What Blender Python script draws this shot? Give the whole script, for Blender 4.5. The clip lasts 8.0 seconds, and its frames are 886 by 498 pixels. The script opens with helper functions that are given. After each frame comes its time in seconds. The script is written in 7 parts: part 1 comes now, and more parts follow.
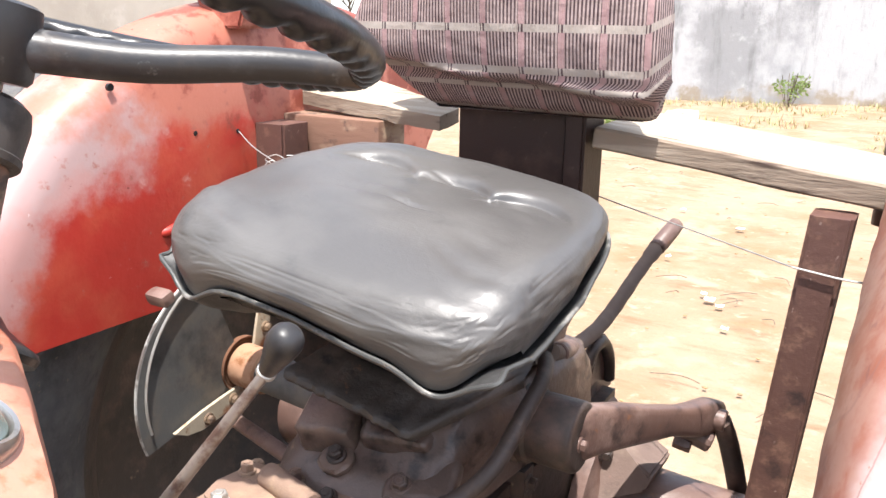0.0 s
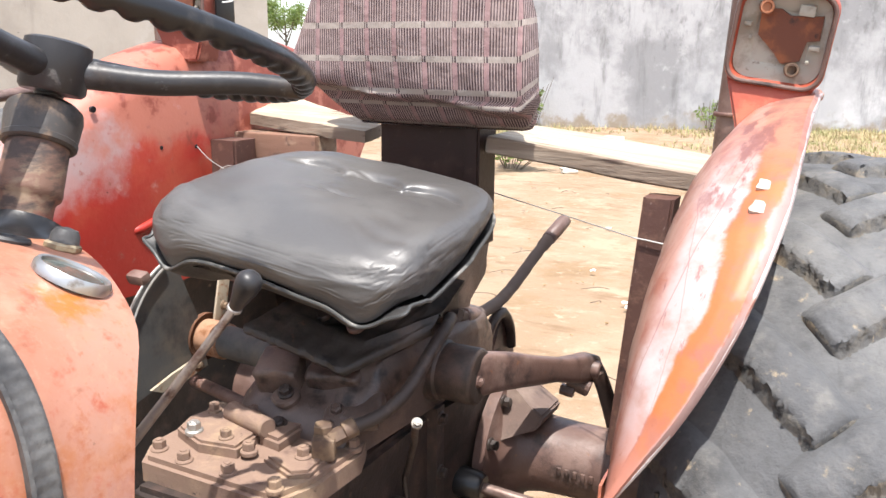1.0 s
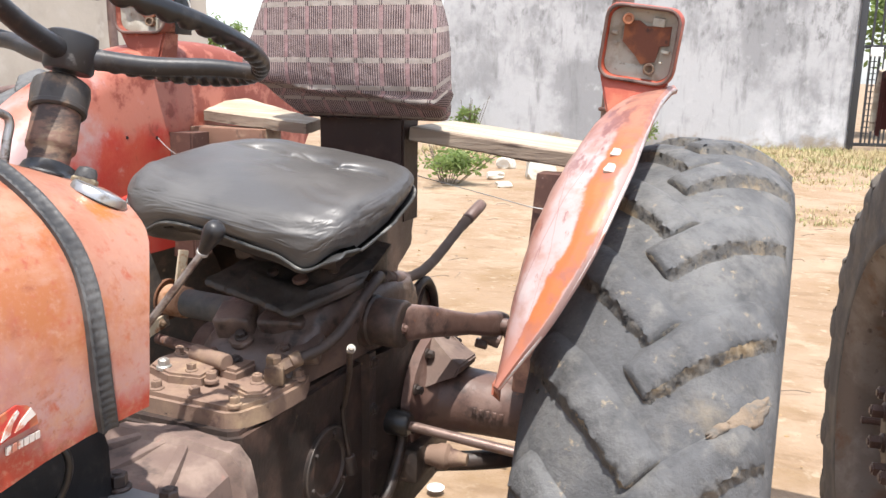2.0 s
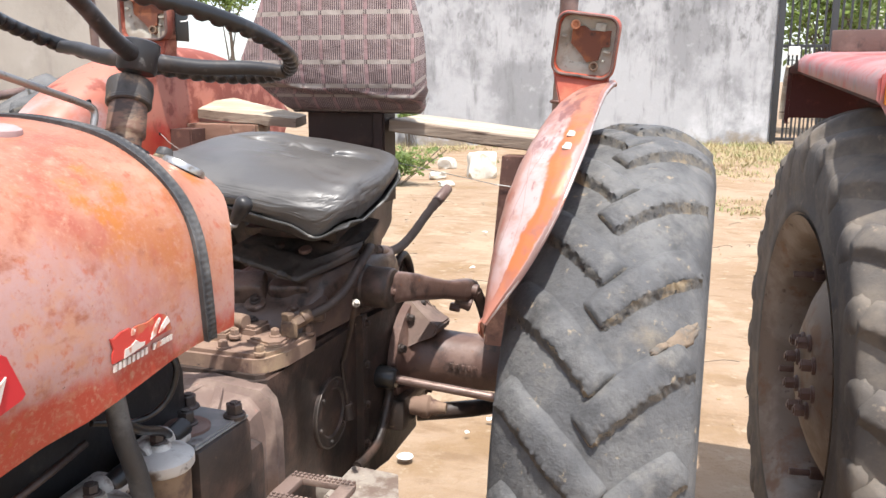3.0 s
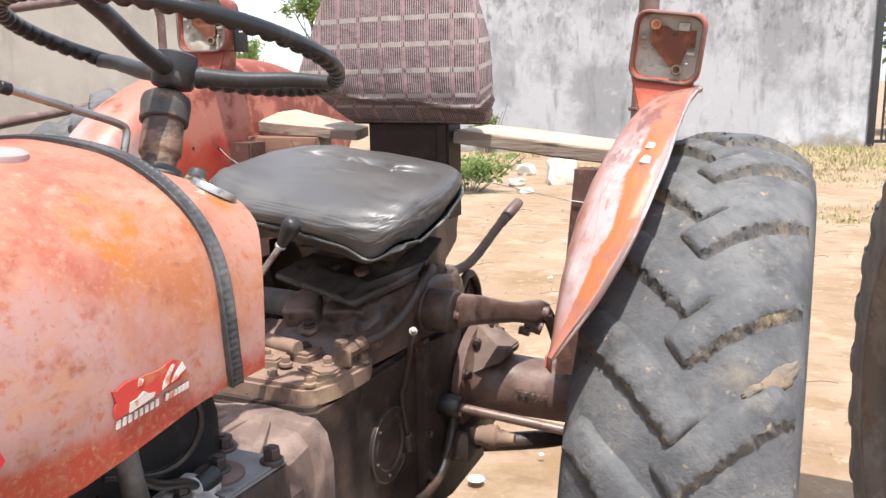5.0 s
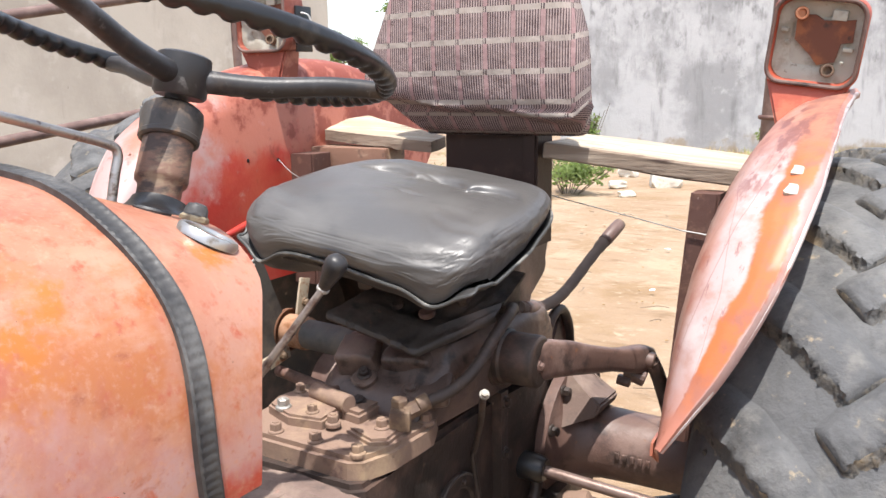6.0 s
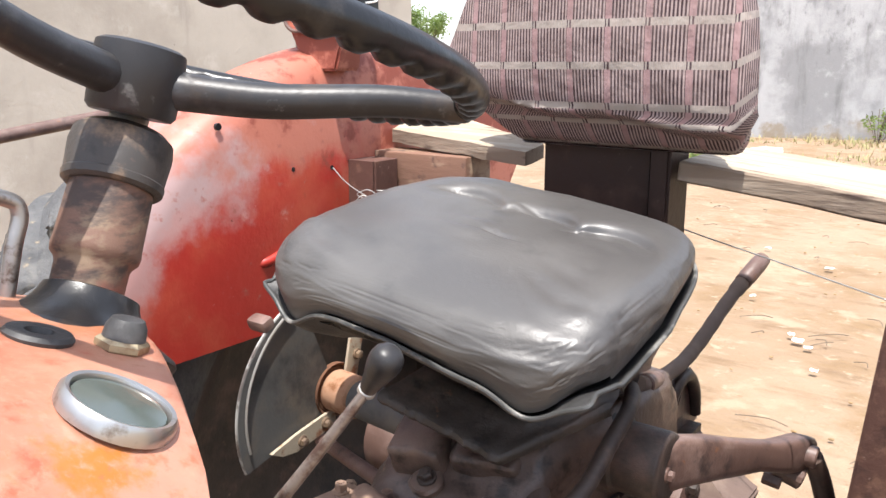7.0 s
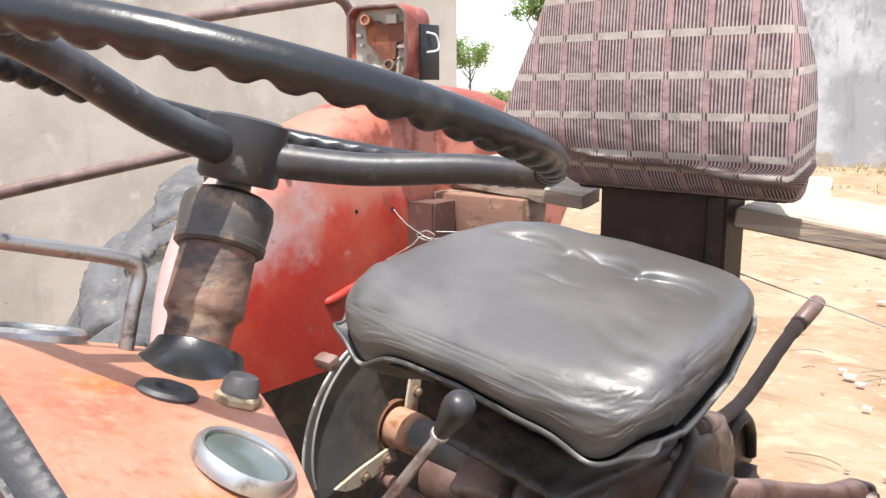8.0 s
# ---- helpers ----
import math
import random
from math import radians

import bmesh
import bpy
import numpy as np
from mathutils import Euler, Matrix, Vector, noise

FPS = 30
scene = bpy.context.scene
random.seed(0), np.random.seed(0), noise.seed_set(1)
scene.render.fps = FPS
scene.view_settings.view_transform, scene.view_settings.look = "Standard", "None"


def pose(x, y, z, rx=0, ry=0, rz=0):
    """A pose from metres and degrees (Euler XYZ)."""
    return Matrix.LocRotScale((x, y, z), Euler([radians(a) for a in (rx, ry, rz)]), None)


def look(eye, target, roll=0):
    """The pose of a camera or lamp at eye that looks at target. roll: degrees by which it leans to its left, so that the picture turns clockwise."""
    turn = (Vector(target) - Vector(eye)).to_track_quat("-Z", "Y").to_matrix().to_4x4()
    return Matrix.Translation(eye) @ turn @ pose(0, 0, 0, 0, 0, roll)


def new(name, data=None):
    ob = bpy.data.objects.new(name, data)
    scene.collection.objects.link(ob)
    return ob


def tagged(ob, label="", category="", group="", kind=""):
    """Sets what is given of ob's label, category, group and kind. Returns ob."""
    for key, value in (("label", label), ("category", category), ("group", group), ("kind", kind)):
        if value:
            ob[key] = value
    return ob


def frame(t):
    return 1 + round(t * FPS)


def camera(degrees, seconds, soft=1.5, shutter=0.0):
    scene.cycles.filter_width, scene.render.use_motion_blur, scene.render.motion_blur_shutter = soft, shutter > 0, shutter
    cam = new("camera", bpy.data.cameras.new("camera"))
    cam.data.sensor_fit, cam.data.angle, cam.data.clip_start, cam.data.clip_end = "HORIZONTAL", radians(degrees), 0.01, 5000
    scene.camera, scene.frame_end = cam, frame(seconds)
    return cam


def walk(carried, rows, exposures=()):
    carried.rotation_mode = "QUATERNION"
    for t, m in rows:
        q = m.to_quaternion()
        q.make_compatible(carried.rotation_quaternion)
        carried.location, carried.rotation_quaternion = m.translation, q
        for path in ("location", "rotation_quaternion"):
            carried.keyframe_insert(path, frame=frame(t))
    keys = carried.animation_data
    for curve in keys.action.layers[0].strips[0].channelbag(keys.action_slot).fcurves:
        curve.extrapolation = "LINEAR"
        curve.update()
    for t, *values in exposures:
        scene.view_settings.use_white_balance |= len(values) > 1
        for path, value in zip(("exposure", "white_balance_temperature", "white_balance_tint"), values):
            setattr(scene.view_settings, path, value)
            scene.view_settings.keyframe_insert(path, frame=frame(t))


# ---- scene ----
cam = camera(57.0, 8.0)
METRES, EYE, TILT, LEAN, TURN = 1.8, 1.4, -15.6, -0.9, 31.6
ROWS = [
    (0.0, 0.0, 0.0, 0.0, -0.0, 0.0, -0.0),
    (0.5, 0.006, -0.0634, -0.0127, -2.13, 1.03, 0.61),
    (1.0, 0.0137, -0.1438, -0.0398, -4.04, 2.08, 1.5),
    (1.5, 0.0223, -0.2247, -0.0741, -5.8, 3.13, 1.87),
    (2.0, 0.0133, -0.2752, -0.0948, -8.15, 3.33, 2.26),
    (3.5, -0.0725, -0.4335, -0.1475, -12.39, 3.83, 4.21),
    (4.0, -0.0773, -0.434, -0.1489, -11.98, 4.04, 4.22),
    (5.5, -0.0057, -0.2727, -0.0942, -3.07, 4.24, 2.44),
    (6.0, 0.0048, -0.2036, -0.0722, 0.06, 4.29, 1.94),
    (6.5, -0.001, -0.0882, -0.0335, 2.95, 3.49, 1.01),
    (7.0, -0.0077, -0.0189, -0.0061, 5.29, 2.71, -0.48),
    (7.5, -0.0119, -0.0023, -0.0009, 7.46, 3.82, -0.79),
    (8.0, -0.0206, -0.0407, 0.0045, 8.09, 4.54, -1.1),
]
START = pose(0.444, 0, EYE) @ pose(0, 0, 0, 0, 0, TURN) @ pose(0, 0, 0, TILT, LEAN, 0)
PATH = [(t, START @ pose(METRES * x, METRES * y, METRES * z, 90 + pitch, roll, yaw)) for t, x, y, z, yaw, pitch, roll in ROWS]
PATH += [(2.2, pose(0.7499, -0.4707, 1.3656, 78.069, -0.927, 22.043)), (3.3, pose(0.7603, -0.7518, 1.3552, 78.503, -0.018, 18.263)),
         (4.2, pose(0.7522, -0.7609, 1.3502, 78.992, 0.231, 19.058)), (5.3, pose(0.7276, -0.4897, 1.3674, 78.675, 0.741, 26.658))]
walk(cam, sorted(PATH, key=lambda row: row[0]),
     exposures=[(0.0, 1.11), (0.5, 1.10), (1.0, 0.85), (1.5, 0.73), (2.0, 0.69), (3.5, 0.68), (5.5, 0.70), (6.5, 0.76), (7.0, 0.79), (8.0, 0.89)])

# ---- light ----
world = bpy.data.worlds.new("sky")
scene.world = world
world.use_nodes = True
wn = world.node_tree
sky = wn.nodes.new("ShaderNodeTexSky")
sky.sky_type, sky.sun_disc = "NISHITA", False
SUN = Vector((0.15, -0.27, 1.0)).normalized()
sky.sun_elevation = math.asin(SUN.z)
sky.sun_rotation = math.atan2(SUN.x, SUN.y)
sky.air_density, sky.dust_density, sky.ozone_density = 1.0, 2.0, 1.0
wn.nodes["Background"].inputs[1].default_value = 0.132
haze = wn.nodes.new("ShaderNodeMix")
haze.data_type, haze.blend_type = "RGBA", "ADD"
haze.inputs[0].default_value = 1.0
haze.inputs[7].default_value = (3.1, 3.2, 3.4, 1)  # white summer haze over the whole sky
wn.links.new(sky.outputs[0], haze.inputs[6])
wn.links.new(haze.outputs[2], wn.nodes["Background"].inputs[0])
sun = new("sun", bpy.data.lights.new("sun", "SUN"))
sun.data.energy, sun.data.angle, sun.data.color = 5.0, radians(0.6), (1.0, 0.965, 0.925)
sun.matrix_world = look(SUN * 30, (0, 0, 0))


# ---- materials ----
def mat(name, color, rough=0.6, metal=0.0, layers=(), bump=(), vary=0.0, spec=0.5, scratches=()):
    """A surface: base colour, patches over it (colour, scale, low, high, detail, stretch, rough, (lean, shift)), relief (scale, depth in mm, stretch), scratches (colour, direction, place, half width)."""
    m = bpy.data.materials.new(name)
    m.use_nodes = True
    nt = m.node_tree
    b = nt.nodes["Principled BSDF"]
    pos = nt.nodes.new("ShaderNodeNewGeometry").outputs["Position"]
    info = nt.nodes.new("ShaderNodeObjectInfo").outputs["Random"]
    col = nt.nodes.new("ShaderNodeRGB").outputs[0]
    col.default_value = (*color, 1)
    rv = nt.nodes.new("ShaderNodeValue").outputs[0]
    rv.default_value = rough

    def texture(scale, detail, stretch, seed):
        mp = nt.nodes.new("ShaderNodeMapping")
        mp.inputs["Scale"].default_value = stretch
        mp.inputs["Location"].default_value = (seed * 3.7, seed * 1.9, seed * 2.3)
        nt.links.new(pos, mp.inputs[0])
        n = nt.nodes.new("ShaderNodeTexNoise")
        n.inputs["Scale"].default_value, n.inputs["Detail"].default_value = scale, detail
        n.inputs["Roughness"].default_value = 0.62
        nt.links.new(mp.outputs[0], n.inputs["Vector"])
        return n.outputs["Fac"]

    if vary:
        hsv = nt.nodes.new("ShaderNodeHueSaturation")
        mr = nt.nodes.new("ShaderNodeMapRange")
        mr.inputs[3].default_value, mr.inputs[4].default_value = 1 - vary, 1 + vary
        nt.links.new(info, mr.inputs[0])
        nt.links.new(mr.outputs[0], hsv.inputs["Value"])
        nt.links.new(col, hsv.inputs["Color"])
        col = hsv.outputs[0]
    for i, (c, scale, lo, hi, *rest) in enumerate(layers):
        detail = rest[0] if rest else 6
        stretch = rest[1] if len(rest) > 1 else (1, 1, 1)
        r2 = rest[2] if len(rest) > 2 else None
        mr = nt.nodes.new("ShaderNodeMapRange")
        mr.interpolation_type = "SMOOTHSTEP"
        mr.inputs[1].default_value, mr.inputs[2].default_value = lo, hi
        value = texture(scale, detail, stretch, i + 1)
        if len(rest) > 3:
            along, shift = rest[3]
            dot = nt.nodes.new("ShaderNodeVectorMath")
            dot.operation = "DOT_PRODUCT"
            nt.links.new(pos, dot.inputs[0])
            dot.inputs[1].default_value = along
            for other in (dot.outputs["Value"], shift):
                add = nt.nodes.new("ShaderNodeMath")
                nt.links.new(value, add.inputs[0])
                if isinstance(other, float):
                    add.inputs[1].default_value = other
                else:
                    nt.links.new(other, add.inputs[1])
                value = add.outputs[0]
        nt.links.new(value, mr.inputs[0])
        mx = nt.nodes.new("ShaderNodeMix")
        mx.data_type = "RGBA"
        nt.links.new(mr.outputs[0], mx.inputs[0])
        nt.links.new(col, mx.inputs[6])
        mx.inputs[7].default_value = (*c, 1)
        col = mx.outputs[2]
        if r2 is not None:
            mf = nt.nodes.new("ShaderNodeMix")
            nt.links.new(mr.outputs[0], mf.inputs[0])
            nt.links.new(rv, mf.inputs[2])
            mf.inputs[3].default_value = r2
            rv = mf.outputs[0]
    for c, across, place, half in scratches:
        dot = nt.nodes.new("ShaderNodeVectorMath")
        dot.operation = "DOT_PRODUCT"
        nt.links.new(pos, dot.inputs[0])
        dot.inputs[1].default_value = across
        wob = nt.nodes.new("ShaderNodeMath")
        wob.operation = "MULTIPLY_ADD"
        nt.links.new(texture(14, 3, (1, 1, 1), place * 7), wob.inputs[0])
        wob.inputs[1].default_value = 0.014
        nt.links.new(dot.outputs["Value"], wob.inputs[2])
        off = nt.nodes.new("ShaderNodeMath")
        off.operation = "SUBTRACT"
        nt.links.new(wob.outputs[0], off.inputs[0])
        off.inputs[1].default_value = place + 0.007
        size = nt.nodes.new("ShaderNodeMath")
        size.operation = "ABSOLUTE"
        nt.links.new(off.outputs[0], size.inputs[0])
        mr = nt.nodes.new("ShaderNodeMapRange")
        mr.inputs[1].default_value, mr.inputs[2].default_value = half * 0.5, half
        mr.inputs[3].default_value, mr.inputs[4].default_value = 0.55, 0.0
        nt.links.new(size.outputs[0], mr.inputs[0])
        mx = nt.nodes.new("ShaderNodeMix")
        mx.data_type = "RGBA"
        nt.links.new(mr.outputs[0], mx.inputs[0])
        nt.links.new(col, mx.inputs[6])
        mx.inputs[7].default_value = (*c, 1)
        col = mx.outputs[2]
    normal = None
    for i, (scale, depth, *rest) in enumerate(bump):
        bp = nt.nodes.new("ShaderNodeBump")
        bp.inputs["Strength"].default_value, bp.inputs["Distance"].default_value = 1.0, depth * 0.001
        nt.links.new(texture(scale, rest[1] if len(rest) > 1 else 5, rest[0] if rest else (1, 1, 1), i + 11), bp.inputs["Height"])
        if normal:
            nt.links.new(normal, bp.inputs["Normal"])
        normal = bp.outputs[0]
    if normal:
        nt.links.new(normal, b.inputs["Normal"])
    nt.links.new(col, b.inputs["Base Color"])
    nt.links.new(rv, b.inputs["Roughness"])
    b.inputs["Metallic"].default_value = metal
    b.inputs["Specular IOR Level"].default_value = spec
    return m


RUST = (0.10, 0.035, 0.018)
hood_paint = mat("hood_paint", (0.345, 0.142, 0.086), 0.42, layers=[
    ((0.37, 0.190, 0.135), 3.4, 0.44, 0.66, 11), ((0.30, 0.080, 0.048), 5.0, 0.47, 0.61, 12), ((0.34, 0.118, 0.044), 6.0, 0.51, 0.60, 12), ((0.36, 0.208, 0.185), 5.5, 0.42, 0.62, 10, (1, 1, 0.8), 0.5, ((0.0, -1.1, -3.4), 3.98)),
    ((0.36, 0.052, 0.028), 7, 0.46, 0.64, 10, (1, 1, 1), None, ((0.0, 0.0, -6.0), 6.66)), ((0.35, 0.055, 0.038), 6, 0.48, 0.66, 10, (1, 1, 1), None, ((-1.5, -1.2, 3.0), -3.92)),
    ((0.40, 0.222, 0.155), 7, 0.48, 0.72, 11, (1, 1, 1), 0.6, ((0.0, 0.8, 1.6), -2.15)), ((0.42, 0.26, 0.185), 8, 0.58, 0.80, 10, (1.6, 0.7, 1.6)), ((0.36, 0.120, 0.022), 10, 0.58, 0.66, 11), ((0.30, 0.07, 0.016), 24, 0.60, 0.72, 10), ((0.40, 0.23, 0.16), 40, 0.60, 0.88, 9),
    ((0.27, 0.080, 0.042), 17, 0.54, 0.68, 13), ((0.39, 0.20, 0.132), 13, 0.57, 0.70, 13, (1.3, 0.8, 1.3)), ((0.24, 0.075, 0.038), 45, 0.57, 0.74, 10, (1, 0.5, 1)), ((0.38, 0.182, 0.115), 26, 0.55, 0.74, 12, (1.5, 0.6, 1.5)), ((0.33, 0.085, 0.045), 60, 0.55, 0.72, 10), ((0.41, 0.215, 0.14), 90, 0.54, 0.78, 9), ((0.39, 0.185, 0.12), 200, 0.50, 0.80, 4), ((0.29, 0.10, 0.05), 150, 0.58, 0.80, 5), ((0.07, 0.035, 0.025), 130, 0.71, 0.76, 4)],
    bump=[(9, 2.0), (60, 0.35), (240, 0.15)], spec=0.45)
red_paint = mat("red_paint", (0.36, 0.030, 0.021), 0.36, layers=[
    ((0.40, 0.065, 0.036), 9, 0.42, 0.66, 9), ((0.41, 0.225, 0.205), 5.0, 0.44, 0.62, 12, (1, 1, 1), 0.5, ((0.0, -1.85, 2.5), -1.70)), ((0.38, 0.255, 0.24), 11, 0.52, 0.68, 10, (1, 1, 1), None, ((0.0, -1.85, 2.5), -1.77)),
    ((0.40, 0.135, 0.090), 8, 0.46, 0.66, 12, (1, 1, 1), 0.5, ((0.0, 0.5, 2.2), -3.12)), ((0.46, 0.24, 0.21), 15, 0.66, 0.80, 11),
    ((0.22, 0.05, 0.03), 20, 0.58, 0.72, 11, (1, 1, 1), 0.6, ((0.0, 0.3, 0.8), -1.24)), ((0.30, 0.10, 0.075), 44, 0.60, 0.72, 9), ((0.55, 0.45, 0.41), 80, 0.70, 0.76, 6), (RUST, 46, 0.68, 0.74, 9, (1, 1, 1), 0.8)],
    bump=[(12, 2.0), (260, 0.15)])


def worn_fender_paint():
    """Chalky pink old paint with an orange band along it, scuffed dark near the crown; u runs across the fender, v up it."""
    m = bpy.data.materials.new("near_fender_paint")
    m.use_nodes = True
    nt = m.node_tree
    b = nt.nodes["Principled BSDF"]
    sep = nt.nodes.new("ShaderNodeSeparateXYZ")
    nt.links.new(nt.nodes.new("ShaderNodeUVMap").outputs[0], sep.inputs[0])
    pos = nt.nodes.new("ShaderNodeNewGeometry").outputs["Position"]

    def put(value, socket):
        if isinstance(value, (int, float)):
            socket.default_value = value
        elif isinstance(value, tuple):
            socket.default_value = (*value, 1)
        else:
            nt.links.new(value, socket)

    def op(kind, a, c=0.0, d=0.0):
        n = nt.nodes.new("ShaderNodeMath")
        n.operation = kind
        for k, v in enumerate((a, c, d)):
            put(v, n.inputs[k])
        return n.outputs[0]

    def cloud(scale, detail=9, stretch=(1, 1, 1)):
        mp = nt.nodes.new("ShaderNodeMapping")
        mp.inputs["Scale"].default_value = stretch
        nt.links.new(pos, mp.inputs[0])
        n = nt.nodes.new("ShaderNodeTexNoise")
        n.inputs["Scale"].default_value, n.inputs["Detail"].default_value, n.inputs["Roughness"].default_value = scale, detail, 0.62
        nt.links.new(mp.outputs[0], n.inputs["Vector"])
        return n.outputs["Fac"]

    def step(value, lo, hi):
        n = nt.nodes.new("ShaderNodeMapRange")
        n.interpolation_type = "SMOOTHSTEP"
        put(value, n.inputs[0])
        n.inputs[1].default_value, n.inputs[2].default_value = lo, hi
        return n.outputs[0]

    def mix(f, a, c):
        n = nt.nodes.new("ShaderNodeMix")
        n.data_type = "RGBA"
        put(f, n.inputs[0]), put(a, n.inputs[6]), put(c, n.inputs[7])
        return n.outputs[2]

    def both(*masks):
        out = masks[0]
        for k in masks[1:]:
            out = op("MULTIPLY", out, k)
        return out

    def less(mask):
        return op("SUBTRACT", 1.0, mask)

    coarse, fine, grain = cloud(8), cloud(26, 11), cloud(90, 8)
    u = op("ADD", op("MULTIPLY_ADD", coarse, 0.34, -0.17), op("MULTIPLY_ADD", fine, 0.16, -0.08))
    u = op("ADD", u, sep.outputs[0])
    v = op("ADD", op("MULTIPLY_ADD", cloud(11), 0.22, -0.11), sep.outputs[1])
    col = mix(step(fine, 0.44, 0.68), (0.395, 0.295, 0.28), (0.335, 0.205, 0.175))
    col = mix(both(step(coarse, 0.50, 0.62), 0.7), col, (0.45, 0.375, 0.36))
    col = mix(both(step(u, 0.54, 0.61), less(step(u, 0.91, 0.98)), less(step(v, 0.60, 0.76))), col, mix(step(cloud(17, 10), 0.44, 0.60), (0.39, 0.115, 0.035), (0.27, 0.095, 0.058)))
    col = mix(both(step(u, 0.57, 0.62), less(step(u, 0.66, 0.74)), step(v, 0.10, 0.24), less(step(v, 0.6, 0.7)), 0.7), col, (0.42, 0.092, 0.016))
    col = mix(both(step(u, 0.91, 0.99), 0.85), col, (0.25, 0.155, 0.138))
    col = mix(both(step(v, 0.50, 0.68), 0.88), col, mix(step(fine, 0.45, 0.6), (0.34, 0.135, 0.080), (0.24, 0.090, 0.062)))
    col = mix(both(step(v, 0.64, 0.8), step(u, 0.2, 0.3), less(step(u, 0.42, 0.5)), 0.55), col, (0.40, 0.25, 0.205))
    col = mix(less(step(v, 0.04, 0.16)), col, (0.37, 0.15, 0.105))
    col = mix(both(less(step(u, 0.05, 0.24)), 0.8), col, mix(step(fine, 0.42, 0.6), (0.33, 0.155, 0.105), (0.28, 0.080, 0.040)))
    scuff = both(step(v, 0.40, 0.54), less(step(v, 0.82, 0.94)), step(u, 0.10, 0.22), less(step(u, 0.60, 0.72)))
    col = mix(both(scuff, step(cloud(20, 10, (2.2, 0.9, 0.9)), 0.50, 0.60), 0.85), col, (0.17, 0.065, 0.055))
    col = mix(both(step(cloud(60, 10, (2.0, 0.7, 0.5)), 0.60, 0.68), less(step(u, 0.55, 0.7)), 0.7), col, (0.20, 0.085, 0.075))
    col = mix(both(step(grain, 0.62, 0.72), 0.6), col, (0.26, 0.085, 0.04))
    for place, lean, half, tone in ((0.05, 1.05, 0.010, (0.20, 0.085, 0.08)), (0.30, 0.85, 0.006, (0.24, 0.12, 0.10)), (0.62, -0.9, 0.006, (0.22, 0.09, 0.08))):
        line = op("SUBTRACT", op("MULTIPLY_ADD", sep.outputs[0], lean, place), op("MULTIPLY_ADD", coarse, 0.10, op("SUBTRACT", sep.outputs[1], 0.05)))
        col = mix(both(less(step(op("ABSOLUTE", line), half * 0.4, half)), 0.5), col, tone)
    nt.links.new(col, b.inputs["Base Color"])
    nt.links.new(op("MULTIPLY_ADD", fine, 0.30, 0.32), b.inputs["Roughness"])
    bp = nt.nodes.new("ShaderNodeBump")
    bp.inputs["Distance"].default_value = 0.0018
    nt.links.new(coarse, bp.inputs["Height"])
    nt.links.new(bp.outputs[0], b.inputs["Normal"])
    return m


near_fender_paint = worn_fender_paint()
lamp_red = mat("lamp_red", (0.34, 0.062, 0.030), 0.5, layers=[((0.40, 0.12, 0.06), 14, 0.50, 0.66, 9), ((0.17, 0.045, 0.028), 30, 0.56, 0.70, 9), ((0.40, 0.24, 0.20), 60, 0.66, 0.76, 7)], bump=[(40, 0.8), (200, 0.2)])
bright_red = mat("bright_red", (0.36, 0.060, 0.054), 0.5, layers=[((0.34, 0.165, 0.15), 7, 0.40, 0.60, 10), ((0.23, 0.165, 0.15), 16, 0.50, 0.64, 10), ((0.36, 0.075, 0.065), 30, 0.55, 0.68, 9), (RUST, 40, 0.64, 0.74, 6)], bump=[(14, 1.0)])
rubber = mat("rubber", (0.078, 0.078, 0.080), 0.82, layers=[
    ((0.128, 0.126, 0.123), 7, 0.40, 0.66, 10), ((0.045, 0.045, 0.046), 13, 0.46, 0.72, 11), ((0.15, 0.142, 0.13), 24, 0.50, 0.80, 11), ((0.055, 0.054, 0.053), 50, 0.50, 0.80, 9), ((0.21, 0.17, 0.12), 6, 0.62, 0.84, 12),
    ((0.27, 0.215, 0.145), 40, 0.62, 0.74, 9), ((0.22, 0.165, 0.10), 9, 0.56, 0.78, 11, (1, 1, 1), None, ((0.6, 0.0, -0.45), -0.18))],
    bump=[(26, 3.0), (80, 2.2), (240, 0.8)], vary=0.06)
muddy_rubber = mat("muddy_rubber", (0.088, 0.085, 0.081), 0.92, layers=[
    ((0.135, 0.120, 0.100), 40, 0.44, 0.62, 9), ((0.26, 0.200, 0.125), 13, 0.51, 0.68, 10), ((0.03, 0.03, 0.03), 70, 0.56, 0.68, 8), ((0.36, 0.28, 0.18), 120, 0.66, 0.76, 6)], bump=[(90, 3.0), (300, 0.8)])
dusty_rubber = mat("dusty_rubber", (0.092, 0.080, 0.070), 0.85, layers=[((0.150, 0.124, 0.098), 8, 0.42, 0.64, 9), ((0.085, 0.075, 0.068), 14, 0.50, 0.70, 9), ((0.24, 0.19, 0.14), 36, 0.60, 0.76, 8)], bump=[(30, 2.0), (120, 0.8)])
pale_rim = mat("pale_rim", (0.20, 0.150, 0.115), 0.6, layers=[((0.28, 0.23, 0.19), 7, 0.48, 0.64, 9), ((0.19, 0.10, 0.055), 10, 0.50, 0.66, 9), ((0.10, 0.065, 0.05), 30, 0.60, 0.72, 8)], bump=[(60, 0.6), (240, 0.3)])
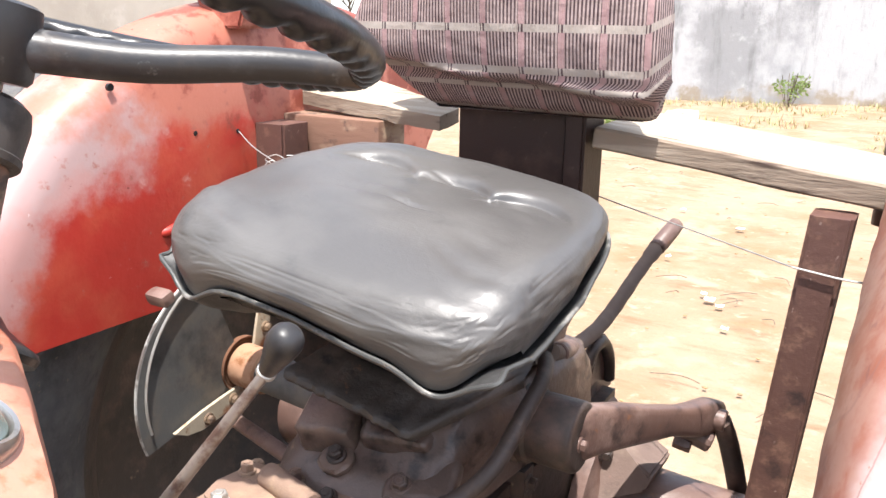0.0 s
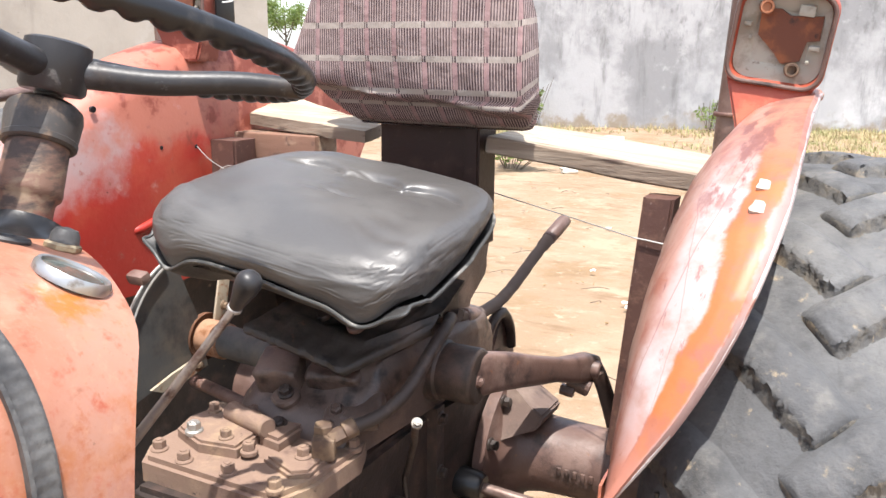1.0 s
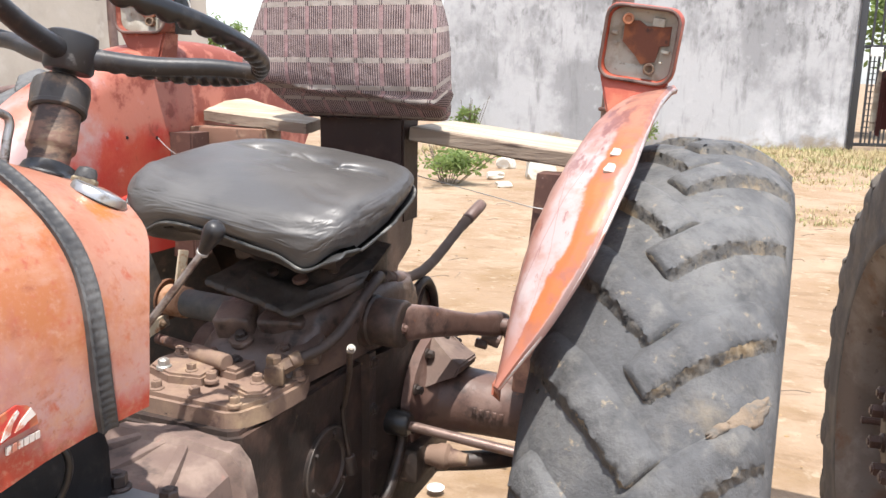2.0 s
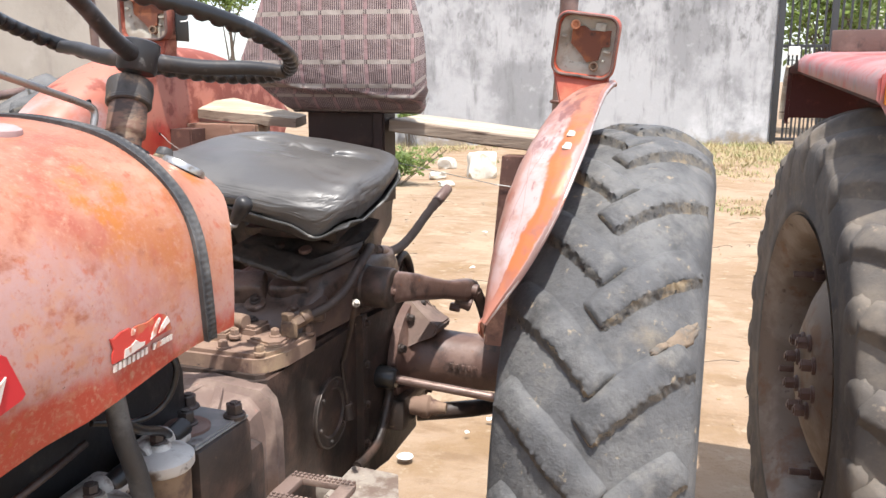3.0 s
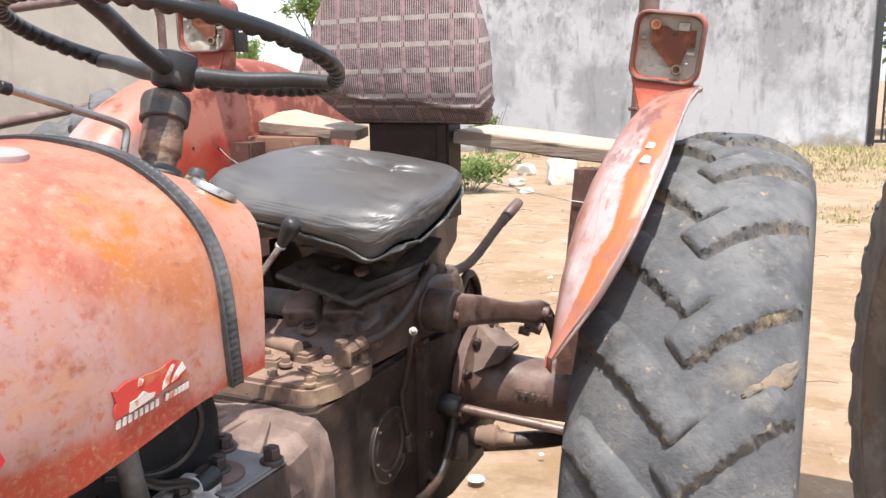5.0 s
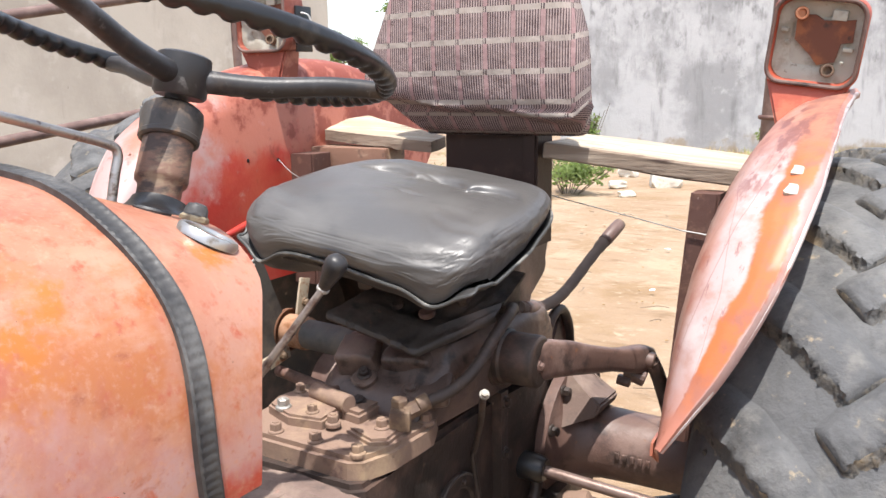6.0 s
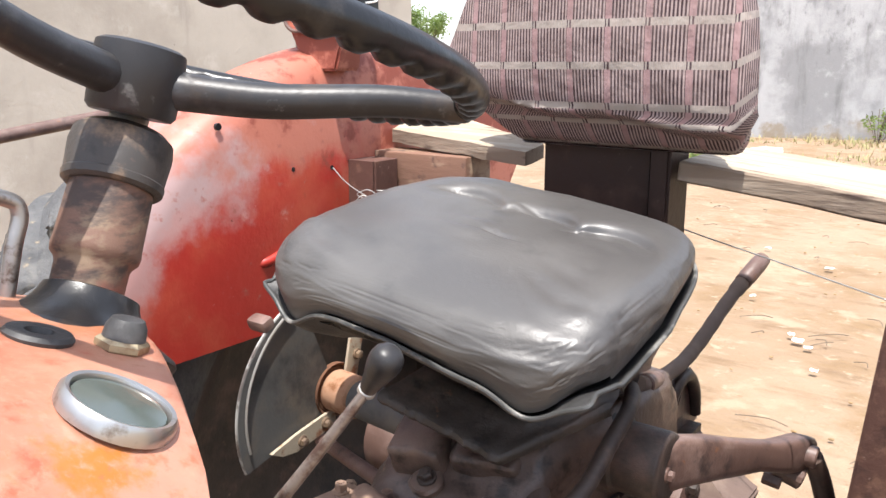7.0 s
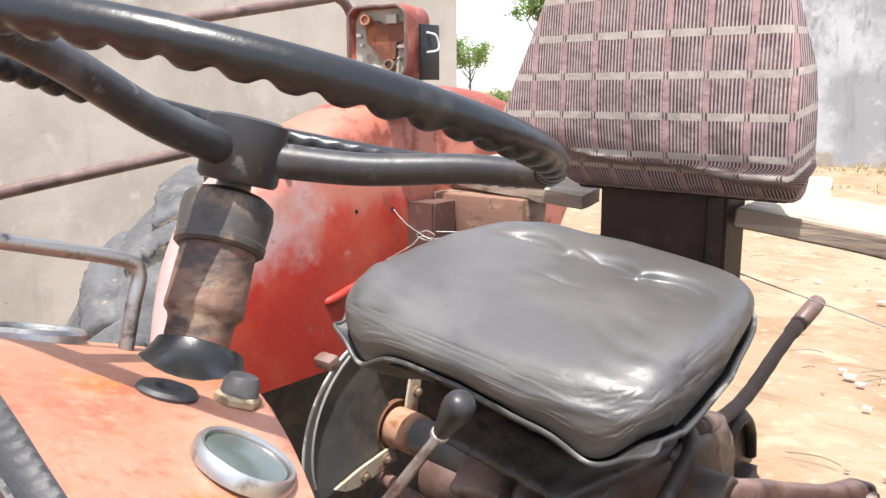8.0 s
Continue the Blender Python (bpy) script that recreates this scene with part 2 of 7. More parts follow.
black_gloss = mat("black_gloss", (0.004, 0.0035, 0.0035), 0.25, spec=0.14, layers=[((0.012, 0.008, 0.007), 18, 0.52, 0.74, 8, (1, 1, 0.6), 0.36), ((0.036, 0.020, 0.016), 30, 0.50, 0.72, 9, (1, 1, 0.7), 0.5, ((0.0, 0.0, -8.0), 9.2)), ((0.050, 0.026, 0.019), 46, 0.64, 0.76, 9, (1, 1, 0.5), 0.6)], bump=[(30, 0.4)])
tyre_mud = mat("tyre_mud", (0.190, 0.142, 0.100), 0.95, layers=[((0.115, 0.102, 0.088), 30, 0.44, 0.60, 10), ((0.27, 0.19, 0.12), 90, 0.60, 0.72, 7)], bump=[(120, 2.0), (300, 0.6)])
mud = mat("mud", (0.34, 0.22, 0.11), 0.95, layers=[((0.22, 0.15, 0.08), 60, 0.45, 0.6, 6)], bump=[(140, 2.0)])
vinyl = mat("vinyl", (0.066, 0.062, 0.059), 0.40, layers=[((0.088, 0.083, 0.078), 7, 0.40, 0.66, 8, (1, 1, 1), 0.46), ((0.040, 0.039, 0.038), 12, 0.56, 0.76, 8)],
    bump=[(9, 1.0), (36, 4.2, (0.22, 0.8, 1.5), 3), (150, 0.35, (0.6, 1.1, 1.1)), (520, 0.12)], spec=0.62)
for node in vinyl.node_tree.nodes:
    if node.type == "BUMP" and node.inputs["Distance"].default_value > 0.0015:
        links = vinyl.node_tree.links
        split = vinyl.node_tree.nodes.new("ShaderNodeSeparateXYZ")
        links.new(vinyl.node_tree.nodes.new("ShaderNodeNewGeometry").outputs["Normal"], split.inputs[0])
        steep = vinyl.node_tree.nodes.new("ShaderNodeMapRange")
        steep.inputs[1].default_value, steep.inputs[2].default_value = 0.50, 0.88
        steep.inputs[3].default_value, steep.inputs[4].default_value = 1.0, 0.0
        node.inputs["Height"].links[0].from_node.noise_type = "RIDGED_MULTIFRACTAL"
        links.new(split.outputs[2], steep.inputs[0])
        links.new(steep.outputs[0], node.inputs["Strength"])
hose_rubber = mat("hose_rubber", (0.155, 0.112, 0.088), 0.85, layers=[((0.20, 0.146, 0.112), 22, 0.48, 0.72, 8), ((0.20, 0.15, 0.11), 70, 0.66, 0.78, 6)], bump=[(160, 0.5)])
plastic = mat("plastic", (0.025, 0.024, 0.025), 0.40, spec=0.38, layers=[((0.13, 0.128, 0.125), 46, 0.62, 0.72, 10, (1, 1, 1), 0.6), ((0.055, 0.042, 0.034), 16, 0.52, 0.66, 8), ((0.07, 0.07, 0.075), 24, 0.5, 0.75, 8, (1, 1, 1), 0.5)], bump=[(120, 0.3)])
grip_black = mat("grip_black", (0.012, 0.012, 0.013), 0.30, spec=0.42, layers=[((0.06, 0.052, 0.046), 30, 0.55, 0.8, 8), ((0.10, 0.062, 0.040), 11, 0.60, 0.72, 9, (1, 1, 1), 0.5)], bump=[(90, 0.4)])
greasy = mat("greasy", (0.036, 0.026, 0.022), 0.5, layers=[
    ((0.095, 0.058, 0.045), 16, 0.45, 0.7, 8), ((0.015, 0.013, 0.012), 9, 0.5, 0.68, 6), ((0.26, 0.19, 0.13), 48, 0.66, 0.8, 6, (1, 1, 1), 0.9)],
    bump=[(40, 1.6), (240, 0.5)])
dusty_iron = mat("dusty_iron", (0.215, 0.140, 0.102), 0.82, layers=[
    ((0.36, 0.255, 0.16), 11, 0.47, 0.70, 9), ((0.085, 0.048, 0.040), 20, 0.54, 0.72, 9), ((0.045, 0.035, 0.03), 90, 0.64, 0.74, 6)], bump=[(60, 1.0), (280, 0.5)])
oily_brown = mat("oily_brown", (0.100, 0.068, 0.055), 0.42, layers=[
    ((0.16, 0.105, 0.080), 14, 0.46, 0.66, 9), ((0.026, 0.018, 0.015), 22, 0.54, 0.70, 9), ((0.24, 0.17, 0.12), 50, 0.66, 0.78, 6)], bump=[(40, 1.6), (240, 0.5)])
dusty_brown = mat("dusty_brown", (0.150, 0.102, 0.084), 0.8, layers=[
    ((0.24, 0.175, 0.14), 11, 0.46, 0.66, 8), ((0.080, 0.058, 0.048), 15, 0.54, 0.70, 9), ((0.26, 0.13, 0.10), 30, 0.62, 0.74, 6)], bump=[(50, 1.2), (280, 0.5)])
brown_iron = mat("brown_iron", (0.125, 0.074, 0.060), 0.44, layers=[
    ((0.20, 0.132, 0.110), 15, 0.46, 0.68, 9), ((0.045, 0.03, 0.026), 20, 0.51, 0.70, 9), ((0.20, 0.09, 0.045), 60, 0.62, 0.76, 6)], bump=[(60, 0.8), (300, 0.35)])
rust_post = mat("rust_post", (0.098, 0.046, 0.035), 0.62, layers=[
    ((0.17, 0.09, 0.062), 50, 0.50, 0.70, 8), ((0.03, 0.016, 0.014), 18, 0.55, 0.72, 6), ((0.24, 0.17, 0.14), 140, 0.66, 0.74, 4)], bump=[(110, 0.8)])
grimed_plate = mat("grimed_plate", (0.042, 0.034, 0.029), 0.5, layers=[((0.100, 0.074, 0.059), 12, 0.48, 0.66, 9), ((0.014, 0.012, 0.011), 22, 0.54, 0.66, 9), ((0.16, 0.085, 0.050), 30, 0.64, 0.72, 9)], bump=[(50, 1.6), (220, 0.6)])
black_brown = mat("black_brown", (0.038, 0.023, 0.019), 0.45, layers=[((0.065, 0.039, 0.031), 14, 0.48, 0.68, 9), ((0.12, 0.085, 0.07), 60, 0.64, 0.76, 7)], bump=[(60, 0.8), (240, 0.3)], spec=0.22)
grey_paint = mat("grey_paint", (0.092, 0.090, 0.086), 0.6, layers=[((0.14, 0.115, 0.092), 14, 0.46, 0.72, 10), ((0.035, 0.035, 0.035), 9, 0.5, 0.7, 8)], bump=[(120, 0.4)])
steel = mat("steel", (0.34, 0.32, 0.30), 0.38, 0.85, layers=[((0.12, 0.08, 0.06), 70, 0.55, 0.72, 6, (1, 1, 1), 0.7)], bump=[(200, 0.3)])
chrome = mat("chrome", (0.55, 0.54, 0.52), 0.2, 1.0, layers=[((0.22, 0.16, 0.12), 90, 0.62, 0.75, 6, (1, 1, 1), 0.6)])
galvanised = mat("galvanised", (0.42, 0.40, 0.37), 0.5, 0.7, layers=[((0.25, 0.18, 0.13), 40, 0.55, 0.75, 6)])
alloy = mat("alloy", (0.47, 0.455, 0.43), 0.55, 0.2, layers=[((0.27, 0.24, 0.20), 14, 0.46, 0.64, 9), ((0.12, 0.085, 0.065), 26, 0.54, 0.68, 9), ((0.04, 0.03, 0.027), 40, 0.62, 0.70, 9)], bump=[(160, 0.4)])
brass = mat("brass", (0.20, 0.135, 0.085), 0.7, 0.2, layers=[((0.11, 0.070, 0.050), 40, 0.42, 0.62, 8), ((0.30, 0.23, 0.16), 90, 0.62, 0.75, 6)], bump=[(140, 0.4)])
wood = mat("wood", (0.324, 0.261, 0.189), 0.85, layers=[
    ((0.450, 0.387, 0.297), 14, 0.42, 0.62, 8, (0.3, 2.4, 2.4)), ((0.153, 0.108, 0.077), 40, 0.60, 0.70, 8, (0.12, 2.2, 2.2)), ((0.090, 0.063, 0.045), 9, 0.66, 0.78, 4)],
    bump=[(60, 1.6, (0.12, 2.0, 2.0)), (240, 0.4, (0.2, 1.5, 1.5))])
sawn_wood = mat("sawn_wood", (0.23, 0.175, 0.130), 0.9, layers=[((0.34, 0.275, 0.21), 14, 0.46, 0.66, 9, (0.3, 1.5, 2.4)), ((0.07, 0.045, 0.034), 30, 0.54, 0.68, 9, (0.2, 1.5, 2.2))], bump=[(60, 2.5, (0.2, 1.5, 2.0))])
glass = bpy.data.materials.new("dial_glass")
glass.use_nodes = True
gb = glass.node_tree.nodes["Principled BSDF"]
gb.inputs["Base Color"].default_value, gb.inputs["Roughness"].default_value = (0.10, 0.118, 0.105, 1), 0.12
gb.inputs["Transmission Weight"].default_value = 0.35
dial_face = mat("dial_face", (0.060, 0.068, 0.062), 0.6, layers=[((0.11, 0.12, 0.11), 60, 0.5, 0.7, 6)])
sticker_red = mat("sticker_red", (0.46, 0.018, 0.026), 0.35, layers=[((0.36, 0.03, 0.03), 30, 0.52, 0.70, 8), ((0.50, 0.22, 0.20), 90, 0.68, 0.76, 6)])
decal_red = mat("decal_red", (0.43, 0.04, 0.03), 0.4, layers=[((0.40, 0.12, 0.06), 40, 0.50, 0.60, 8), ((0.62, 0.30, 0.26), 80, 0.62, 0.72, 6)])
decal_white = mat("decal_white", (0.56, 0.50, 0.45), 0.5, layers=[((0.45, 0.18, 0.12), 90, 0.52, 0.64, 6)])
amber = mat("amber", (0.80, 0.26, 0.01), 0.25, spec=0.6)
strap_rubber = mat("strap_rubber", (0.030, 0.029, 0.029), 0.55, layers=[((0.115, 0.111, 0.106), 14, 0.44, 0.68, 11), ((0.028, 0.027, 0.026), 40, 0.55, 0.70, 9)], bump=[(150, 0.6)])
wire_mat = mat("wire", (0.42, 0.40, 0.37), 0.45, 0.7)
cream_metal = mat("cream_metal", (0.40, 0.335, 0.25), 0.6, layers=[((0.26, 0.11, 0.05), 45, 0.50, 0.64, 8), ((0.10, 0.05, 0.03), 90, 0.62, 0.72, 6)], bump=[(140, 0.6)])
sand = mat("sand", (0.250, 0.168, 0.102), 0.95, layers=[
    ((0.296, 0.211, 0.139), 0.9, 0.42, 0.62, 8), ((0.216, 0.138, 0.072), 1.7, 0.48, 0.66, 10), ((0.19, 0.120, 0.066), 5.0, 0.53, 0.70, 11, (0.5, 1.4, 1)), ((0.32, 0.235, 0.155), 3.1, 0.54, 0.68, 10), ((0.331, 0.258, 0.175), 13, 0.56, 0.72, 8), ((0.175, 0.124, 0.074), 40, 0.64, 0.75, 8)],
    bump=[(3.5, 30), (22, 10), (120, 3)])
wall_white = mat("wall_white", (0.396, 0.396, 0.401), 0.9, layers=[
    ((0.252, 0.252, 0.257), 0.7, 0.44, 0.60, 9, (1, 1, 0.8)), ((0.540, 0.540, 0.544), 0.9, 0.46, 0.72, 7, (1, 1, 1), None, ((0.10, 0, -0.10), 0.0)), ((0.162, 0.162, 0.162), 2.0, 0.50, 0.80, 11, (2.0, 2.0, 0.40)), ((0.144, 0.144, 0.144), 5, 0.52, 0.80, 11, (1.2, 1.2, 0.6), None, ((0.0, 0, 0.07), -0.14)), ((0.450, 0.450, 0.450), 3.4, 0.54, 0.84, 6),
    ((0.135, 0.135, 0.131), 4.0, 0.58, 0.80, 10, (1.2, 1.2, 0.7), None, ((0.03, 0, 0.06), -0.13)), ((0.270, 0.225, 0.171), 2.0, 0.62, 0.8, 8, (1, 1, 1), None, ((0, 0, -0.5), 0.24))], bump=[(6, 6), (40, 2)])
lamp_plate = mat("lamp_plate", (0.36, 0.34, 0.285), 0.6, layers=[((0.24, 0.21, 0.165), 26, 0.46, 0.64, 9), ((0.14, 0.08, 0.05), 40, 0.62, 0.72, 8)], bump=[(140, 0.5)])
copper = mat("copper", (0.40, 0.17, 0.09), 0.5, 0.5, layers=[((0.30, 0.22, 0.17), 60, 0.5, 0.66, 6)])
rust_plate = mat("rust_plate", (0.13, 0.045, 0.025), 0.8, layers=[((0.24, 0.085, 0.035), 22, 0.48, 0.62, 8), ((0.05, 0.025, 0.018), 50, 0.60, 0.70, 8)], bump=[(120, 0.8)])
old_wood = mat("old_wood", (0.20, 0.105, 0.070), 0.8, layers=[((0.36, 0.25, 0.17), 12, 0.47, 0.60, 9, (0.5, 1, 1.5)), ((0.07, 0.04, 0.032), 20, 0.55, 0.66, 9), ((0.46, 0.39, 0.32), 30, 0.63, 0.72, 8)], bump=[(60, 1.2, (0.3, 1, 1))])
wall_beige = mat("wall_beige", (0.446, 0.403, 0.344), 0.92, layers=[
    ((0.349, 0.310, 0.262), 0.9, 0.42, 0.66, 8), ((0.262, 0.233, 0.199), 2.2, 0.56, 0.76, 9, (1.6, 1.6, 0.28)), ((0.466, 0.427, 0.373), 5, 0.56, 0.70, 8), ((0.145, 0.131, 0.116), 24, 0.72, 0.76, 4)],
    bump=[(7, 4), (50, 1.5)])
leaf = mat("leaf", (0.17, 0.225, 0.085), 0.6, layers=[((0.20, 0.25, 0.08), 3, 0.4, 0.65, 4), ((0.085, 0.13, 0.040), 9, 0.5, 0.7, 4)], vary=0.2)
lt = leaf.node_tree
thin = lt.nodes.new("ShaderNodeBsdfTranslucent")
thin.inputs[0].default_value = (0.26, 0.36, 0.10, 1)
both_sides = lt.nodes.new("ShaderNodeMixShader")
both_sides.inputs[0].default_value = 0.45
lt.links.new(lt.nodes["Principled BSDF"].outputs[0], both_sides.inputs[1])
lt.links.new(thin.outputs[0], both_sides.inputs[2])
lt.links.new(both_sides.outputs[0], lt.nodes["Material Output"].inputs[0])
dry_grass = mat("dry_grass", (0.40, 0.33, 0.18), 0.9, layers=[((0.27, 0.29, 0.12), 1.3, 0.48, 0.60, 5), ((0.42, 0.35, 0.17), 6, 0.55, 0.7, 5)])
bark = mat("bark", (0.13, 0.10, 0.075), 0.95, bump=[(12, 8, (1, 1, 0.3))])
stone = mat("stone", (0.62, 0.58, 0.50), 0.9, layers=[((0.42, 0.34, 0.24), 7, 0.5, 0.7, 8)], bump=[(14, 10), (70, 2)])
paper = mat("paper", (0.78, 0.77, 0.74), 0.8)
filler = mat("filler", (0.44, 0.38, 0.32), 0.85, layers=[((0.40, 0.30, 0.24), 60, 0.5, 0.66, 8)], bump=[(160, 0.6)])
gate_paint = mat("gate_paint", (0.030, 0.030, 0.032), 0.5)
house_white = mat("house_white", (0.70, 0.68, 0.64), 0.9, layers=[((0.5, 0.48, 0.45), 1.2, 0.45, 0.7, 6)])


def plaid():
    """Woven checks: dark fine stripes, pink uprights and beige bars across."""
    m = bpy.data.materials.new("plaid_cloth")
    m.use_nodes = True
    nt = m.node_tree
    b = nt.nodes["Principled BSDF"]
    uv = nt.nodes.new("ShaderNodeUVMap").outputs[0]
    sep = nt.nodes.new("ShaderNodeSeparateXYZ")
    nt.links.new(uv, sep.inputs[0])

    def op(kind, a, c):
        n = nt.nodes.new("ShaderNodeMath")
        n.operation = kind
        for k, v in enumerate((a, c)):
            if isinstance(v, (int, float)):
                n.inputs[k].default_value = v
            else:
                nt.links.new(v, n.inputs[k])
        return n.outputs[0]

    def mix(f, a, c):
        n = nt.nodes.new("ShaderNodeMix")
        n.data_type = "RGBA"
        nt.links.new(f, n.inputs[0])
        for k, v in ((6, a), (7, c)):
            if isinstance(v, tuple):
                n.inputs[k].default_value = (*v, 1)
            else:
                nt.links.new(v, n.inputs[k])
        return n.outputs[2]

    u, v = sep.outputs[0], sep.outputs[1]
    cell = 0.0495
    fu = op("FRACT", op("DIVIDE", op("ADD", u, 0.0105), cell), 0.0)
    fv = op("FRACT", op("DIVIDE", op("ADD", v, 0.0115), cell), 0.0)
    fine = op("GREATER_THAN", op("FRACT", op("DIVIDE", u, 0.0045), 0.0), 0.48)
    up = op("LESS_THAN", fu, 0.16)
    bar = op("LESS_THAN", fv, 0.185)
    cloth = mix(fine, (0.33, 0.255, 0.24), (0.058, 0.037, 0.040))
    cloth = mix(up, cloth, (0.30, 0.19, 0.188))
    cloth = mix(bar, cloth, (0.33, 0.29, 0.255))
    both = op("MULTIPLY", op("MULTIPLY", up, bar), fine)
    cloth = mix(both, cloth, (0.05, 0.03, 0.035))
    noi = nt.nodes.new("ShaderNodeTexNoise")
    noi.inputs["Scale"].default_value, noi.inputs["Detail"].default_value = 18, 8
    fade = nt.nodes.new("ShaderNodeMapRange")
    fade.inputs[1].default_value, fade.inputs[2].default_value, fade.inputs[4].default_value = 0.4, 0.8, 0.35
    nt.links.new(noi.outputs["Fac"], fade.inputs[0])
    cloth = mix(fade.outputs[0], cloth, (0.35, 0.27, 0.25))
    bp = nt.nodes.new("ShaderNodeBump")
    bp.inputs["Distance"].default_value = 0.0006
    nt.links.new(fine, bp.inputs["Height"])
    rumple = nt.nodes.new("ShaderNodeTexNoise")
    rumple.inputs["Scale"].default_value, rumple.inputs["Detail"].default_value = 16, 6
    folds = nt.nodes.new("ShaderNodeBump")
    folds.inputs["Distance"].default_value = 0.0045
    nt.links.new(rumple.outputs["Fac"], folds.inputs["Height"])
    nt.links.new(folds.outputs[0], bp.inputs["Normal"])
    nt.links.new(bp.outputs[0], b.inputs["Normal"])
    nt.links.new(cloth, b.inputs["Base Color"])
    b.inputs["Roughness"].default_value = 0.85
    b.inputs["Specular IOR Level"].default_value = 0.3
    return m


plaid_cloth = plaid()

# ---- builders ----
AT = {}


def thing(name, place, label, category, group="", kind=""):
    """An empty at a thing's base, under which its parts hang."""
    e = new(name)
    e.location = place
    e.empty_display_size = 0.1
    AT[e] = Vector(place)
    return tagged(e, label, category, group, kind)


def soften(me, angle=38):
    """Smooth faces, with the edges sharper than angle kept hard."""
    bm = bmesh.new()
    bm.from_mesh(me)
    for f in bm.faces:
        f.smooth = True
    for e in bm.edges:
        if len(e.link_faces) == 2 and e.calc_face_angle(0) > radians(angle):
            e.smooth = False
    bm.to_mesh(me)
    bm.free()


def part(name, bm, material, parent=None, label="", angle=38):
    """One mesh object from a bmesh in world places, under a thing or a part."""
    bmesh.ops.recalc_face_normals(bm, faces=bm.faces)
    mid = Vector()
    for v in bm.verts:
        mid += v.co
    mid /= max(1, len(bm.verts))
    bmesh.ops.translate(bm, verts=bm.verts, vec=-mid)
    me = bpy.data.meshes.new(name)
    bm.to_mesh(me)
    bm.free()
    soften(me, angle)
    me.materials.append(material)
    ob = new(name, me)
    ob.location = mid
    AT[ob] = mid
    if parent:
        ob.parent = parent
        ob.location = mid - AT[parent]
    if label:
        ob["label"] = label
    return ob


def piece(name, me, place, turn, parent, label=""):
    """An object on a shared mesh, at a place and turn of the world, under a thing or a part."""
    ob = new(name, me)
    ob.parent = parent
    ob.matrix_local = Matrix.Translation(Vector(place) - AT[parent]) @ turn
    AT[ob] = Vector(place)
    if label:
        ob["label"] = label
    return ob


def shared(name, bm, material, angle=38):
    bmesh.ops.recalc_face_normals(bm, faces=bm.faces)
    me = bpy.data.meshes.new(name)
    bm.to_mesh(me)
    bm.free()
    soften(me, angle)
    me.materials.append(material)
    return me


def box(bm, mid, size, turn=None, bevel=0.0, segments=2):
    r = bmesh.ops.create_cube(bm, size=1.0)
    vs = r["verts"]
    bmesh.ops.scale(bm, vec=size, verts=vs)
    if bevel:
        es = list({e for v in vs for e in v.link_edges})
        out = bmesh.ops.bevel(bm, geom=es, offset=bevel, segments=segments, affect="EDGES", profile=0.6)
        vs = list({v for f in out["faces"] for v in f.verts} | {v for v in vs if v.is_valid})
    m = Matrix.Translation(mid) @ (turn.to_4x4() if turn else Matrix())
    bmesh.ops.transform(bm, matrix=m, verts=vs)
    return bm


def ring_mesh(bm, rings, closed=True, caps=True):
    """Joins rings of points into a skin."""
    rows = [[bm.verts.new(p) for p in ring] for ring in rings]
    n = len(rows[0])
    for a, b in zip(rows, rows[1:]):
        for i in range(n if closed else n - 1):
            j = (i + 1) % n
            bm.faces.new((a[i], a[j], b[j], b[i]))
    if caps and closed:
        bm.faces.new(rows[0][::-1])
        bm.faces.new(rows[-1])
    return rows


def frame_of(d):
    d = Vector(d).normalized()
    a = d.cross(Vector((0, 0, 1)) if abs(d.z) < 0.9 else Vector((0, 1, 0))).normalized()
    return a, d.cross(a).normalized()


def cyl(bm, p0, p1, r0, r1=None, seg=18, lip=0.0):
    """A round bar between two points, with a small chamfer at its ends."""
    p0, p1 = Vector(p0), Vector(p1)
    r1 = r0 if r1 is None else r1
    d = (p1 - p0).normalized()
    a, b = frame_of(d)
    ang = [2 * math.pi * i / seg for i in range(seg)]

    def ring(p, r):
        return [p + (a * math.cos(t) + b * math.sin(t)) * r for t in ang]
    lip = lip or min(r0, r1) * 0.14
    ring_mesh(bm, [ring(p0, r0 - lip), ring(p0 + d * lip, r0), ring(p1 - d * lip, r1), ring(p1, r1 - lip)])
    return bm


def lathe(bm, p0, axis, profile, seg=32):
    """Turns a profile of (distance along the axis, radius)."""
    p0, d = Vector(p0), Vector(axis).normalized()
    a, b = frame_of(d)
    ring_mesh(bm, [[p0 + d * h + (a * math.cos(2 * math.pi * i / seg) + b * math.sin(2 * math.pi * i / seg)) * r for i in range(seg)] for h, r in profile])
    return bm


def curve_points(pts, steps=8, loop=False):
    """A smooth line through points."""
    pts = [Vector(p) for p in pts]
    n, out = len(pts), []
    for i in range(n if loop else n - 1):
        if loop:
            p0, p1, p2, p3 = pts[i - 1], pts[i], pts[(i + 1) % n], pts[(i + 2) % n]
        else:
            p0, p1, p2, p3 = pts[max(i - 1, 0)], pts[i], pts[i + 1], pts[min(i + 2, n - 1)]
        for k in range(steps):
            t = k / steps
            out.append(0.5 * (2 * p1 + (p2 - p0) * t + (2 * p0 - 5 * p1 + 4 * p2 - p3) * t * t + (3 * p1 - p0 - 3 * p2 + p3) * t ** 3))
    if not loop:
        out.append(pts[-1])
    return out


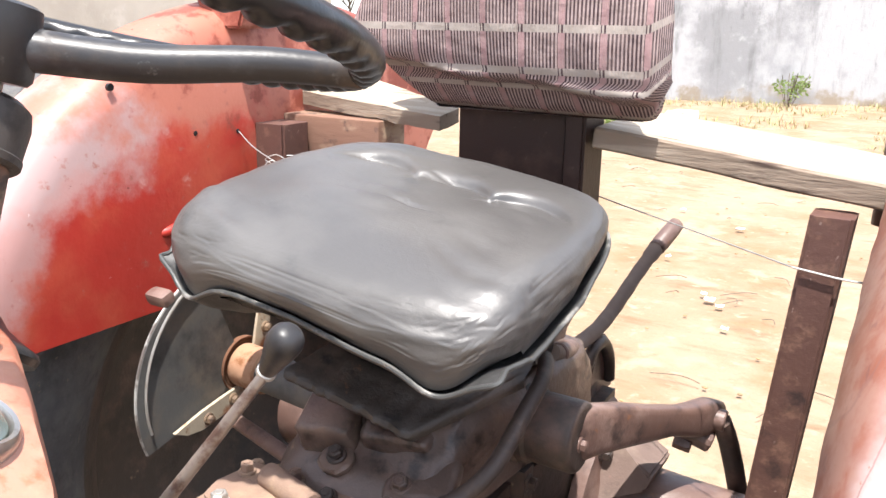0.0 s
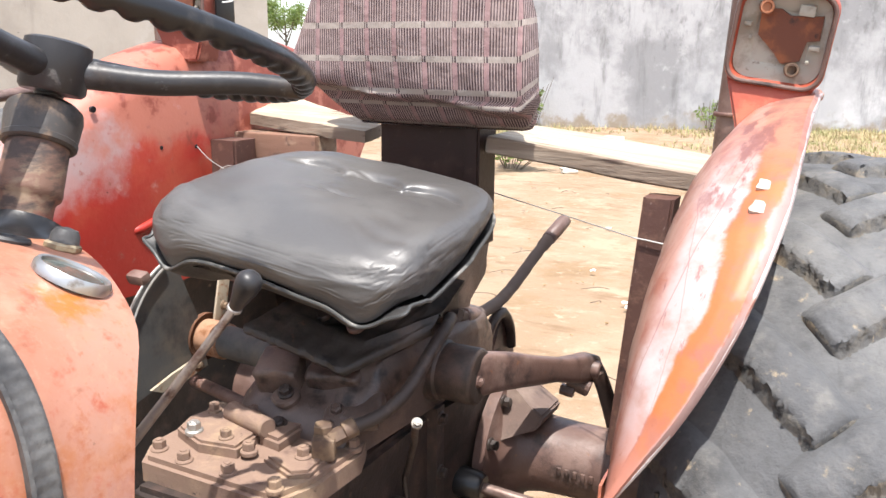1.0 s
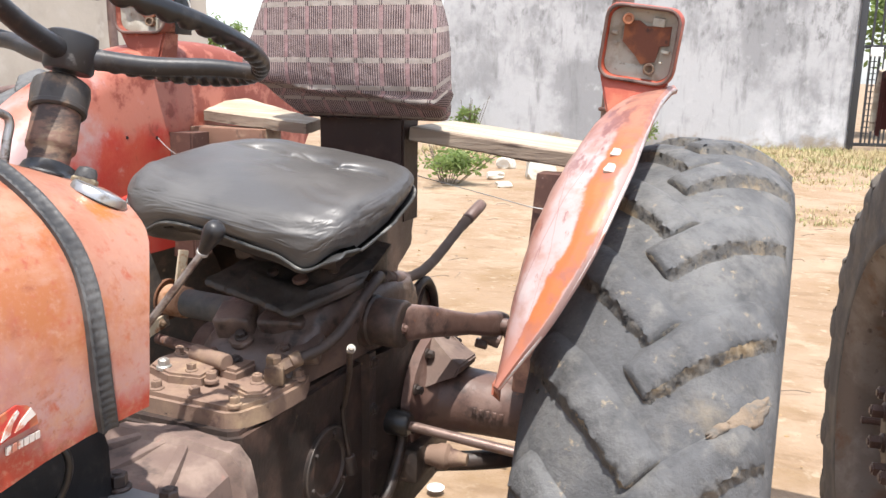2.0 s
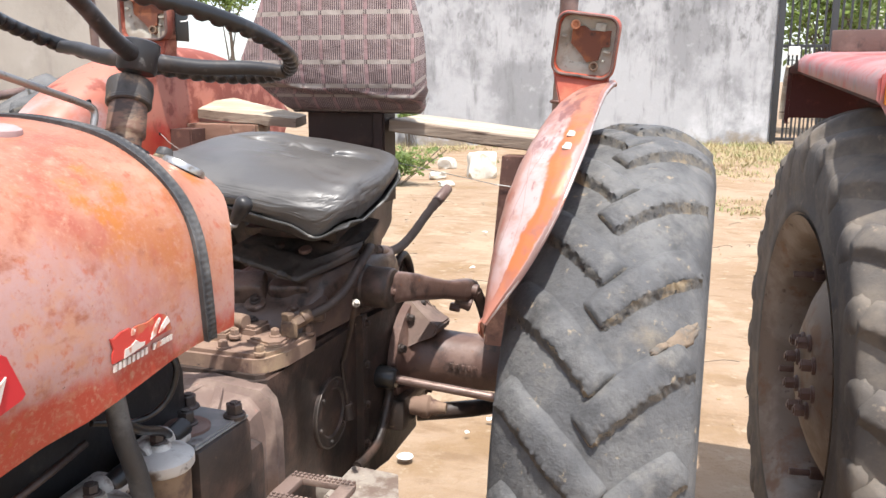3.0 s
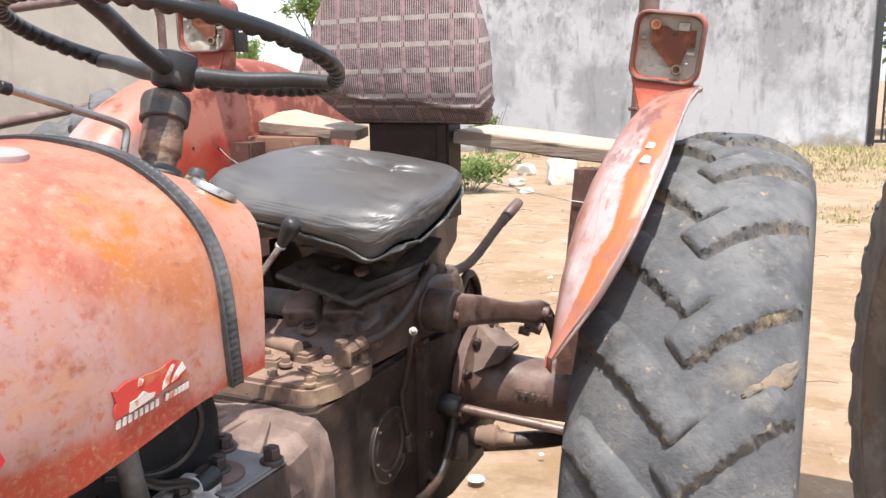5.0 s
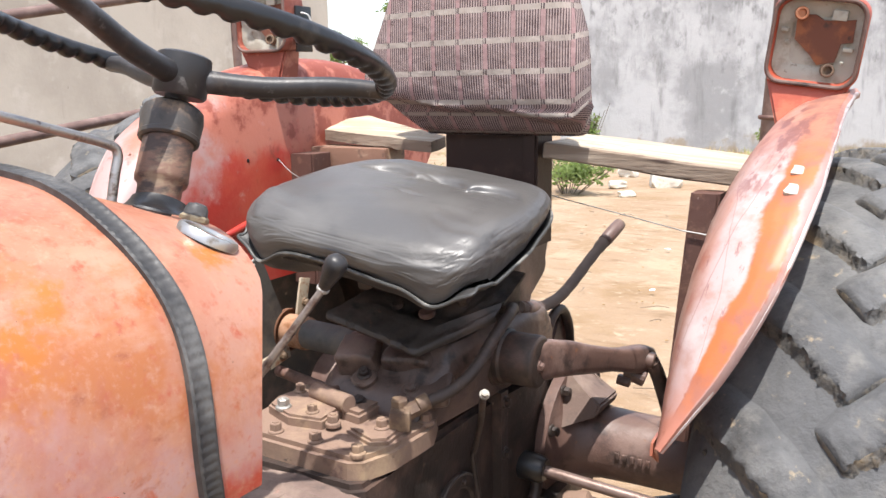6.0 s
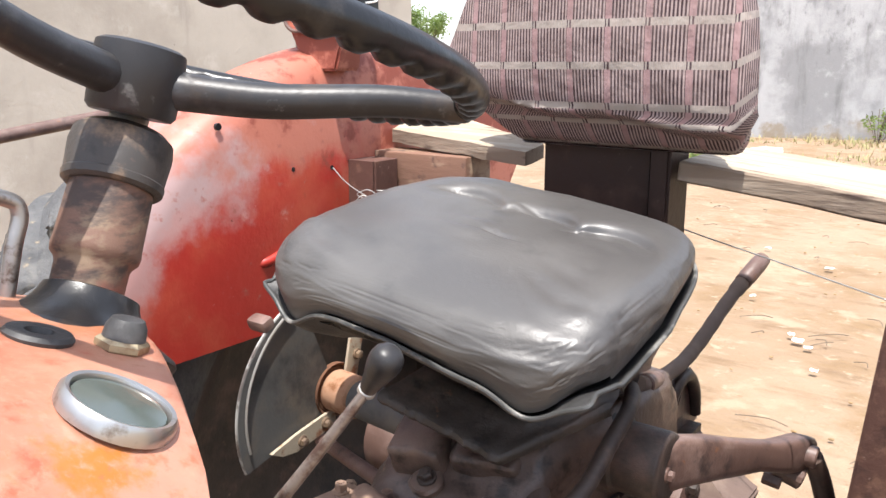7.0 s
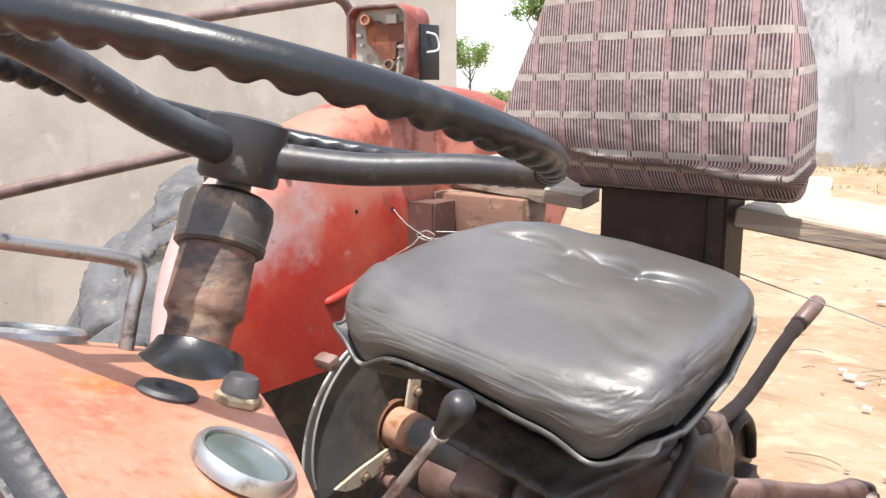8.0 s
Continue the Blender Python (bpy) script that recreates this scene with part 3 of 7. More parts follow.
def tube(bm, pts, r, seg=10, steps=8, loop=False, straight=False, r_of=None):
    """A bent bar along points."""
    line = [Vector(p) for p in pts] if straight else curve_points(pts, steps, loop)
    rings, n = [], len(line)
    a = None
    for i, p in enumerate(line):
        d = (line[(i + 1) % n] - line[i - 1]) if loop or 0 < i < n - 1 else (line[1] - line[0] if i == 0 else line[-1] - line[-2])
        d.normalize()
        a = frame_of(d)[0] if a is None else (a - d * a.dot(d)).normalized()
        b = d.cross(a)
        rr = r_of(i / max(1, n - 1)) if r_of else r
        rings.append([p + (a * math.cos(2 * math.pi * k / seg) + b * math.sin(2 * math.pi * k / seg)) * rr for k in range(seg)])
    if loop:
        rows = [[bm.verts.new(p) for p in ring] for ring in rings]
        for i in range(n):
            x, y = rows[i], rows[(i + 1) % n]
            for k in range(seg):
                bm.faces.new((x[k], x[(k + 1) % seg], y[(k + 1) % seg], y[k]))
    else:
        ring_mesh(bm, rings)
    return bm


def sheet(bm, grid, thick, inward=None):
    """A bent plate from rows of points, with thickness along its normals."""
    rows = [[Vector(p) for p in r] for r in grid]
    n, m = len(rows), len(rows[0])
    back = []
    for i in range(n):
        line = []
        for j in range(m):
            du = rows[min(i + 1, n - 1)][j] - rows[max(i - 1, 0)][j]
            dv = rows[i][min(j + 1, m - 1)] - rows[i][max(j - 1, 0)]
            nn = du.cross(dv)
            line.append(rows[i][j] - (nn.normalized() if nn.length > 1e-9 else Vector((0, 0, 1))) * thick)
        back.append(line)
    A = [[bm.verts.new(p) for p in r] for r in rows]
    B = [[bm.verts.new(p) for p in r] for r in back]
    for i in range(n - 1):
        for j in range(m - 1):
            bm.faces.new((A[i][j], A[i + 1][j], A[i + 1][j + 1], A[i][j + 1]))
            bm.faces.new((B[i][j], B[i][j + 1], B[i + 1][j + 1], B[i + 1][j]))
    for i in range(n - 1):
        bm.faces.new((A[i][0], B[i][0], B[i + 1][0], A[i + 1][0]))
        bm.faces.new((A[i][-1], A[i + 1][-1], B[i + 1][-1], B[i][-1]))
    for j in range(m - 1):
        bm.faces.new((A[0][j], A[0][j + 1], B[0][j + 1], B[0][j]))
        bm.faces.new((A[-1][j], B[-1][j], B[-1][j + 1], A[-1][j + 1]))
    return bm


def slab(bm, outline, z0, z1, bevel=0.0):
    """A plate with the given outline, from z0 to z1."""
    lo = [bm.verts.new((x, y, z0)) for x, y in outline]
    hi = [bm.verts.new((x, y, z1)) for x, y in outline]
    n = len(outline)
    top = bm.faces.new(hi)
    bm.faces.new(lo[::-1])
    for i in range(n):
        bm.faces.new((lo[i], lo[(i + 1) % n], hi[(i + 1) % n], hi[i]))
    if bevel:
        bmesh.ops.bevel(bm, geom=list(top.edges), offset=bevel, segments=2, affect="EDGES")
    return bm


def bolt_mesh(r, h, material, name="bolt"):
    """A hexagon head on a washer, standing on z = 0."""
    bm = bmesh.new()
    cyl(bm, (0, 0, -0.004), (0, 0, h * 0.25), r * 1.35, seg=14)
    cyl(bm, (0, 0, h * 0.2), (0, 0, h), r, seg=6)
    cyl(bm, (0, 0, h * 0.9), (0, 0, h * 1.12), r * 0.55, seg=10)
    return shared(name, bm, material, 25)


def roughen(bm, size, amount, seed=0.0):
    for v in bm.verts:
        v.co += noise.noise_vector(v.co * size + Vector((seed, seed, seed))) * amount
    return bm


def rot_to(d):
    return Vector((0, 0, 1)).rotation_difference(Vector(d).normalized()).to_matrix().to_4x4()


# ---- the setting ----
def ground_sheet():
    bm = bmesh.new()
    xs = [-900, -300, -120, -60, -30, -18, -12, -9] + [-7 + 0.35 * i for i in range(41)] + [9, 12, 18, 30, 60, 120, 300, 900]
    ys = [-900, -300, -100, -40, -15, -6, -3] + [-1.5 + 0.35 * i for i in range(62)] + [22, 26, 32, 45, 70, 120, 300, 900]
    rows = []
    for y in ys:
        line = []
        for x in xs:
            near = max(0.0, 1 - max(abs(x) / 9, abs(y - 8) / 13))
            z = (noise.noise((x * 0.7, y * 0.7, 3)) * 0.03 + noise.noise((x * 2.1, y * 2.1, 7)) * 0.012) * min(1, near * 3) - 0.012
            line.append(bm.verts.new((x, y, z)))
        rows.append(line)
    for a, b in zip(rows, rows[1:]):
        for i in range(len(xs) - 1):
            bm.faces.new((a[i], a[i + 1], b[i + 1], b[i]))
    return tagged(part("ground", bm, sand, None, "", 80), "dry yellow sand yard with tracks and scattered litter", "ground", kind="structure")


ground_sheet()


def yard_wall(name, p0, p1, height, thick, material, label):
    """A plastered wall with an uneven top, from p0 to p1 in plan."""
    bm = bmesh.new()
    a, b = Vector((*p0, 0)), Vector((*p1, 0))
    d = (b - a)
    n = Vector((-d.y, d.x, 0)).normalized() * thick
    steps = max(2, int(d.length / 0.4))
    rings = []
    for i in range(steps + 1):
        p = a + d * (i / steps)
        top = height + noise.noise((i * 0.7, 1, 5)) * 0.02
        bulge = n.normalized() * noise.noise((i * 0.5, 4, 2)) * 0.012
        rings.append([p + bulge + Vector((0, 0, -0.3)), p + bulge + Vector((0, 0, top)), p + n + Vector((0, 0, top)), p + n + Vector((0, 0, -0.3))])
    ring_mesh(bm, rings)
    return tagged(part(name, bm, material), label, "wall", kind="structure")


yard_wall("wall_north", (-6.0, 15.3), (1.86, 18.5), 4.2, 0.25, wall_white, "tall whitewashed plaster wall, grey and streaked with damp")
yard_wall("wall_west", (-4.6, 5.9), (-4.6, -8.0), 3.9, 0.25, wall_beige, "beige plastered yard wall with faint water stains")

# ---- the tractor ----
tractor = thing("tractor", (0, 1.05, 0), "old red tractor with faded, rusty paint and bare pan seat", "tractor")
HOOD = [(0, 1.317), (0.06, 1.312), (0.11, 1.302), (0.155, 1.284), (0.193, 1.255), (0.219, 1.215), (0.233, 1.165), (0.238, 1.115), (0.237, 1.079)]
HOOD_END = [0.216, 0.211, 0.190, 0.169, 0.150, 0.122, 0.103, 0.094, 0.092]


def along(rows, k):
    """A smooth run through the rows of a section, at a place between them."""
    k = min(abs(k), 8.0)
    i = min(7, int(k))
    t = k - i
    p = [Vector(rows[abs(j)] if j >= 0 else (-rows[1][0], *rows[1][1:])) for j in (i - 1, i, i + 1, min(8, i + 2))]
    return 0.5 * (2 * p[1] + (p[2] - p[0]) * t + (2 * p[0] - 5 * p[1] + 4 * p[2] - p[3]) * t * t + (3 * p[1] - p[0] - 3 * p[2] + p[3]) * t ** 3)


def hood_point(k, y):
    """A point of the hood's skin: k from -8 (far sill) over the crown to 8 (near sill)."""
    x, z = along(HOOD, k)
    x = math.copysign(x, k)
    taper = 1.0 + 0.10 * min(0, y)
    drop = 0.0 if y < 0.035 else 0.064 * min(1.0, (y - 0.035) / 0.185) ** 0.9 * max(0.0, 1 - (abs(k) / 8) ** 2.2)
    sill = 0.155 * min(0.0, y) * max(0.0, abs(k) - 7)
    tuck = -0.014 * min(1.0, max(0.0, (-0.13 - y) / 0.06)) * max(0.0, k - 7)
    return Vector((x * taper + tuck, y, z - drop + sill + 0.02 * min(0.0, y)))


def hood_skin():
    bm = bmesh.new()
    grid = []
    for k in [j / 3 for j in range(-24, 25)]:
        end = along([(x, e) for (x, z), e in zip(HOOD, HOOD_END)], k).y
        ys = [-1.25, -0.9, -0.6, -0.45, -0.36, -0.30, -0.26, -0.22, -0.18, -0.14, -0.1, -0.06, -0.02, 0.02]
        ys += [0.02 + (end - 0.02) * s for s in (0.2, 0.4, 0.6, 0.8, 0.92, 0.98)]
        line = [hood_point(k, y) for y in ys]
        p = line[-1]
        inner = Vector((p.x * 0.97, end + 0.002, p.z - 0.008 if abs(k) < 8 else p.z))
        line += [inner, Vector((p.x * 0.95, end - 0.012, max(1.079, p.z - 0.03) if abs(k) < 8 else p.z)), Vector((p.x * 0.9, end - 0.03, 1.078))]
        grid.append(line)
    return part("hood", sheet(bm, grid, 0.003), hood_paint, tractor, "faded orange-red hood and tank, chalky and rust-stained", 50)


hood = hood_skin()


def strap():
    bm = bmesh.new()
    run = []
    for k in range(-320, 321):
        a, f = int(math.floor(k / 40)), (k / 40) % 1
        y = 0.040 + 0.004 * math.sin(k * 0.04)
        run.append(hood_point(a, y).lerp(hood_point(min(8, a + 1), y), f) if a < 8 else hood_point(8, y))
    rings = []
    for k in range(len(run)):
        reach = min(26, k, len(run) - 1 - k)
        near = run[k - reach:k + reach + 1]
        p = sum(near, Vector()) / len(near)
        out = Vector((p.x * 0.9, 0, (p.z - 1.12) * 1.2)).normalized()
        p += out * 0.0012 * min(1.0, reach / 20)
        w = Vector((0, 0.0090, 0))
        rib = 0.0004 * (k % 6 < 3)
        rings.append([p - out * 0.003 - w, p + out * 0.0052 - w, p + out * 0.0060 - w * 0.75, p + out * (0.0045 + rib) - w * 0.6, p + out * (0.0045 + rib) + w * 0.6, p + out * 0.0060 + w * 0.75, p + out * 0.0052 + w, p - out * 0.003 + w])
    ring_mesh(bm, rings)
    part("strap", bm, strap_rubber, tractor, "dark grey ribbed rubber strap over the hood", 60)


strap()


def ring_of(bm, mid, axis, big, small, seg=40, tubeseg=10):
    a, b = frame_of(axis)
    pts = [Vector(mid) + (a * math.cos(2 * math.pi * i / seg) + b * math.sin(2 * math.pi * i / seg)) * big for i in range(seg)]
    return tube(bm, pts, small, tubeseg, loop=True, straight=True)


def gauge(mid, axis, r, name="gauge"):
    axis = Vector(axis).normalized()
    mid = Vector(mid)
    bm = bmesh.new()
    lathe(bm, mid - axis * 0.02, axis, [(0, r * 0.95), (0.018, r * 0.95), (0.019, r * 0.93), (0.0195, r * 0.86), (0.0195, 0.001)])
    g = part(name, bm, dial_face, tractor, "round dial with dulled chrome rim in the dash")
    bm = bmesh.new()
    lathe(bm, mid, axis, [(-0.004, r * 1.10), (0.0015, r * 1.09), (0.0042, r * 1.01), (0.0036, r * 0.93), (0.001, r * 0.90), (-0.002, r * 0.92)])
    part("bezel", bm, mat("dull_chrome", (0.46, 0.45, 0.43), 0.33, 0.9, layers=[((0.24, 0.20, 0.16), 60, 0.56, 0.72, 8, (1, 1, 1), 0.5)]), g)
    bm = bmesh.new()
    lathe(bm, mid + axis * 0.0005, axis, [(0, 0.001), (0, r * 0.91), (0.0015, r * 0.86), (0.002, 0.001)])
    pane = part("pane", bm, glass, g, "clouded dial glass")
    pane.visible_shadow = False
    return g


DASH = Vector((0.12, 0.32, 1.0)).normalized()


def on_hood(x, y):
    """The hood's height at a place of its top."""
    k = next(i for i in range(8) if HOOD[i + 1][0] >= abs(x))
    f = (abs(x) - HOOD[k][0]) / (HOOD[k + 1][0] - HOOD[k][0])
    return hood_point(k, y).lerp(hood_point(k + 1, y), f).z


gauge((0.147, 0.138, on_hood(0.147, 0.137) + 0.0020), Vector((0.33, 0.44, 1.0)), 0.0240)
gauge((-0.065, 0.135, on_hood(0.065, 0.135) + 0.004), Vector((-0.08, 0.28, 1.0)), 0.030)
bm = bmesh.new()
lathe(bm, (0.076, 0.142, on_hood(0.076, 0.142) + 0.001), DASH, [(-0.01, 0.014), (0.001, 0.0165), (0.003, 0.015), (0.003, 0.007), (0.0, 0.006), (0.0, 0.001)])
part("grommet", bm, strap_rubber, tractor, "worn rubber grommet with a key slot")
HEX = (0.088, 0.176, on_hood(0.088, 0.176) - 0.001)
bm = bmesh.new()
cyl(bm, HEX, Vector(HEX) + DASH * 0.007, 0.0135, seg=6)
plug = part("hex_nut", bm, mat("pale_brass", (0.42, 0.34, 0.22), 0.4, 0.6, layers=[((0.24, 0.15, 0.08), 50, 0.48, 0.64, 8)]), tractor, "brass hexagon collar in the dash", 25)
bm = bmesh.new()
lathe(bm, Vector(HEX) + DASH * 0.007, DASH, [(0, 0.0108), (0.006, 0.0102), (0.010, 0.008), (0.0115, 0.001)])
part("button", bm, strap_rubber, plug, "grey rubber push button")

# steering column and wheel
COL0, COL1 = Vector((0.009, 0.194, 1.240)), Vector((-0.012, 0.246, 1.340))
AX = (COL1 - COL0).normalized()
bm = bmesh.new()
lathe(bm, COL0 + Vector((0, 0, -0.003)), AX + Vector((0, 0.10, 0)), [(-0.004, 0.0575), (0.0, 0.0590), (0.003, 0.0575), (0.008, 0.0480), (0.014, 0.0390), (0.021, 0.0330), (0.028, 0.0294), (0.032, 0.0282), (0.033, 0.0255)])
part("column_boot", bm, grip_black, tractor, "black rubber boot at the column's foot")
bm = bmesh.new()
lathe(bm, COL0, AX, [(0, 0.0208), (0.045, 0.0214), (0.048, 0.0226), (0.051, 0.0254), (0.055, 0.0261), (0.060, 0.0256), (0.090, 0.0249), (0.104, 0.0246)])
col = part("steering_column", bm, mat("column_iron", (0.15, 0.082, 0.056), 0.7, layers=[((0.21, 0.145, 0.095), 22, 0.49, 0.60, 11, (1, 1, 2.2)), ((0.050, 0.034, 0.029), 16, 0.52, 0.64, 11, (1, 1, 2.6)), ((0.23, 0.085, 0.055), 20, 0.46, 0.62, 8, (1, 1, 1), None, ((0.0, 0.0, -9.0), 11.47))], bump=[(60, 0.8), (300, 0.3)]), tractor, "rusty brown steering column")
bm = bmesh.new()
lathe(bm, COL0 + AX * 0.094, AX, [(0, 0.0275), (0.002, 0.0300), (0.006, 0.0305), (0.007, 0.0297), (0.026, 0.0312), (0.034, 0.0300), (0.038, 0.0255), (0.0385, 0.001)], 26)
part("column_nut", bm, mat("worn_cap", (0.050, 0.044, 0.040), 0.5, layers=[((0.17, 0.115, 0.075), 20, 0.49, 0.60, 10), ((0.022, 0.02, 0.019), 26, 0.53, 0.66, 10), ((0.13, 0.12, 0.11), 60, 0.62, 0.74, 8)], bump=[(120, 0.6)]), col, "worn black faceted cap nut, rusty at its rim", 24)
bm = bmesh.new()
cyl(bm, COL0 + AX * 0.125, COL0 + AX * 0.150, 0.012, seg=16)
part("shaft", bm, steel, col)
WC, WN, WR = Vector((0.000, 0.263, 1.415)), Vector((0.048, 0.272, 1.0)).normalized(), 0.202
bm = bmesh.new()
HUB = WC - WN * 0.028
lathe(bm, HUB - WN * 0.022, WN, [(0, 0.024), (0.003, 0.0265), (0.030, 0.0275), (0.041, 0.0265), (0.043, 0.023)], 28)
wheel = part("steering_wheel", bm, plastic, tractor, "worn black steering wheel with three spokes")
W1 = (Vector((0.137, 0.134, 0)) - WN * WN.dot(Vector((0.137, 0.134, 0)))).normalized()
W2 = WN.cross(W1)
bm = bmesh.new()
NS = 640
rings = []
for i in range(NS):
    t = 2 * math.pi * i / NS
    rad = W1 * math.cos(t) + W2 * math.sin(t)
    p = WC + rad * WR
    ring = []
    for k in range(12):
        s = 2 * math.pi * k / 12
        out = rad * math.cos(s) + WN * math.sin(s)
        grip = 0.0044 * max(0.0, -math.sin(s) * 0.9 - math.cos(s) * 0.5) * (0.5 + 0.5 * math.sin(t * 58)) ** 1.8
        ring.append(p + out * (0.0110 - grip))
    rings.append(ring)
rows = [[bm.verts.new(p) for p in r] for r in rings]
for i in range(NS):
    for k in range(12):
        bm.faces.new((rows[i][k], rows[i][(k + 1) % 12], rows[(i + 1) % NS][(k + 1) % 12], rows[(i + 1) % NS][k]))
part("rim", bm, grip_black, wheel, "black rim with finger grips underneath", 60)
for s in range(3):
    t = s * 2 * math.pi / 3
    d = W1 * math.cos(t) + W2 * math.sin(t)
    bm = bmesh.new()
    tube(bm, [HUB - WN * 0.002 + d * 0.020, HUB + WN * 0.004 + d * 0.08, WC - WN * 0.009 + d * 0.15, WC - WN * 0.003 + d * 0.202], 0.0115, 14, 6, r_of=lambda f: 0.0122 - 0.0028 * f)
    part("spoke", bm, plastic, wheel)

bm = bmesh.new()
tube(bm, [(-0.02, 0.172, 1.265), (-0.02, 0.180, 1.295), (-0.021, 0.186, 1.315), (-0.022, 0.175, 1.325), (-0.024, 0.12, 1.342), (-0.03, 0.035, 1.368)], 0.0048, 12, 6)
rod = part("throttle_rod", bm, steel, tractor, "bent bare steel throttle rod", 60)
bm = bmesh.new()
cyl(bm, (-0.03, 0.04, 1.3665), (-0.031, 0.028, 1.370), 0.007)
part("rod_tip", bm, grip_black, rod)
bm = bmesh.new()
lathe(bm, (0.075, -0.065, 1.296), (0.1, 0, 1), [(0, 0.026), (0.010, 0.027), (0.015, 0.026), (0.018, 0.021), (0.019, 0.001)])
part("fuel_cap", bm, red_paint, tractor, "red fuel filler cap")

# exhaust
bm = bmesh.new()
EX = Vector((0.354, -0.401, 0))
lathe(bm, EX + Vector((0, 0, 0.6)), (0, 0, 1), [(0, 0.019), (0.436, 0.019), (0.487, 0.0225), (0.525, 0.0265), (0.550, 0.0308), (0.563, 0.0324), (0.86, 0.0324), (0.885, 0.029), (0.90, 0.021), (0.92, 0.021), (0.92, 0.018), (0.88, 0.018)], 40)
tube(bm, [EX + Vector((0, 0, 0.605)), EX + Vector((-0.012, 0, 0.565)), EX + Vector((-0.06, 0, 0.545)), EX + Vector((-0.24, 0, 0.545))], 0.019, 16, 6)
pipe = part("exhaust_pipe", bm, black_gloss, tractor, "glossy black upright exhaust silencer")
bm = bmesh.new()
ring_of(bm, EX + Vector((0, 0, 1.161)), (0.05, 0.05, 1), 0.0331, 0.0012)
part("clamp", bm, brown_iron, pipe)


# ---- fenders ----
AXLE = Vector((0, 1.05, 0.62))


def fender(side, inner, outer, rise, grow, a1, material, label, lean=0.0, flare=False):
    """A shell over the wheel: upright inner plate, rounded crown and rolled lip."""
    bm = bmesh.new()
    grid = []
    a0 = 33.0
    n = 44
    for i in range(n + 1):
        f = i / n
        a = radians(a0 + (a1 - a0) * f)
        g = min(1.0, (a - radians(a0)) / radians(30))
        w = outer * (0.06 + 0.94 * (1 - (1 - g) ** 2.2)) - lean * f * g
        rc = (0.700 + 0.038 * min(1, g * 1.4)) * grow - 0.02 * (1 - g) ** 2
        low = min(rc - 0.06, max(0.355 / max(0.25, math.sin(a)), 0.355))
        prof = [(0, low), (0, low + (rc - 0.05 - low) * 0.5), (0.0, rc - 0.05), (0.06 * w, rc - 0.022), (0.18 * w, rc - 0.008), (0.36 * w, rc), (0.58 * w, rc + 0.002),
                (0.8 * w, rc - 0.002), (0.95 * w, rc - 0.008), (w, rc - 0.014), (0.985 * w, rc - 0.020)]
        if flare:
            k = 0.016 + 0.85 * lean * f * g
            prof[:3] = [(-k, max(low, rc - 0.15)), (-k, rc - 0.105), (-0.42 * k, rc - 0.062)]
            prof[3:] = [(0.06 * w, rc - 0.030), (0.18 * w, rc - 0.021), (0.36 * w, rc - 0.013), (0.58 * w, rc - 0.007), (0.8 * w, rc - 0.003), (0.95 * w, rc - 0.001), (w, rc - 0.006), (0.985 * w, rc - 0.012)]
        line = []
        for d, r in prof:
            wob = noise.noise((i * 0.3, d * 20, side)) * 0.003 if d else 0.0
            line.append(Vector((side * (inner + lean * f * g + d + wob), AXLE.y - math.cos(a) * r, AXLE.z + rise + math.sin(a) * r)))
        grid.append(line)
    sheet(bm, grid, 0.003)
    layer = bm.loops.layers.uv.new("UVMap")
    bm.verts.index_update()
    across = (0, 0, 0, 0.06, 0.18, 0.36, 0.58, 0.8, 0.95, 1.0, 0.985)
    m = len(across)
    for face in bm.faces:
        for loop in face.loops:
            at = loop.vert.index % ((n + 1) * m)
            loop[layer].uv = (across[at % m], at // m / n)
    return part("fender", bm, material, tractor, label, 50)


def lip(side, inner, outer, rise, grow, a1, parent, material, drop=0.015):
    """The rolled bead along a fender's outer edge."""
    bm = bmesh.new()
    pts = []
    for i in range(45):
        a = radians(33.0 + (a1 - 33.0) * i / 44)
        g = min(1.0, (a - radians(33.0)) / radians(30))
        w = outer * (0.06 + 0.94 * (1 - (1 - g) ** 2.2))
        rc = (0.700 + 0.038 * min(1, g * 1.4)) * grow - 0.02 * (1 - g) ** 2 - drop
        pts.append(Vector((side * (inner + w), AXLE.y - math.cos(a) * rc, AXLE.z + rise + math.sin(a) * rc)))
    tube(bm, pts, 0.0035, 8, straight=True)
    part("bead", bm, material, parent, "rolled edge, paint rubbed to pale metal")


near_fender = fender(1, 0.42, 0.125, 0.0, 1.0, 89.0, near_fender_paint, "scuffed orange and white wheel fender, paint worn through", 0.042, True)
far_fender = fender(-1, 0.462, 0.135, 0.025, 1.07, 126.0, red_paint, "red wheel fender with faded pink paint and drilled holes")
lip(1, 0.42, 0.125, 0.0, 1.0, 88.5, near_fender, mat("rubbed_lip", (0.42, 0.36, 0.34), 0.38, 0.4, layers=[((0.27, 0.13, 0.10), 14, 0.50, 0.64, 9), ((0.10, 0.06, 0.05), 40, 0.62, 0.72, 8)], bump=[(120, 0.4)]), 0.006)
lip(-1, 0.462, 0.135, 0.025, 1.07, 126.0, far_fender, red_paint)
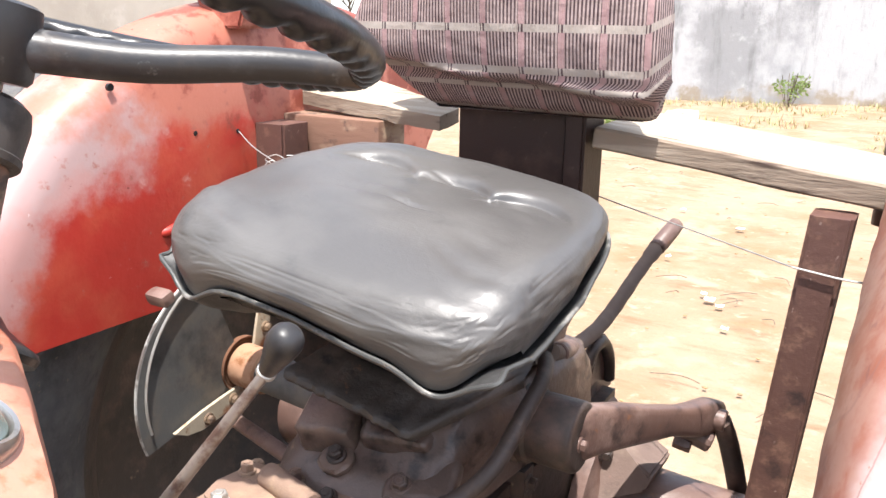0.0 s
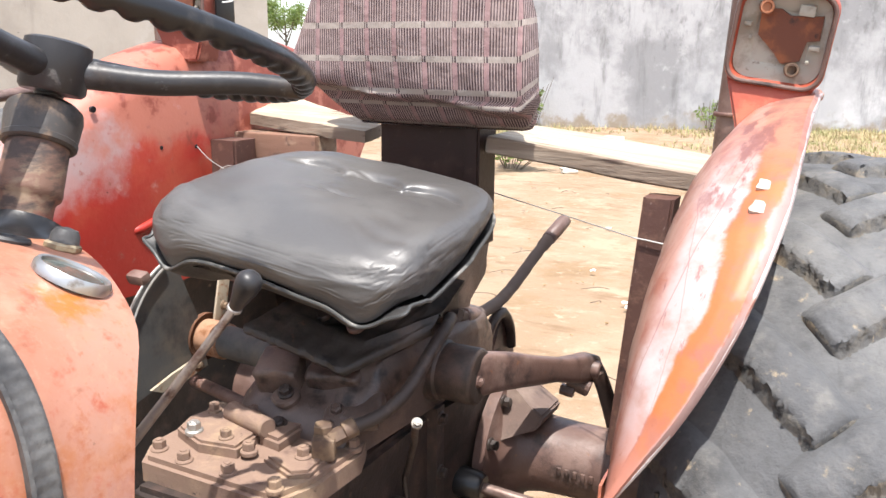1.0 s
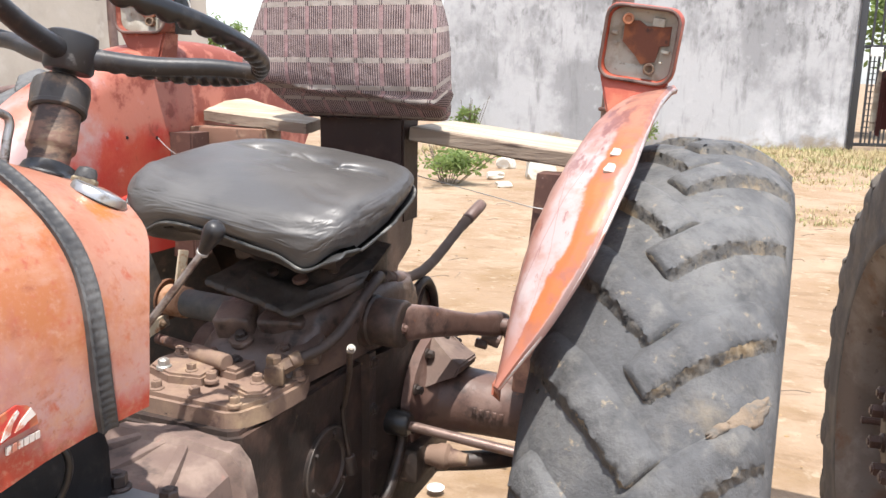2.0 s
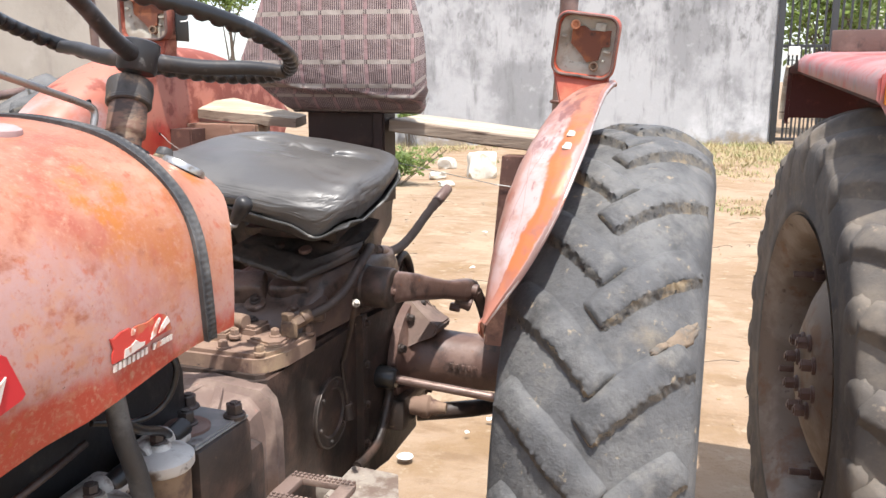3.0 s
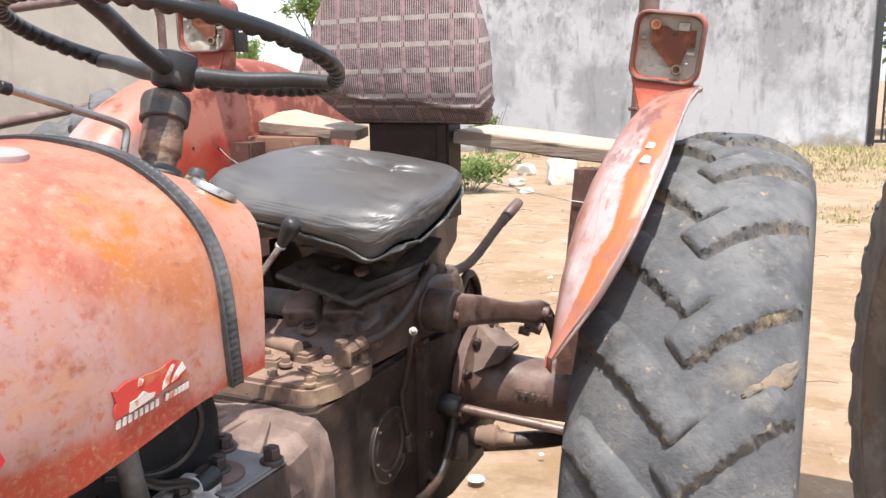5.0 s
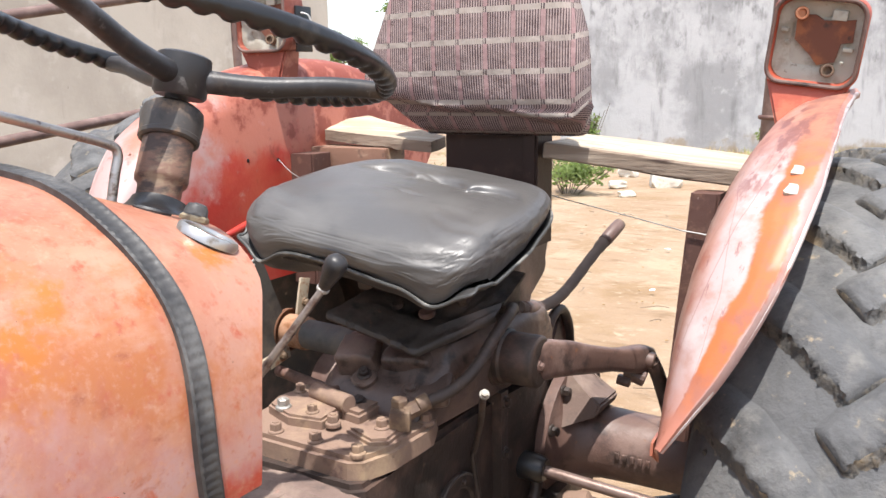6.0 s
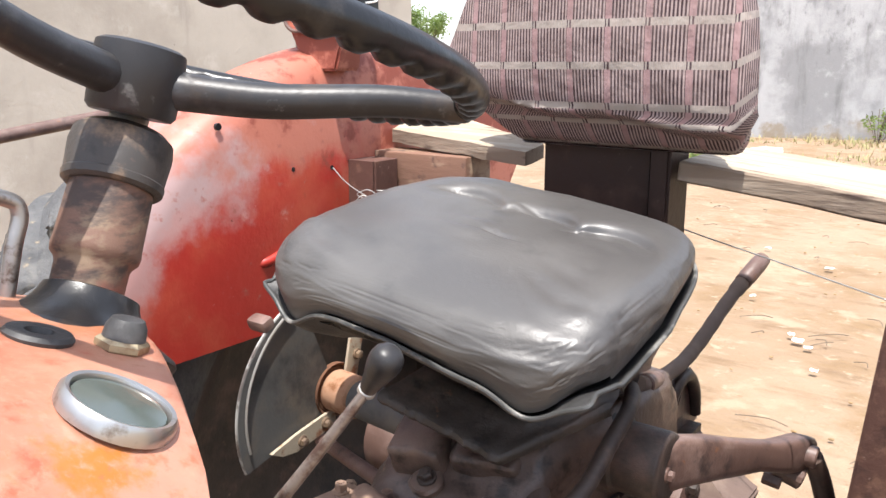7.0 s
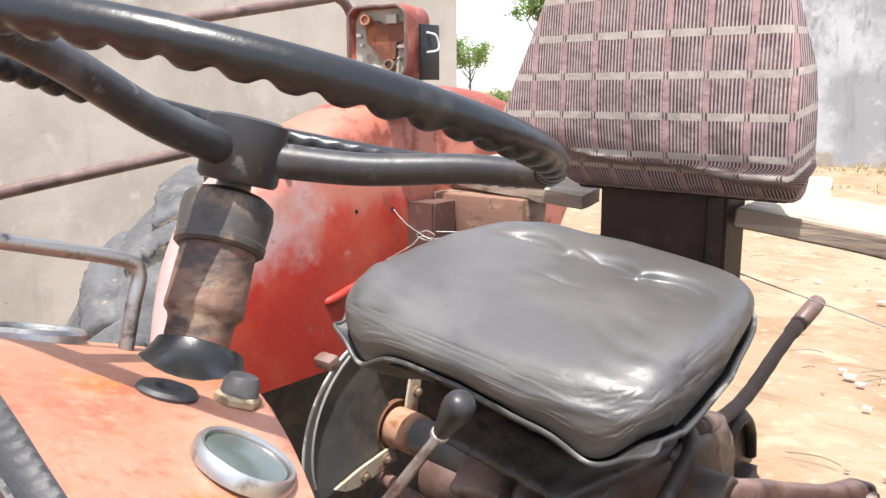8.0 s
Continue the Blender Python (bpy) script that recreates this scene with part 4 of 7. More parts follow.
for y, z, s in ((0.698, 1.2766, 0.0092), (0.666, 1.256, 0.0100)):
    bm = bmesh.new()
    a = math.atan2(z - AXLE.z, AXLE.y - y)
    out = Vector((0.12, -math.cos(a), math.sin(a)))
    slab(bm, [(s * 0.8 * math.cos(t) * (1 + 0.3 * math.sin(3 * t + s * 900)), s * 1.25 * math.sin(t) * (1 + 0.25 * math.cos(2 * t))) for t in [k * math.pi / 8 for k in range(16)]], -0.004, 0.0012)
    bmesh.ops.transform(bm, matrix=Matrix.Translation(Vector((0.516, AXLE.y, AXLE.z)) + Vector((0, -math.cos(a), math.sin(a))) * 0.7372) @ rot_to(out), verts=bm.verts)
    part("filler_patch", bm, filler, near_fender, "bare white filler patch")
for y, z, r in ((0.806, 1.241, 0.0036), (0.888, 1.236, 0.0036), (0.673, 1.313, 0.0052)):
    bm = bmesh.new()
    cyl(bm, (-0.466, y, z), (-0.4612, y, z), r, seg=14, lip=0.0004)
    part("hole", bm, grip_black, far_fender, "dark drilled hole")
bm = bmesh.new()
tube(bm, [(-0.470, 0.735, 1.107), (-0.463, 0.75, 1.110), (-0.462, 0.78, 1.118), (-0.463, 0.81, 1.124), (-0.470, 0.83, 1.128)], 0.008, 10, 6)
part("rib", bm, red_paint, far_fender, "pressed red rib")


def lamp_housing(parent, mid, width, height, depth, turn, neck_to, material):
    """An empty lamp box: rounded rim, back plate with scraps of fitting, neck down to the fender."""
    m = Matrix.Translation(mid) @ turn.to_4x4()

    def rr(w, h, y, r=0.022, n=6):
        pts = []
        for cx, cz, s in ((w - r, h - r, 0), (-w + r, h - r, 90), (-w + r, -h + r, 180), (w - r, -h + r, 270)):
            for k in range(n + 1):
                t = radians(s + 90 * k / n)
                pts.append(m @ Vector((cx + r * math.cos(t), y, cz + r * math.sin(t))))
        return pts
    w, h = width / 2, height / 2
    bm = bmesh.new()
    ring_mesh(bm, [rr(w * 0.9, h * 0.9, 0.022), rr(w * 0.93, h * 0.93, 0.004), rr(w, h, 0.0), rr(w * 1.02, h * 1.02, 0.006), rr(w * 1.02, h * 1.02, 0.02), rr(w * 0.98, h * 0.98, depth * 0.8), rr(w * 0.8, h * 0.8, depth)])
    lamp = part("lamp_housing", bm, material, parent, "empty red lamp box, lens missing", 45)
    bm = bmesh.new()
    ring_mesh(bm, [rr(w * 0.90, h * 0.90, 0.021), rr(w * 0.90, h * 0.90, 0.016), rr(w * 0.6, h * 0.6, 0.018, 0.014), rr(w * 0.56, h * 0.56, 0.02, 0.012)])
    part("reflector", bm, lamp_plate, lamp, "dirty cream lamp plate, its middle broken out")
    bm = bmesh.new()
    tube(bm, rr(w * 0.965, h * 0.965, 0.0012), 0.0030, 8, loop=True, straight=True)
    part("rim", bm, brown_iron, lamp)
    bm = bmesh.new()
    hole = ((-0.50, 0.45), (-0.42, 0.58), (-0.12, 0.60), (0.08, 0.48), (0.40, 0.50), (0.74, 0.55), (0.76, 0.05), (0.52, 0.0), (0.46, -0.42), (0.10, -0.52), (-0.10, -0.30), (-0.48, 0.02))
    front = [bm.verts.new(m @ Vector((a * w, 0.0135, b * h))) for a, b in hole]
    back = [bm.verts.new(m @ Vector((a * w, 0.021, b * h))) for a, b in hole]
    bm.faces.new(front)
    bm.faces.new(back[::-1])
    for k in range(len(hole)):
        q = (k + 1) % len(hole)
        bm.faces.new((front[k], back[k], back[q], front[q]))
    part("hole", bm, rust_plate, lamp, "rusty brown hole in the lamp plate")
    for a, b, r, how, lab in ((-0.45, 0.60, 0.0085, copper, "copper bulb socket"), (0.32, -0.62, 0.0085, brass, "brass bulb socket")):
        bm = bmesh.new()
        lathe(bm, m @ Vector((a * w, 0.016, b * h)), m.to_3x3() @ Vector((0.25, -1, 0.1)), [(0, r), (0.010, r), (0.013, r * 1.12), (0.016, r), (0.016, r * 0.7), (0.010, r * 0.6), (0.010, 0.0005)], 18)
        part("socket", bm, how, lamp, lab)
    for a, b, sx, sz in ((0.40, 0.62, 0.020, 0.014), (-0.72, 0.22, 0.010, 0.006), (0.70, -0.12, 0.014, 0.006), (-0.62, -0.05, 0.005, 0.005), (0.62, -0.42, 0.005, 0.005)):
        bm = bmesh.new()
        box(bm, m @ Vector((a * w, 0.0125, b * h)), (sx, 0.008, sz), turn, 0.002)
        part("tab", bm, lamp_plate, lamp)
    bm = bmesh.new()
    nx, ny, nz = neck_to
    top = [m @ Vector(p) for p in ((-w * 0.96, 0.01, -h * 0.9), (w * 0.9, 0.01, -h * 0.9), (w * 0.9, depth * 0.7, -h * 0.9), (-w * 0.96, depth * 0.7, -h * 0.9))]
    low = [Vector((nx + a, ny + b, nz)) for a, b in ((-0.028, -0.012), (0.036, -0.012), (0.036, 0.045), (-0.028, 0.045))]
    ring_mesh(bm, [top, low])
    bmesh.ops.bevel(bm, geom=bm.edges[:], offset=0.004, segments=2, affect="EDGES")
    part("neck", bm, material, lamp)
    return lamp


lamp_housing(near_fender, (0.493, 0.95, 1.424), 0.122, 0.122, 0.06, Matrix.Rotation(radians(8), 3, "Y") @ Matrix.Rotation(radians(6), 3, "X"), (0.478, 0.955, 1.30), lamp_red)
far_lamp = lamp_housing(far_fender, (-0.475, 0.87, 1.50), 0.115, 0.115, 0.085, Matrix.Rotation(radians(8), 3, "Z"), (-0.475, 0.89, 1.385), red_paint)
bm = bmesh.new()
box(bm, (-0.412, 0.925, 1.485), (0.004, 0.045, 0.085), None, 0.001)
part("slot", bm, grip_black, far_lamp, "dark slot in the lamp box's side")
bm = bmesh.new()
tube(bm, [(-0.408, 0.915, 1.515), (-0.402, 0.93, 1.51), (-0.402, 0.935, 1.49), (-0.408, 0.915, 1.485)], 0.0016, 6)
part("loose_wire", bm, paper, far_lamp, "loop of white wire")


# ---- wheels ----
def crown(u, half):
    return 0.598 - 0.055 * abs(u / half) ** 2.4


def lug_mesh(side, half, seed, deep, broad, skin, cliff):
    """One tread bar from the shoulder to the middle: worn low and rounded above, broken to a crumbling cliff below."""
    bm = bmesh.new()
    rings = []
    n = 64
    past = 1.02 if side > 0 else 1.14
    prof = ((-1.75, 0.0), (-1.35, 0.34), (-1.0, 0.74), (-0.7, 0.95), (0.0, 1.0), (0.55, 1.0), (0.86, 0.97), (0.98, 0.88), (1.10, 0.70), (1.25, 0.44), (1.46, 0.18), (1.80, 0.0))
    for i in range(n + 1):
        f = i / n
        u = side * (half * 0.985 - half * past * f)
        a = 0.225 * past * f - 0.035 * f * (1 - f)
        wide = broad * (0.0235 - 0.001 * f) + noise.noise((f * 6, seed, side)) * 0.002
        end = min(1.0, (1 - f) / 0.04) ** 0.5 if f > 0.96 else 1.0
        tall = deep * (0.0125 + 0.004 * math.sin(f * 3.1)) * end * min(1.0, 0.5 + f / 0.10)
        ring = []
        for s, hgt in prof:
            crumble = (0.9 if 0.8 < s < 1.3 else 0.14) / deep
            j = (noise.noise((f * 34 + seed * 5, s * 4, seed)) * 0.0034 + noise.noise((f * 160, s * 14, seed * 3)) * 0.0036) * crumble
            if f > 0.92:
                j += noise.noise((s * 12, f * 50, seed)) * 0.003
            aa = a + (s * wide + j) / 0.6 * 0.74
            uu = u + (s * wide + j) * 0.66 * side
            uu = max(-half * 1.02, min(half * 1.02, uu))
            r = crown(uu, half) - 0.005 + hgt * (tall + 0.005) + j * 0.7 * min(1, hgt * 3)
            ring.append(Vector((uu, -math.cos(aa) * r, -math.sin(aa) * r)))
        rings.append(ring)
    ring_mesh(bm, rings)
    me = shared("lug", bm, skin, 55)
    me.materials.append(cliff)
    for k, p in enumerate(me.polygons):
        if k % 12 in (7, 8, 9, 10) or k // 12 >= n - 1:
            p.material_index = 1
    return me


def shoulder_mesh(half, side, skin):
    """The end of a tread bar where it folds over the shoulder and fades down the tyre's side."""
    bm = bmesh.new()
    rings = []
    for u, r, tall, wide, a in ((0.90, 0.552, 0.020, 0.034, 0.008), (0.97, 0.552, 0.020, 0.034, 0.0), (1.010, 0.540, 0.019, 0.033, -0.006), (1.025, 0.525, 0.015, 0.031, -0.010), (1.034, 0.508, 0.011, 0.028, -0.012), (1.034, 0.490, 0.006, 0.022, -0.012), (1.034, 0.474, 0.0, 0.014, -0.012)):
        over = min(1.0, max(0.0, (u - 0.93) / 0.09))
        ring = []
        for s, h in ((-1.3, -0.3), (-0.9, 0.55), (-0.5, 0.95), (0.0, 1.0), (0.5, 0.95), (0.9, 0.6), (1.4, -0.3)):
            rr = r + 0.5 * tall * h * (1 - over) - 0.004 * (h < 0)
            uu = side * (half * u + 0.4 * tall * h * over - 0.003 * (h < 0))
            aa = a + s * wide / 0.55
            ring.append(Vector((uu, -math.cos(aa) * rr, -math.sin(aa) * rr)))
        rings.append(ring)
    ring_mesh(bm, rings)
    return shared("lug_end", bm, skin, 60)


def wheel_unit(parent, mid, half, yaw, lugs=18, phase=0.0, rimmed=False, face=-1, flat=False, size=1.0, deep=1.0, broad=1.0, metal=None, skin=None, cliff=None):
    """Tyre with bars, rim, disc and hub. The axle lies along x, turned by yaw."""
    mid = Vector(mid)
    turn = Matrix.Rotation(yaw, 4, "Z") @ Matrix.Diagonal((1, size, size, 1))
    bm = bmesh.new()
    prof = []
    for k in range(25):
        u = -1 + k / 12
        prof.append((u * half, crown(u * half, half)))
    side_pts = [(1.06, 0.525), (1.09, 0.49), (1.06, 0.44), (0.98, 0.40), (0.86, 0.372), (0.80, 0.360)]
    if flat:
        side_pts = [(1.02, 0.525), (1.035, 0.50), (1.035, 0.47), (1.02, 0.44), (1.00, 0.415), (1.02, 0.405), (1.01, 0.392), (0.96, 0.372)]
    full = [(-s * half, r) for s, r in side_pts[::-1]] + prof + [(s * half, r) for s, r in side_pts]
    seg = 96
    ring_mesh(bm, [[mid + turn @ Vector((u, -math.cos(2 * math.pi * i / seg) * r, math.sin(2 * math.pi * i / seg) * r)) for i in range(seg)] for u, r in full], caps=False)
    tyre = part("rear_wheel", bm, skin or rubber, parent, "big worn black farm tyre with chevron bars, dusted with dried mud", 60)
    meshes = {s: [lug_mesh(s, half, k + 1.5, deep, broad, skin or rubber, cliff or muddy_rubber) for k in range(3)] for s in (-1, 1)}
    for s in (-1, 1):
        for k in range(lugs):
            a = 2 * math.pi * (k + (0.5 if s > 0 else 0)) / lugs + phase
            piece("lug", meshes[s][k % 3], mid, turn @ Matrix.Rotation(a, 4, "X"), tyre)
    if flat:
        rib = shoulder_mesh(half, face, skin or rubber)
        for k in range(lugs):
            a = 2 * math.pi * (k + (0.5 if face > 0 else 0)) / lugs + phase
            piece("lug_end", rib, mid, turn @ Matrix.Rotation(a, 4, "X"), tyre)
    bm = bmesh.new()
    rp = [(-0.86, 0.385), (-0.80, 0.372), (-0.74, 0.352), (-0.66, 0.335), (-0.4, 0.325), (0, 0.318), (0.4, 0.325), (0.66, 0.335), (0.74, 0.352), (0.80, 0.372), (0.86, 0.385)]
    if flat:
        rp = [(u * 1.17, r) for u, r in rp]
    rp = rp + [(u, r - 0.008) for u, r in rp[::-1]]
    ring_mesh(bm, [[mid + turn @ Vector((u * half, math.cos(2 * math.pi * i / 64) * r, math.sin(2 * math.pi * i / 64) * r)) for i in range(64)] for u, r in rp], caps=False)
    part("rim", bm, metal or brown_iron, tyre, "rusty steel rim")
    bm = bmesh.new()
    f = face * half
    dp = [(0.10, 0.31), (0.16, 0.30), (0.30, 0.24), (0.42, 0.17), (0.45, 0.115), (0.44, 0.05), (0.44, 0.001)]
    if flat:
        dp = [(0.10, 0.31), (0.20, 0.30), (0.42, 0.26), (0.62, 0.20), (0.76, 0.14), (0.80, 0.115), (0.80, 0.05), (0.80, 0.001)]
    ring_mesh(bm, [[mid + turn @ Vector((f * u, math.cos(2 * math.pi * i / 48) * r, math.sin(2 * math.pi * i / 48) * r)) for i in range(48)] for u, r in dp + [(u - 0.06, r) for u, r in dp[::-1]]], caps=False)
    part("disc", bm, metal or brown_iron, tyre, "dished wheel disc, rusty brown")
    if rimmed:
        out = (turn @ Vector((face, 0, 0))).normalized()
        bolt = bolt_mesh(0.016, 0.03, brown_iron, "stud")
        for k in range(8):
            t = 2 * math.pi * k / 8 + 0.2
            p = mid + turn @ Vector((f * 0.80, math.cos(t) * 0.085, math.sin(t) * 0.085))
            piece("stud", bolt, p, rot_to(out), tyre)
        bm = bmesh.new()
        cyl(bm, (0, 0, -0.02), (0, 0, 0.07), 0.009, seg=8)
        cyl(bm, (0, 0, -0.02), (0, 0, 0.02), 0.019, seg=6)
        long_stud = shared("stud", bm, brown_iron, 30)
        for k in range(6):
            t = 2 * math.pi * k / 6 + 0.75
            p = mid + turn @ Vector((f * 0.42, math.cos(t) * 0.295, math.sin(t) * 0.285))
            piece("stud", long_stud, p, rot_to(out), tyre)
    return tyre


near_wheel = wheel_unit(tractor, (0.590, 1.05, 0.636), 0.152, 0.0, lugs=22, phase=0.1545, face=1, size=1.036)
wheel_unit(tractor, (-0.70, 1.05, 0.70), 0.17, 0.0, lugs=22, phase=0.3, face=-1, size=1.14, metal=greasy)


def mud_patch(mid, out, way, long, wide, seed):
    """A crust of dried mud stuck on the tyre, thin and ragged at its rim."""
    out = Vector(out).normalized()
    way = (Vector(way) - out * out.dot(Vector(way))).normalized()
    side = out.cross(way)
    bm = bmesh.new()
    rings = []
    for f, h in ((1.0, -0.006), (0.98, -0.001), (0.85, 0.0015), (0.6, 0.003), (0.3, 0.0035), (0.05, 0.004)):
        ring = []
        for k in range(40):
            t = 2 * math.pi * k / 40
            ragged = 1 + 0.35 * noise.noise((math.cos(t) * 2.2, math.sin(t) * 2.2, seed)) + 0.18 * noise.noise((math.cos(t) * 7, math.sin(t) * 7, seed))
            q = way * (math.cos(t) * long * f * ragged) + side * (math.sin(t) * wide * f * ragged)
            ring.append(Vector(mid) + q + out * (h + 0.003 * noise.noise(q * 90 + Vector((seed, 0, 0)))))
        rings.append(ring)
    ring_mesh(bm, rings)
    part("mud_crust", bm, tyre_mud, near_wheel, "tan crust of dried mud", 50)


mud_patch((0.721, 0.573, 0.966), (0.58, -0.67, 0.47), (0.050, 0.050, 0.034), 0.040, 0.016, 2.0)
mud_patch((0.690, 0.541, 0.957), (0.40, -0.75, 0.52), (0.050, 0.050, 0.030), 0.018, 0.007, 5.0)

# ---- gearbox, lift and seat ----
bm = bmesh.new()
slab(bm, [(-0.165, 0.43), (0.042, 0.435), (0.060, 0.45), (0.062, 0.795), (-0.165, 0.795)], 0.44, 0.869, 0.008)
slab(bm, [(-0.175, 0.797), (0.078, 0.797), (0.078, 0.822), (-0.175, 0.822)], 0.45, 0.885, 0.006)
slab(bm, [(-0.15, 0.824), (0.066, 0.824), (0.082, 0.92), (0.075, 1.12), (-0.15, 1.12)], 0.50, 0.882, 0.02)
gearbox = part("gearbox", bm, greasy, tractor, "oily black cast gearbox housing", 30)
bm = bmesh.new()
rings = []
for y, w, z1, ww in ((0.448, 0.098, 0.850, 0.075), (0.437, 0.128, 0.858, 0.10), (0.408, 0.132, 0.860, 0.105), (0.398, 0.118, 0.850, 0.092), (0.34, 0.122, 0.846, 0.085), (0.28, 0.135, 0.850, 0.085), (0.255, 0.155, 0.862, 0.085), (0.235, 0.155, 0.862, 0.085), (0.215, 0.13, 0.82, 0.07)):
    rings.append([Vector((p[0] - 0.035, *p[1:])) for p in ((-w, y, 0.46), (-w, y, z1 - 0.06), (-w * 0.93, y, z1 - 0.02), (-ww, y, z1), (0, y, z1 + 0.008), (ww, y, z1), (w * 0.93, y, z1 - 0.02), (w, y, z1 - 0.06), (w, y, 0.46))])
ring_mesh(bm, rings)
roughen(bm, 26, 0.003)
bell = part("bell_housing", bm, dusty_brown, tractor, "dusty reddish-brown cast bell housing with webs and a raised flange", 35)
for x, t in ((0.03, 0.5), (-0.045, -0.1), (-0.12, -0.5)):
    bm = bmesh.new()
    box(bm, (x, 0.34, 0.845), (0.016, 0.16, 0.03), Matrix.Rotation(t, 3, "Z"), 0.006)
    part("web", bm, dusty_brown, bell)
bm = bmesh.new()
box(bm, (0, -0.55, 0.80), (0.22, 1.45, 0.42), None, 0.03)
box(bm, (0, -0.5, 0.55), (0.30, 1.4, 0.25), None, 0.03)
part("engine_block", bm, grip_black, tractor, "black oily engine block")
bm = bmesh.new()
slab(bm, [(-0.19, 0.49), (-0.165, 0.452), (0.030, 0.450), (0.050, 0.462), (0.066, 0.51), (0.070, 0.60), (0.05, 0.645), (-0.15, 0.645), (-0.19, 0.60)], 0.867, 0.900, 0.007)
cover = part("gearbox_cover", bm, dusty_iron, tractor, "sandy cast-iron gearbox cover", 30)
hexes = bolt_mesh(0.0085, 0.014, dusty_iron)
for x, y in ((-0.16, 0.478), (-0.11, 0.470), (-0.04, 0.472), (0.034, 0.469), (0.058, 0.60), (-0.10, 0.62), (-0.165, 0.60)):
    piece("bolt", hexes, (x, y, 0.900), Matrix.Rotation(x * 9, 4, "Z"), cover)
bm = bmesh.new()
rings = []
for x, k in ((-0.145, 0.72), (-0.135, 0.90), (-0.10, 1.0), (-0.02, 1.0), (0.04, 1.0), (0.068, 0.96), (0.082, 0.86), (0.088, 0.70)):
    rings.append([Vector((x - 0.05 * min(1.0, max(0.0, (0.77 - y) / 0.15)) * max(0.0, x / 0.12), 0.80 + (y - 0.80) * (0.88 + 0.12 * k), 0.88 + (z - 0.88) * k)) for y, z in
                  ((0.585, 0.88), (0.590, 0.905), (0.612, 0.930), (0.640, 0.946), (0.655, 0.962), (0.665, 0.985), (0.69, 0.998), (0.76, 1.004), (0.90, 1.008), (0.965, 1.0), (0.985, 0.97), (0.985, 0.88))])
ring_mesh(bm, rings)
bmesh.ops.subdivide_edges(bm, edges=bm.edges[:], cuts=2, use_grid_fill=True)
roughen(bm, 30, 0.005)
roughen(bm, 80, 0.002)
lift = part("lift_cover", bm, oily_brown, tractor, "oily black hydraulic lift cover, its front sloped and bolted", 40)
bm = bmesh.new()
cyl(bm, (-0.13, 0.807, 0.941), (0.08, 0.807, 0.941), 0.050, seg=28)
part("lift_shaft", bm, greasy, tractor)
for s in (-1, 1):
    bm = bmesh.new()
    rings = []
    for x, y, z, w, h in ((0.128, 0.800, 0.941, 0.030, 0.070), (0.142, 0.84, 0.937, 0.034, 0.066), (0.160, 0.89, 0.926, 0.034, 0.060), (0.178, 0.945, 0.910, 0.032, 0.050), (0.192, 0.985, 0.900, 0.030, 0.044),
                          (0.203, 1.005, 0.894, 0.033, 0.044), (0.216, 1.03, 0.889, 0.036, 0.050), (0.226, 1.065, 0.883, 0.036, 0.052), (0.231, 1.085, 0.880, 0.030, 0.040), (0.233, 1.092, 0.879, 0.014, 0.018)):
        ring = []
        for k in range(20):
            t = 2 * math.pi * k / 20
            c, q = math.cos(t), math.sin(t)
            ring.append(Vector((s * (x + math.copysign(abs(c) ** 0.55, c) * w / 2), y, z + math.copysign(abs(q) ** 0.55, q) * h / 2)))
        rings.append(ring)
    ring_mesh(bm, rings)
    arm = part("lift_arm", bm, brown_iron, tractor, "worn brown forged lift arm, cranked at its end", 50)
    bm = bmesh.new()
    lathe(bm, (s * 0.082, 0.807, 0.941), (s, 0, 0), [(-0.03, 0.046), (0.004, 0.046), (0.008, 0.0425), (0.058, 0.0425), (0.062, 0.040), (0.0635, 0.036), (0.0625, 0.014), (0.060, 0.012), (0.060, 0.001)], 36)
    part("boss", bm, greasy, arm)
    piece("bolt", bolt_mesh(0.007, 0.008, brown_iron), (s * 0.1445, 0.80, 0.936), rot_to((s, 0, 0)), arm)
    bm = bmesh.new()
    cyl(bm, (s * 0.205, 1.06, 0.886), (s * 0.252, 1.062, 0.882), 0.015, seg=16)
    cyl(bm, (s * 0.190, 1.040, 0.846), (s * 0.214, 1.042, 0.842), 0.010, seg=6)
    cyl(bm, (s * 0.200, 1.052, 0.862), (s * 0.236, 1.060, 0.848), 0.017, seg=14)
    part("pin", bm, brown_iron, arm, "brown pin and nuts", 25)
    bm = bmesh.new()
    tube(bm, [(s * 0.245, 1.065, 0.88), (s * 0.262, 1.10, 0.80), (s * 0.31, 1.2, 0.5)], 0.014, 10, 4)
    part("lift_rod", bm, greasy, arm)
bm = bmesh.new()
for s in (-1, 1):
    lathe(bm, (s * 0.085, 1.05, 0.715), (s, 0, 0), [(0, 0.140), (0.020, 0.140), (0.023, 0.106), (0.036, 0.086), (0.060, 0.073), (0.085, 0.067), (0.13, 0.065), (0.20, 0.064), (0.33, 0.066), (0.36, 0.080), (0.40, 0.080)], 40)
axle = part("axle_housing", bm, brown_iron, tractor, "brown cast axle tube with raised part digits", 30)
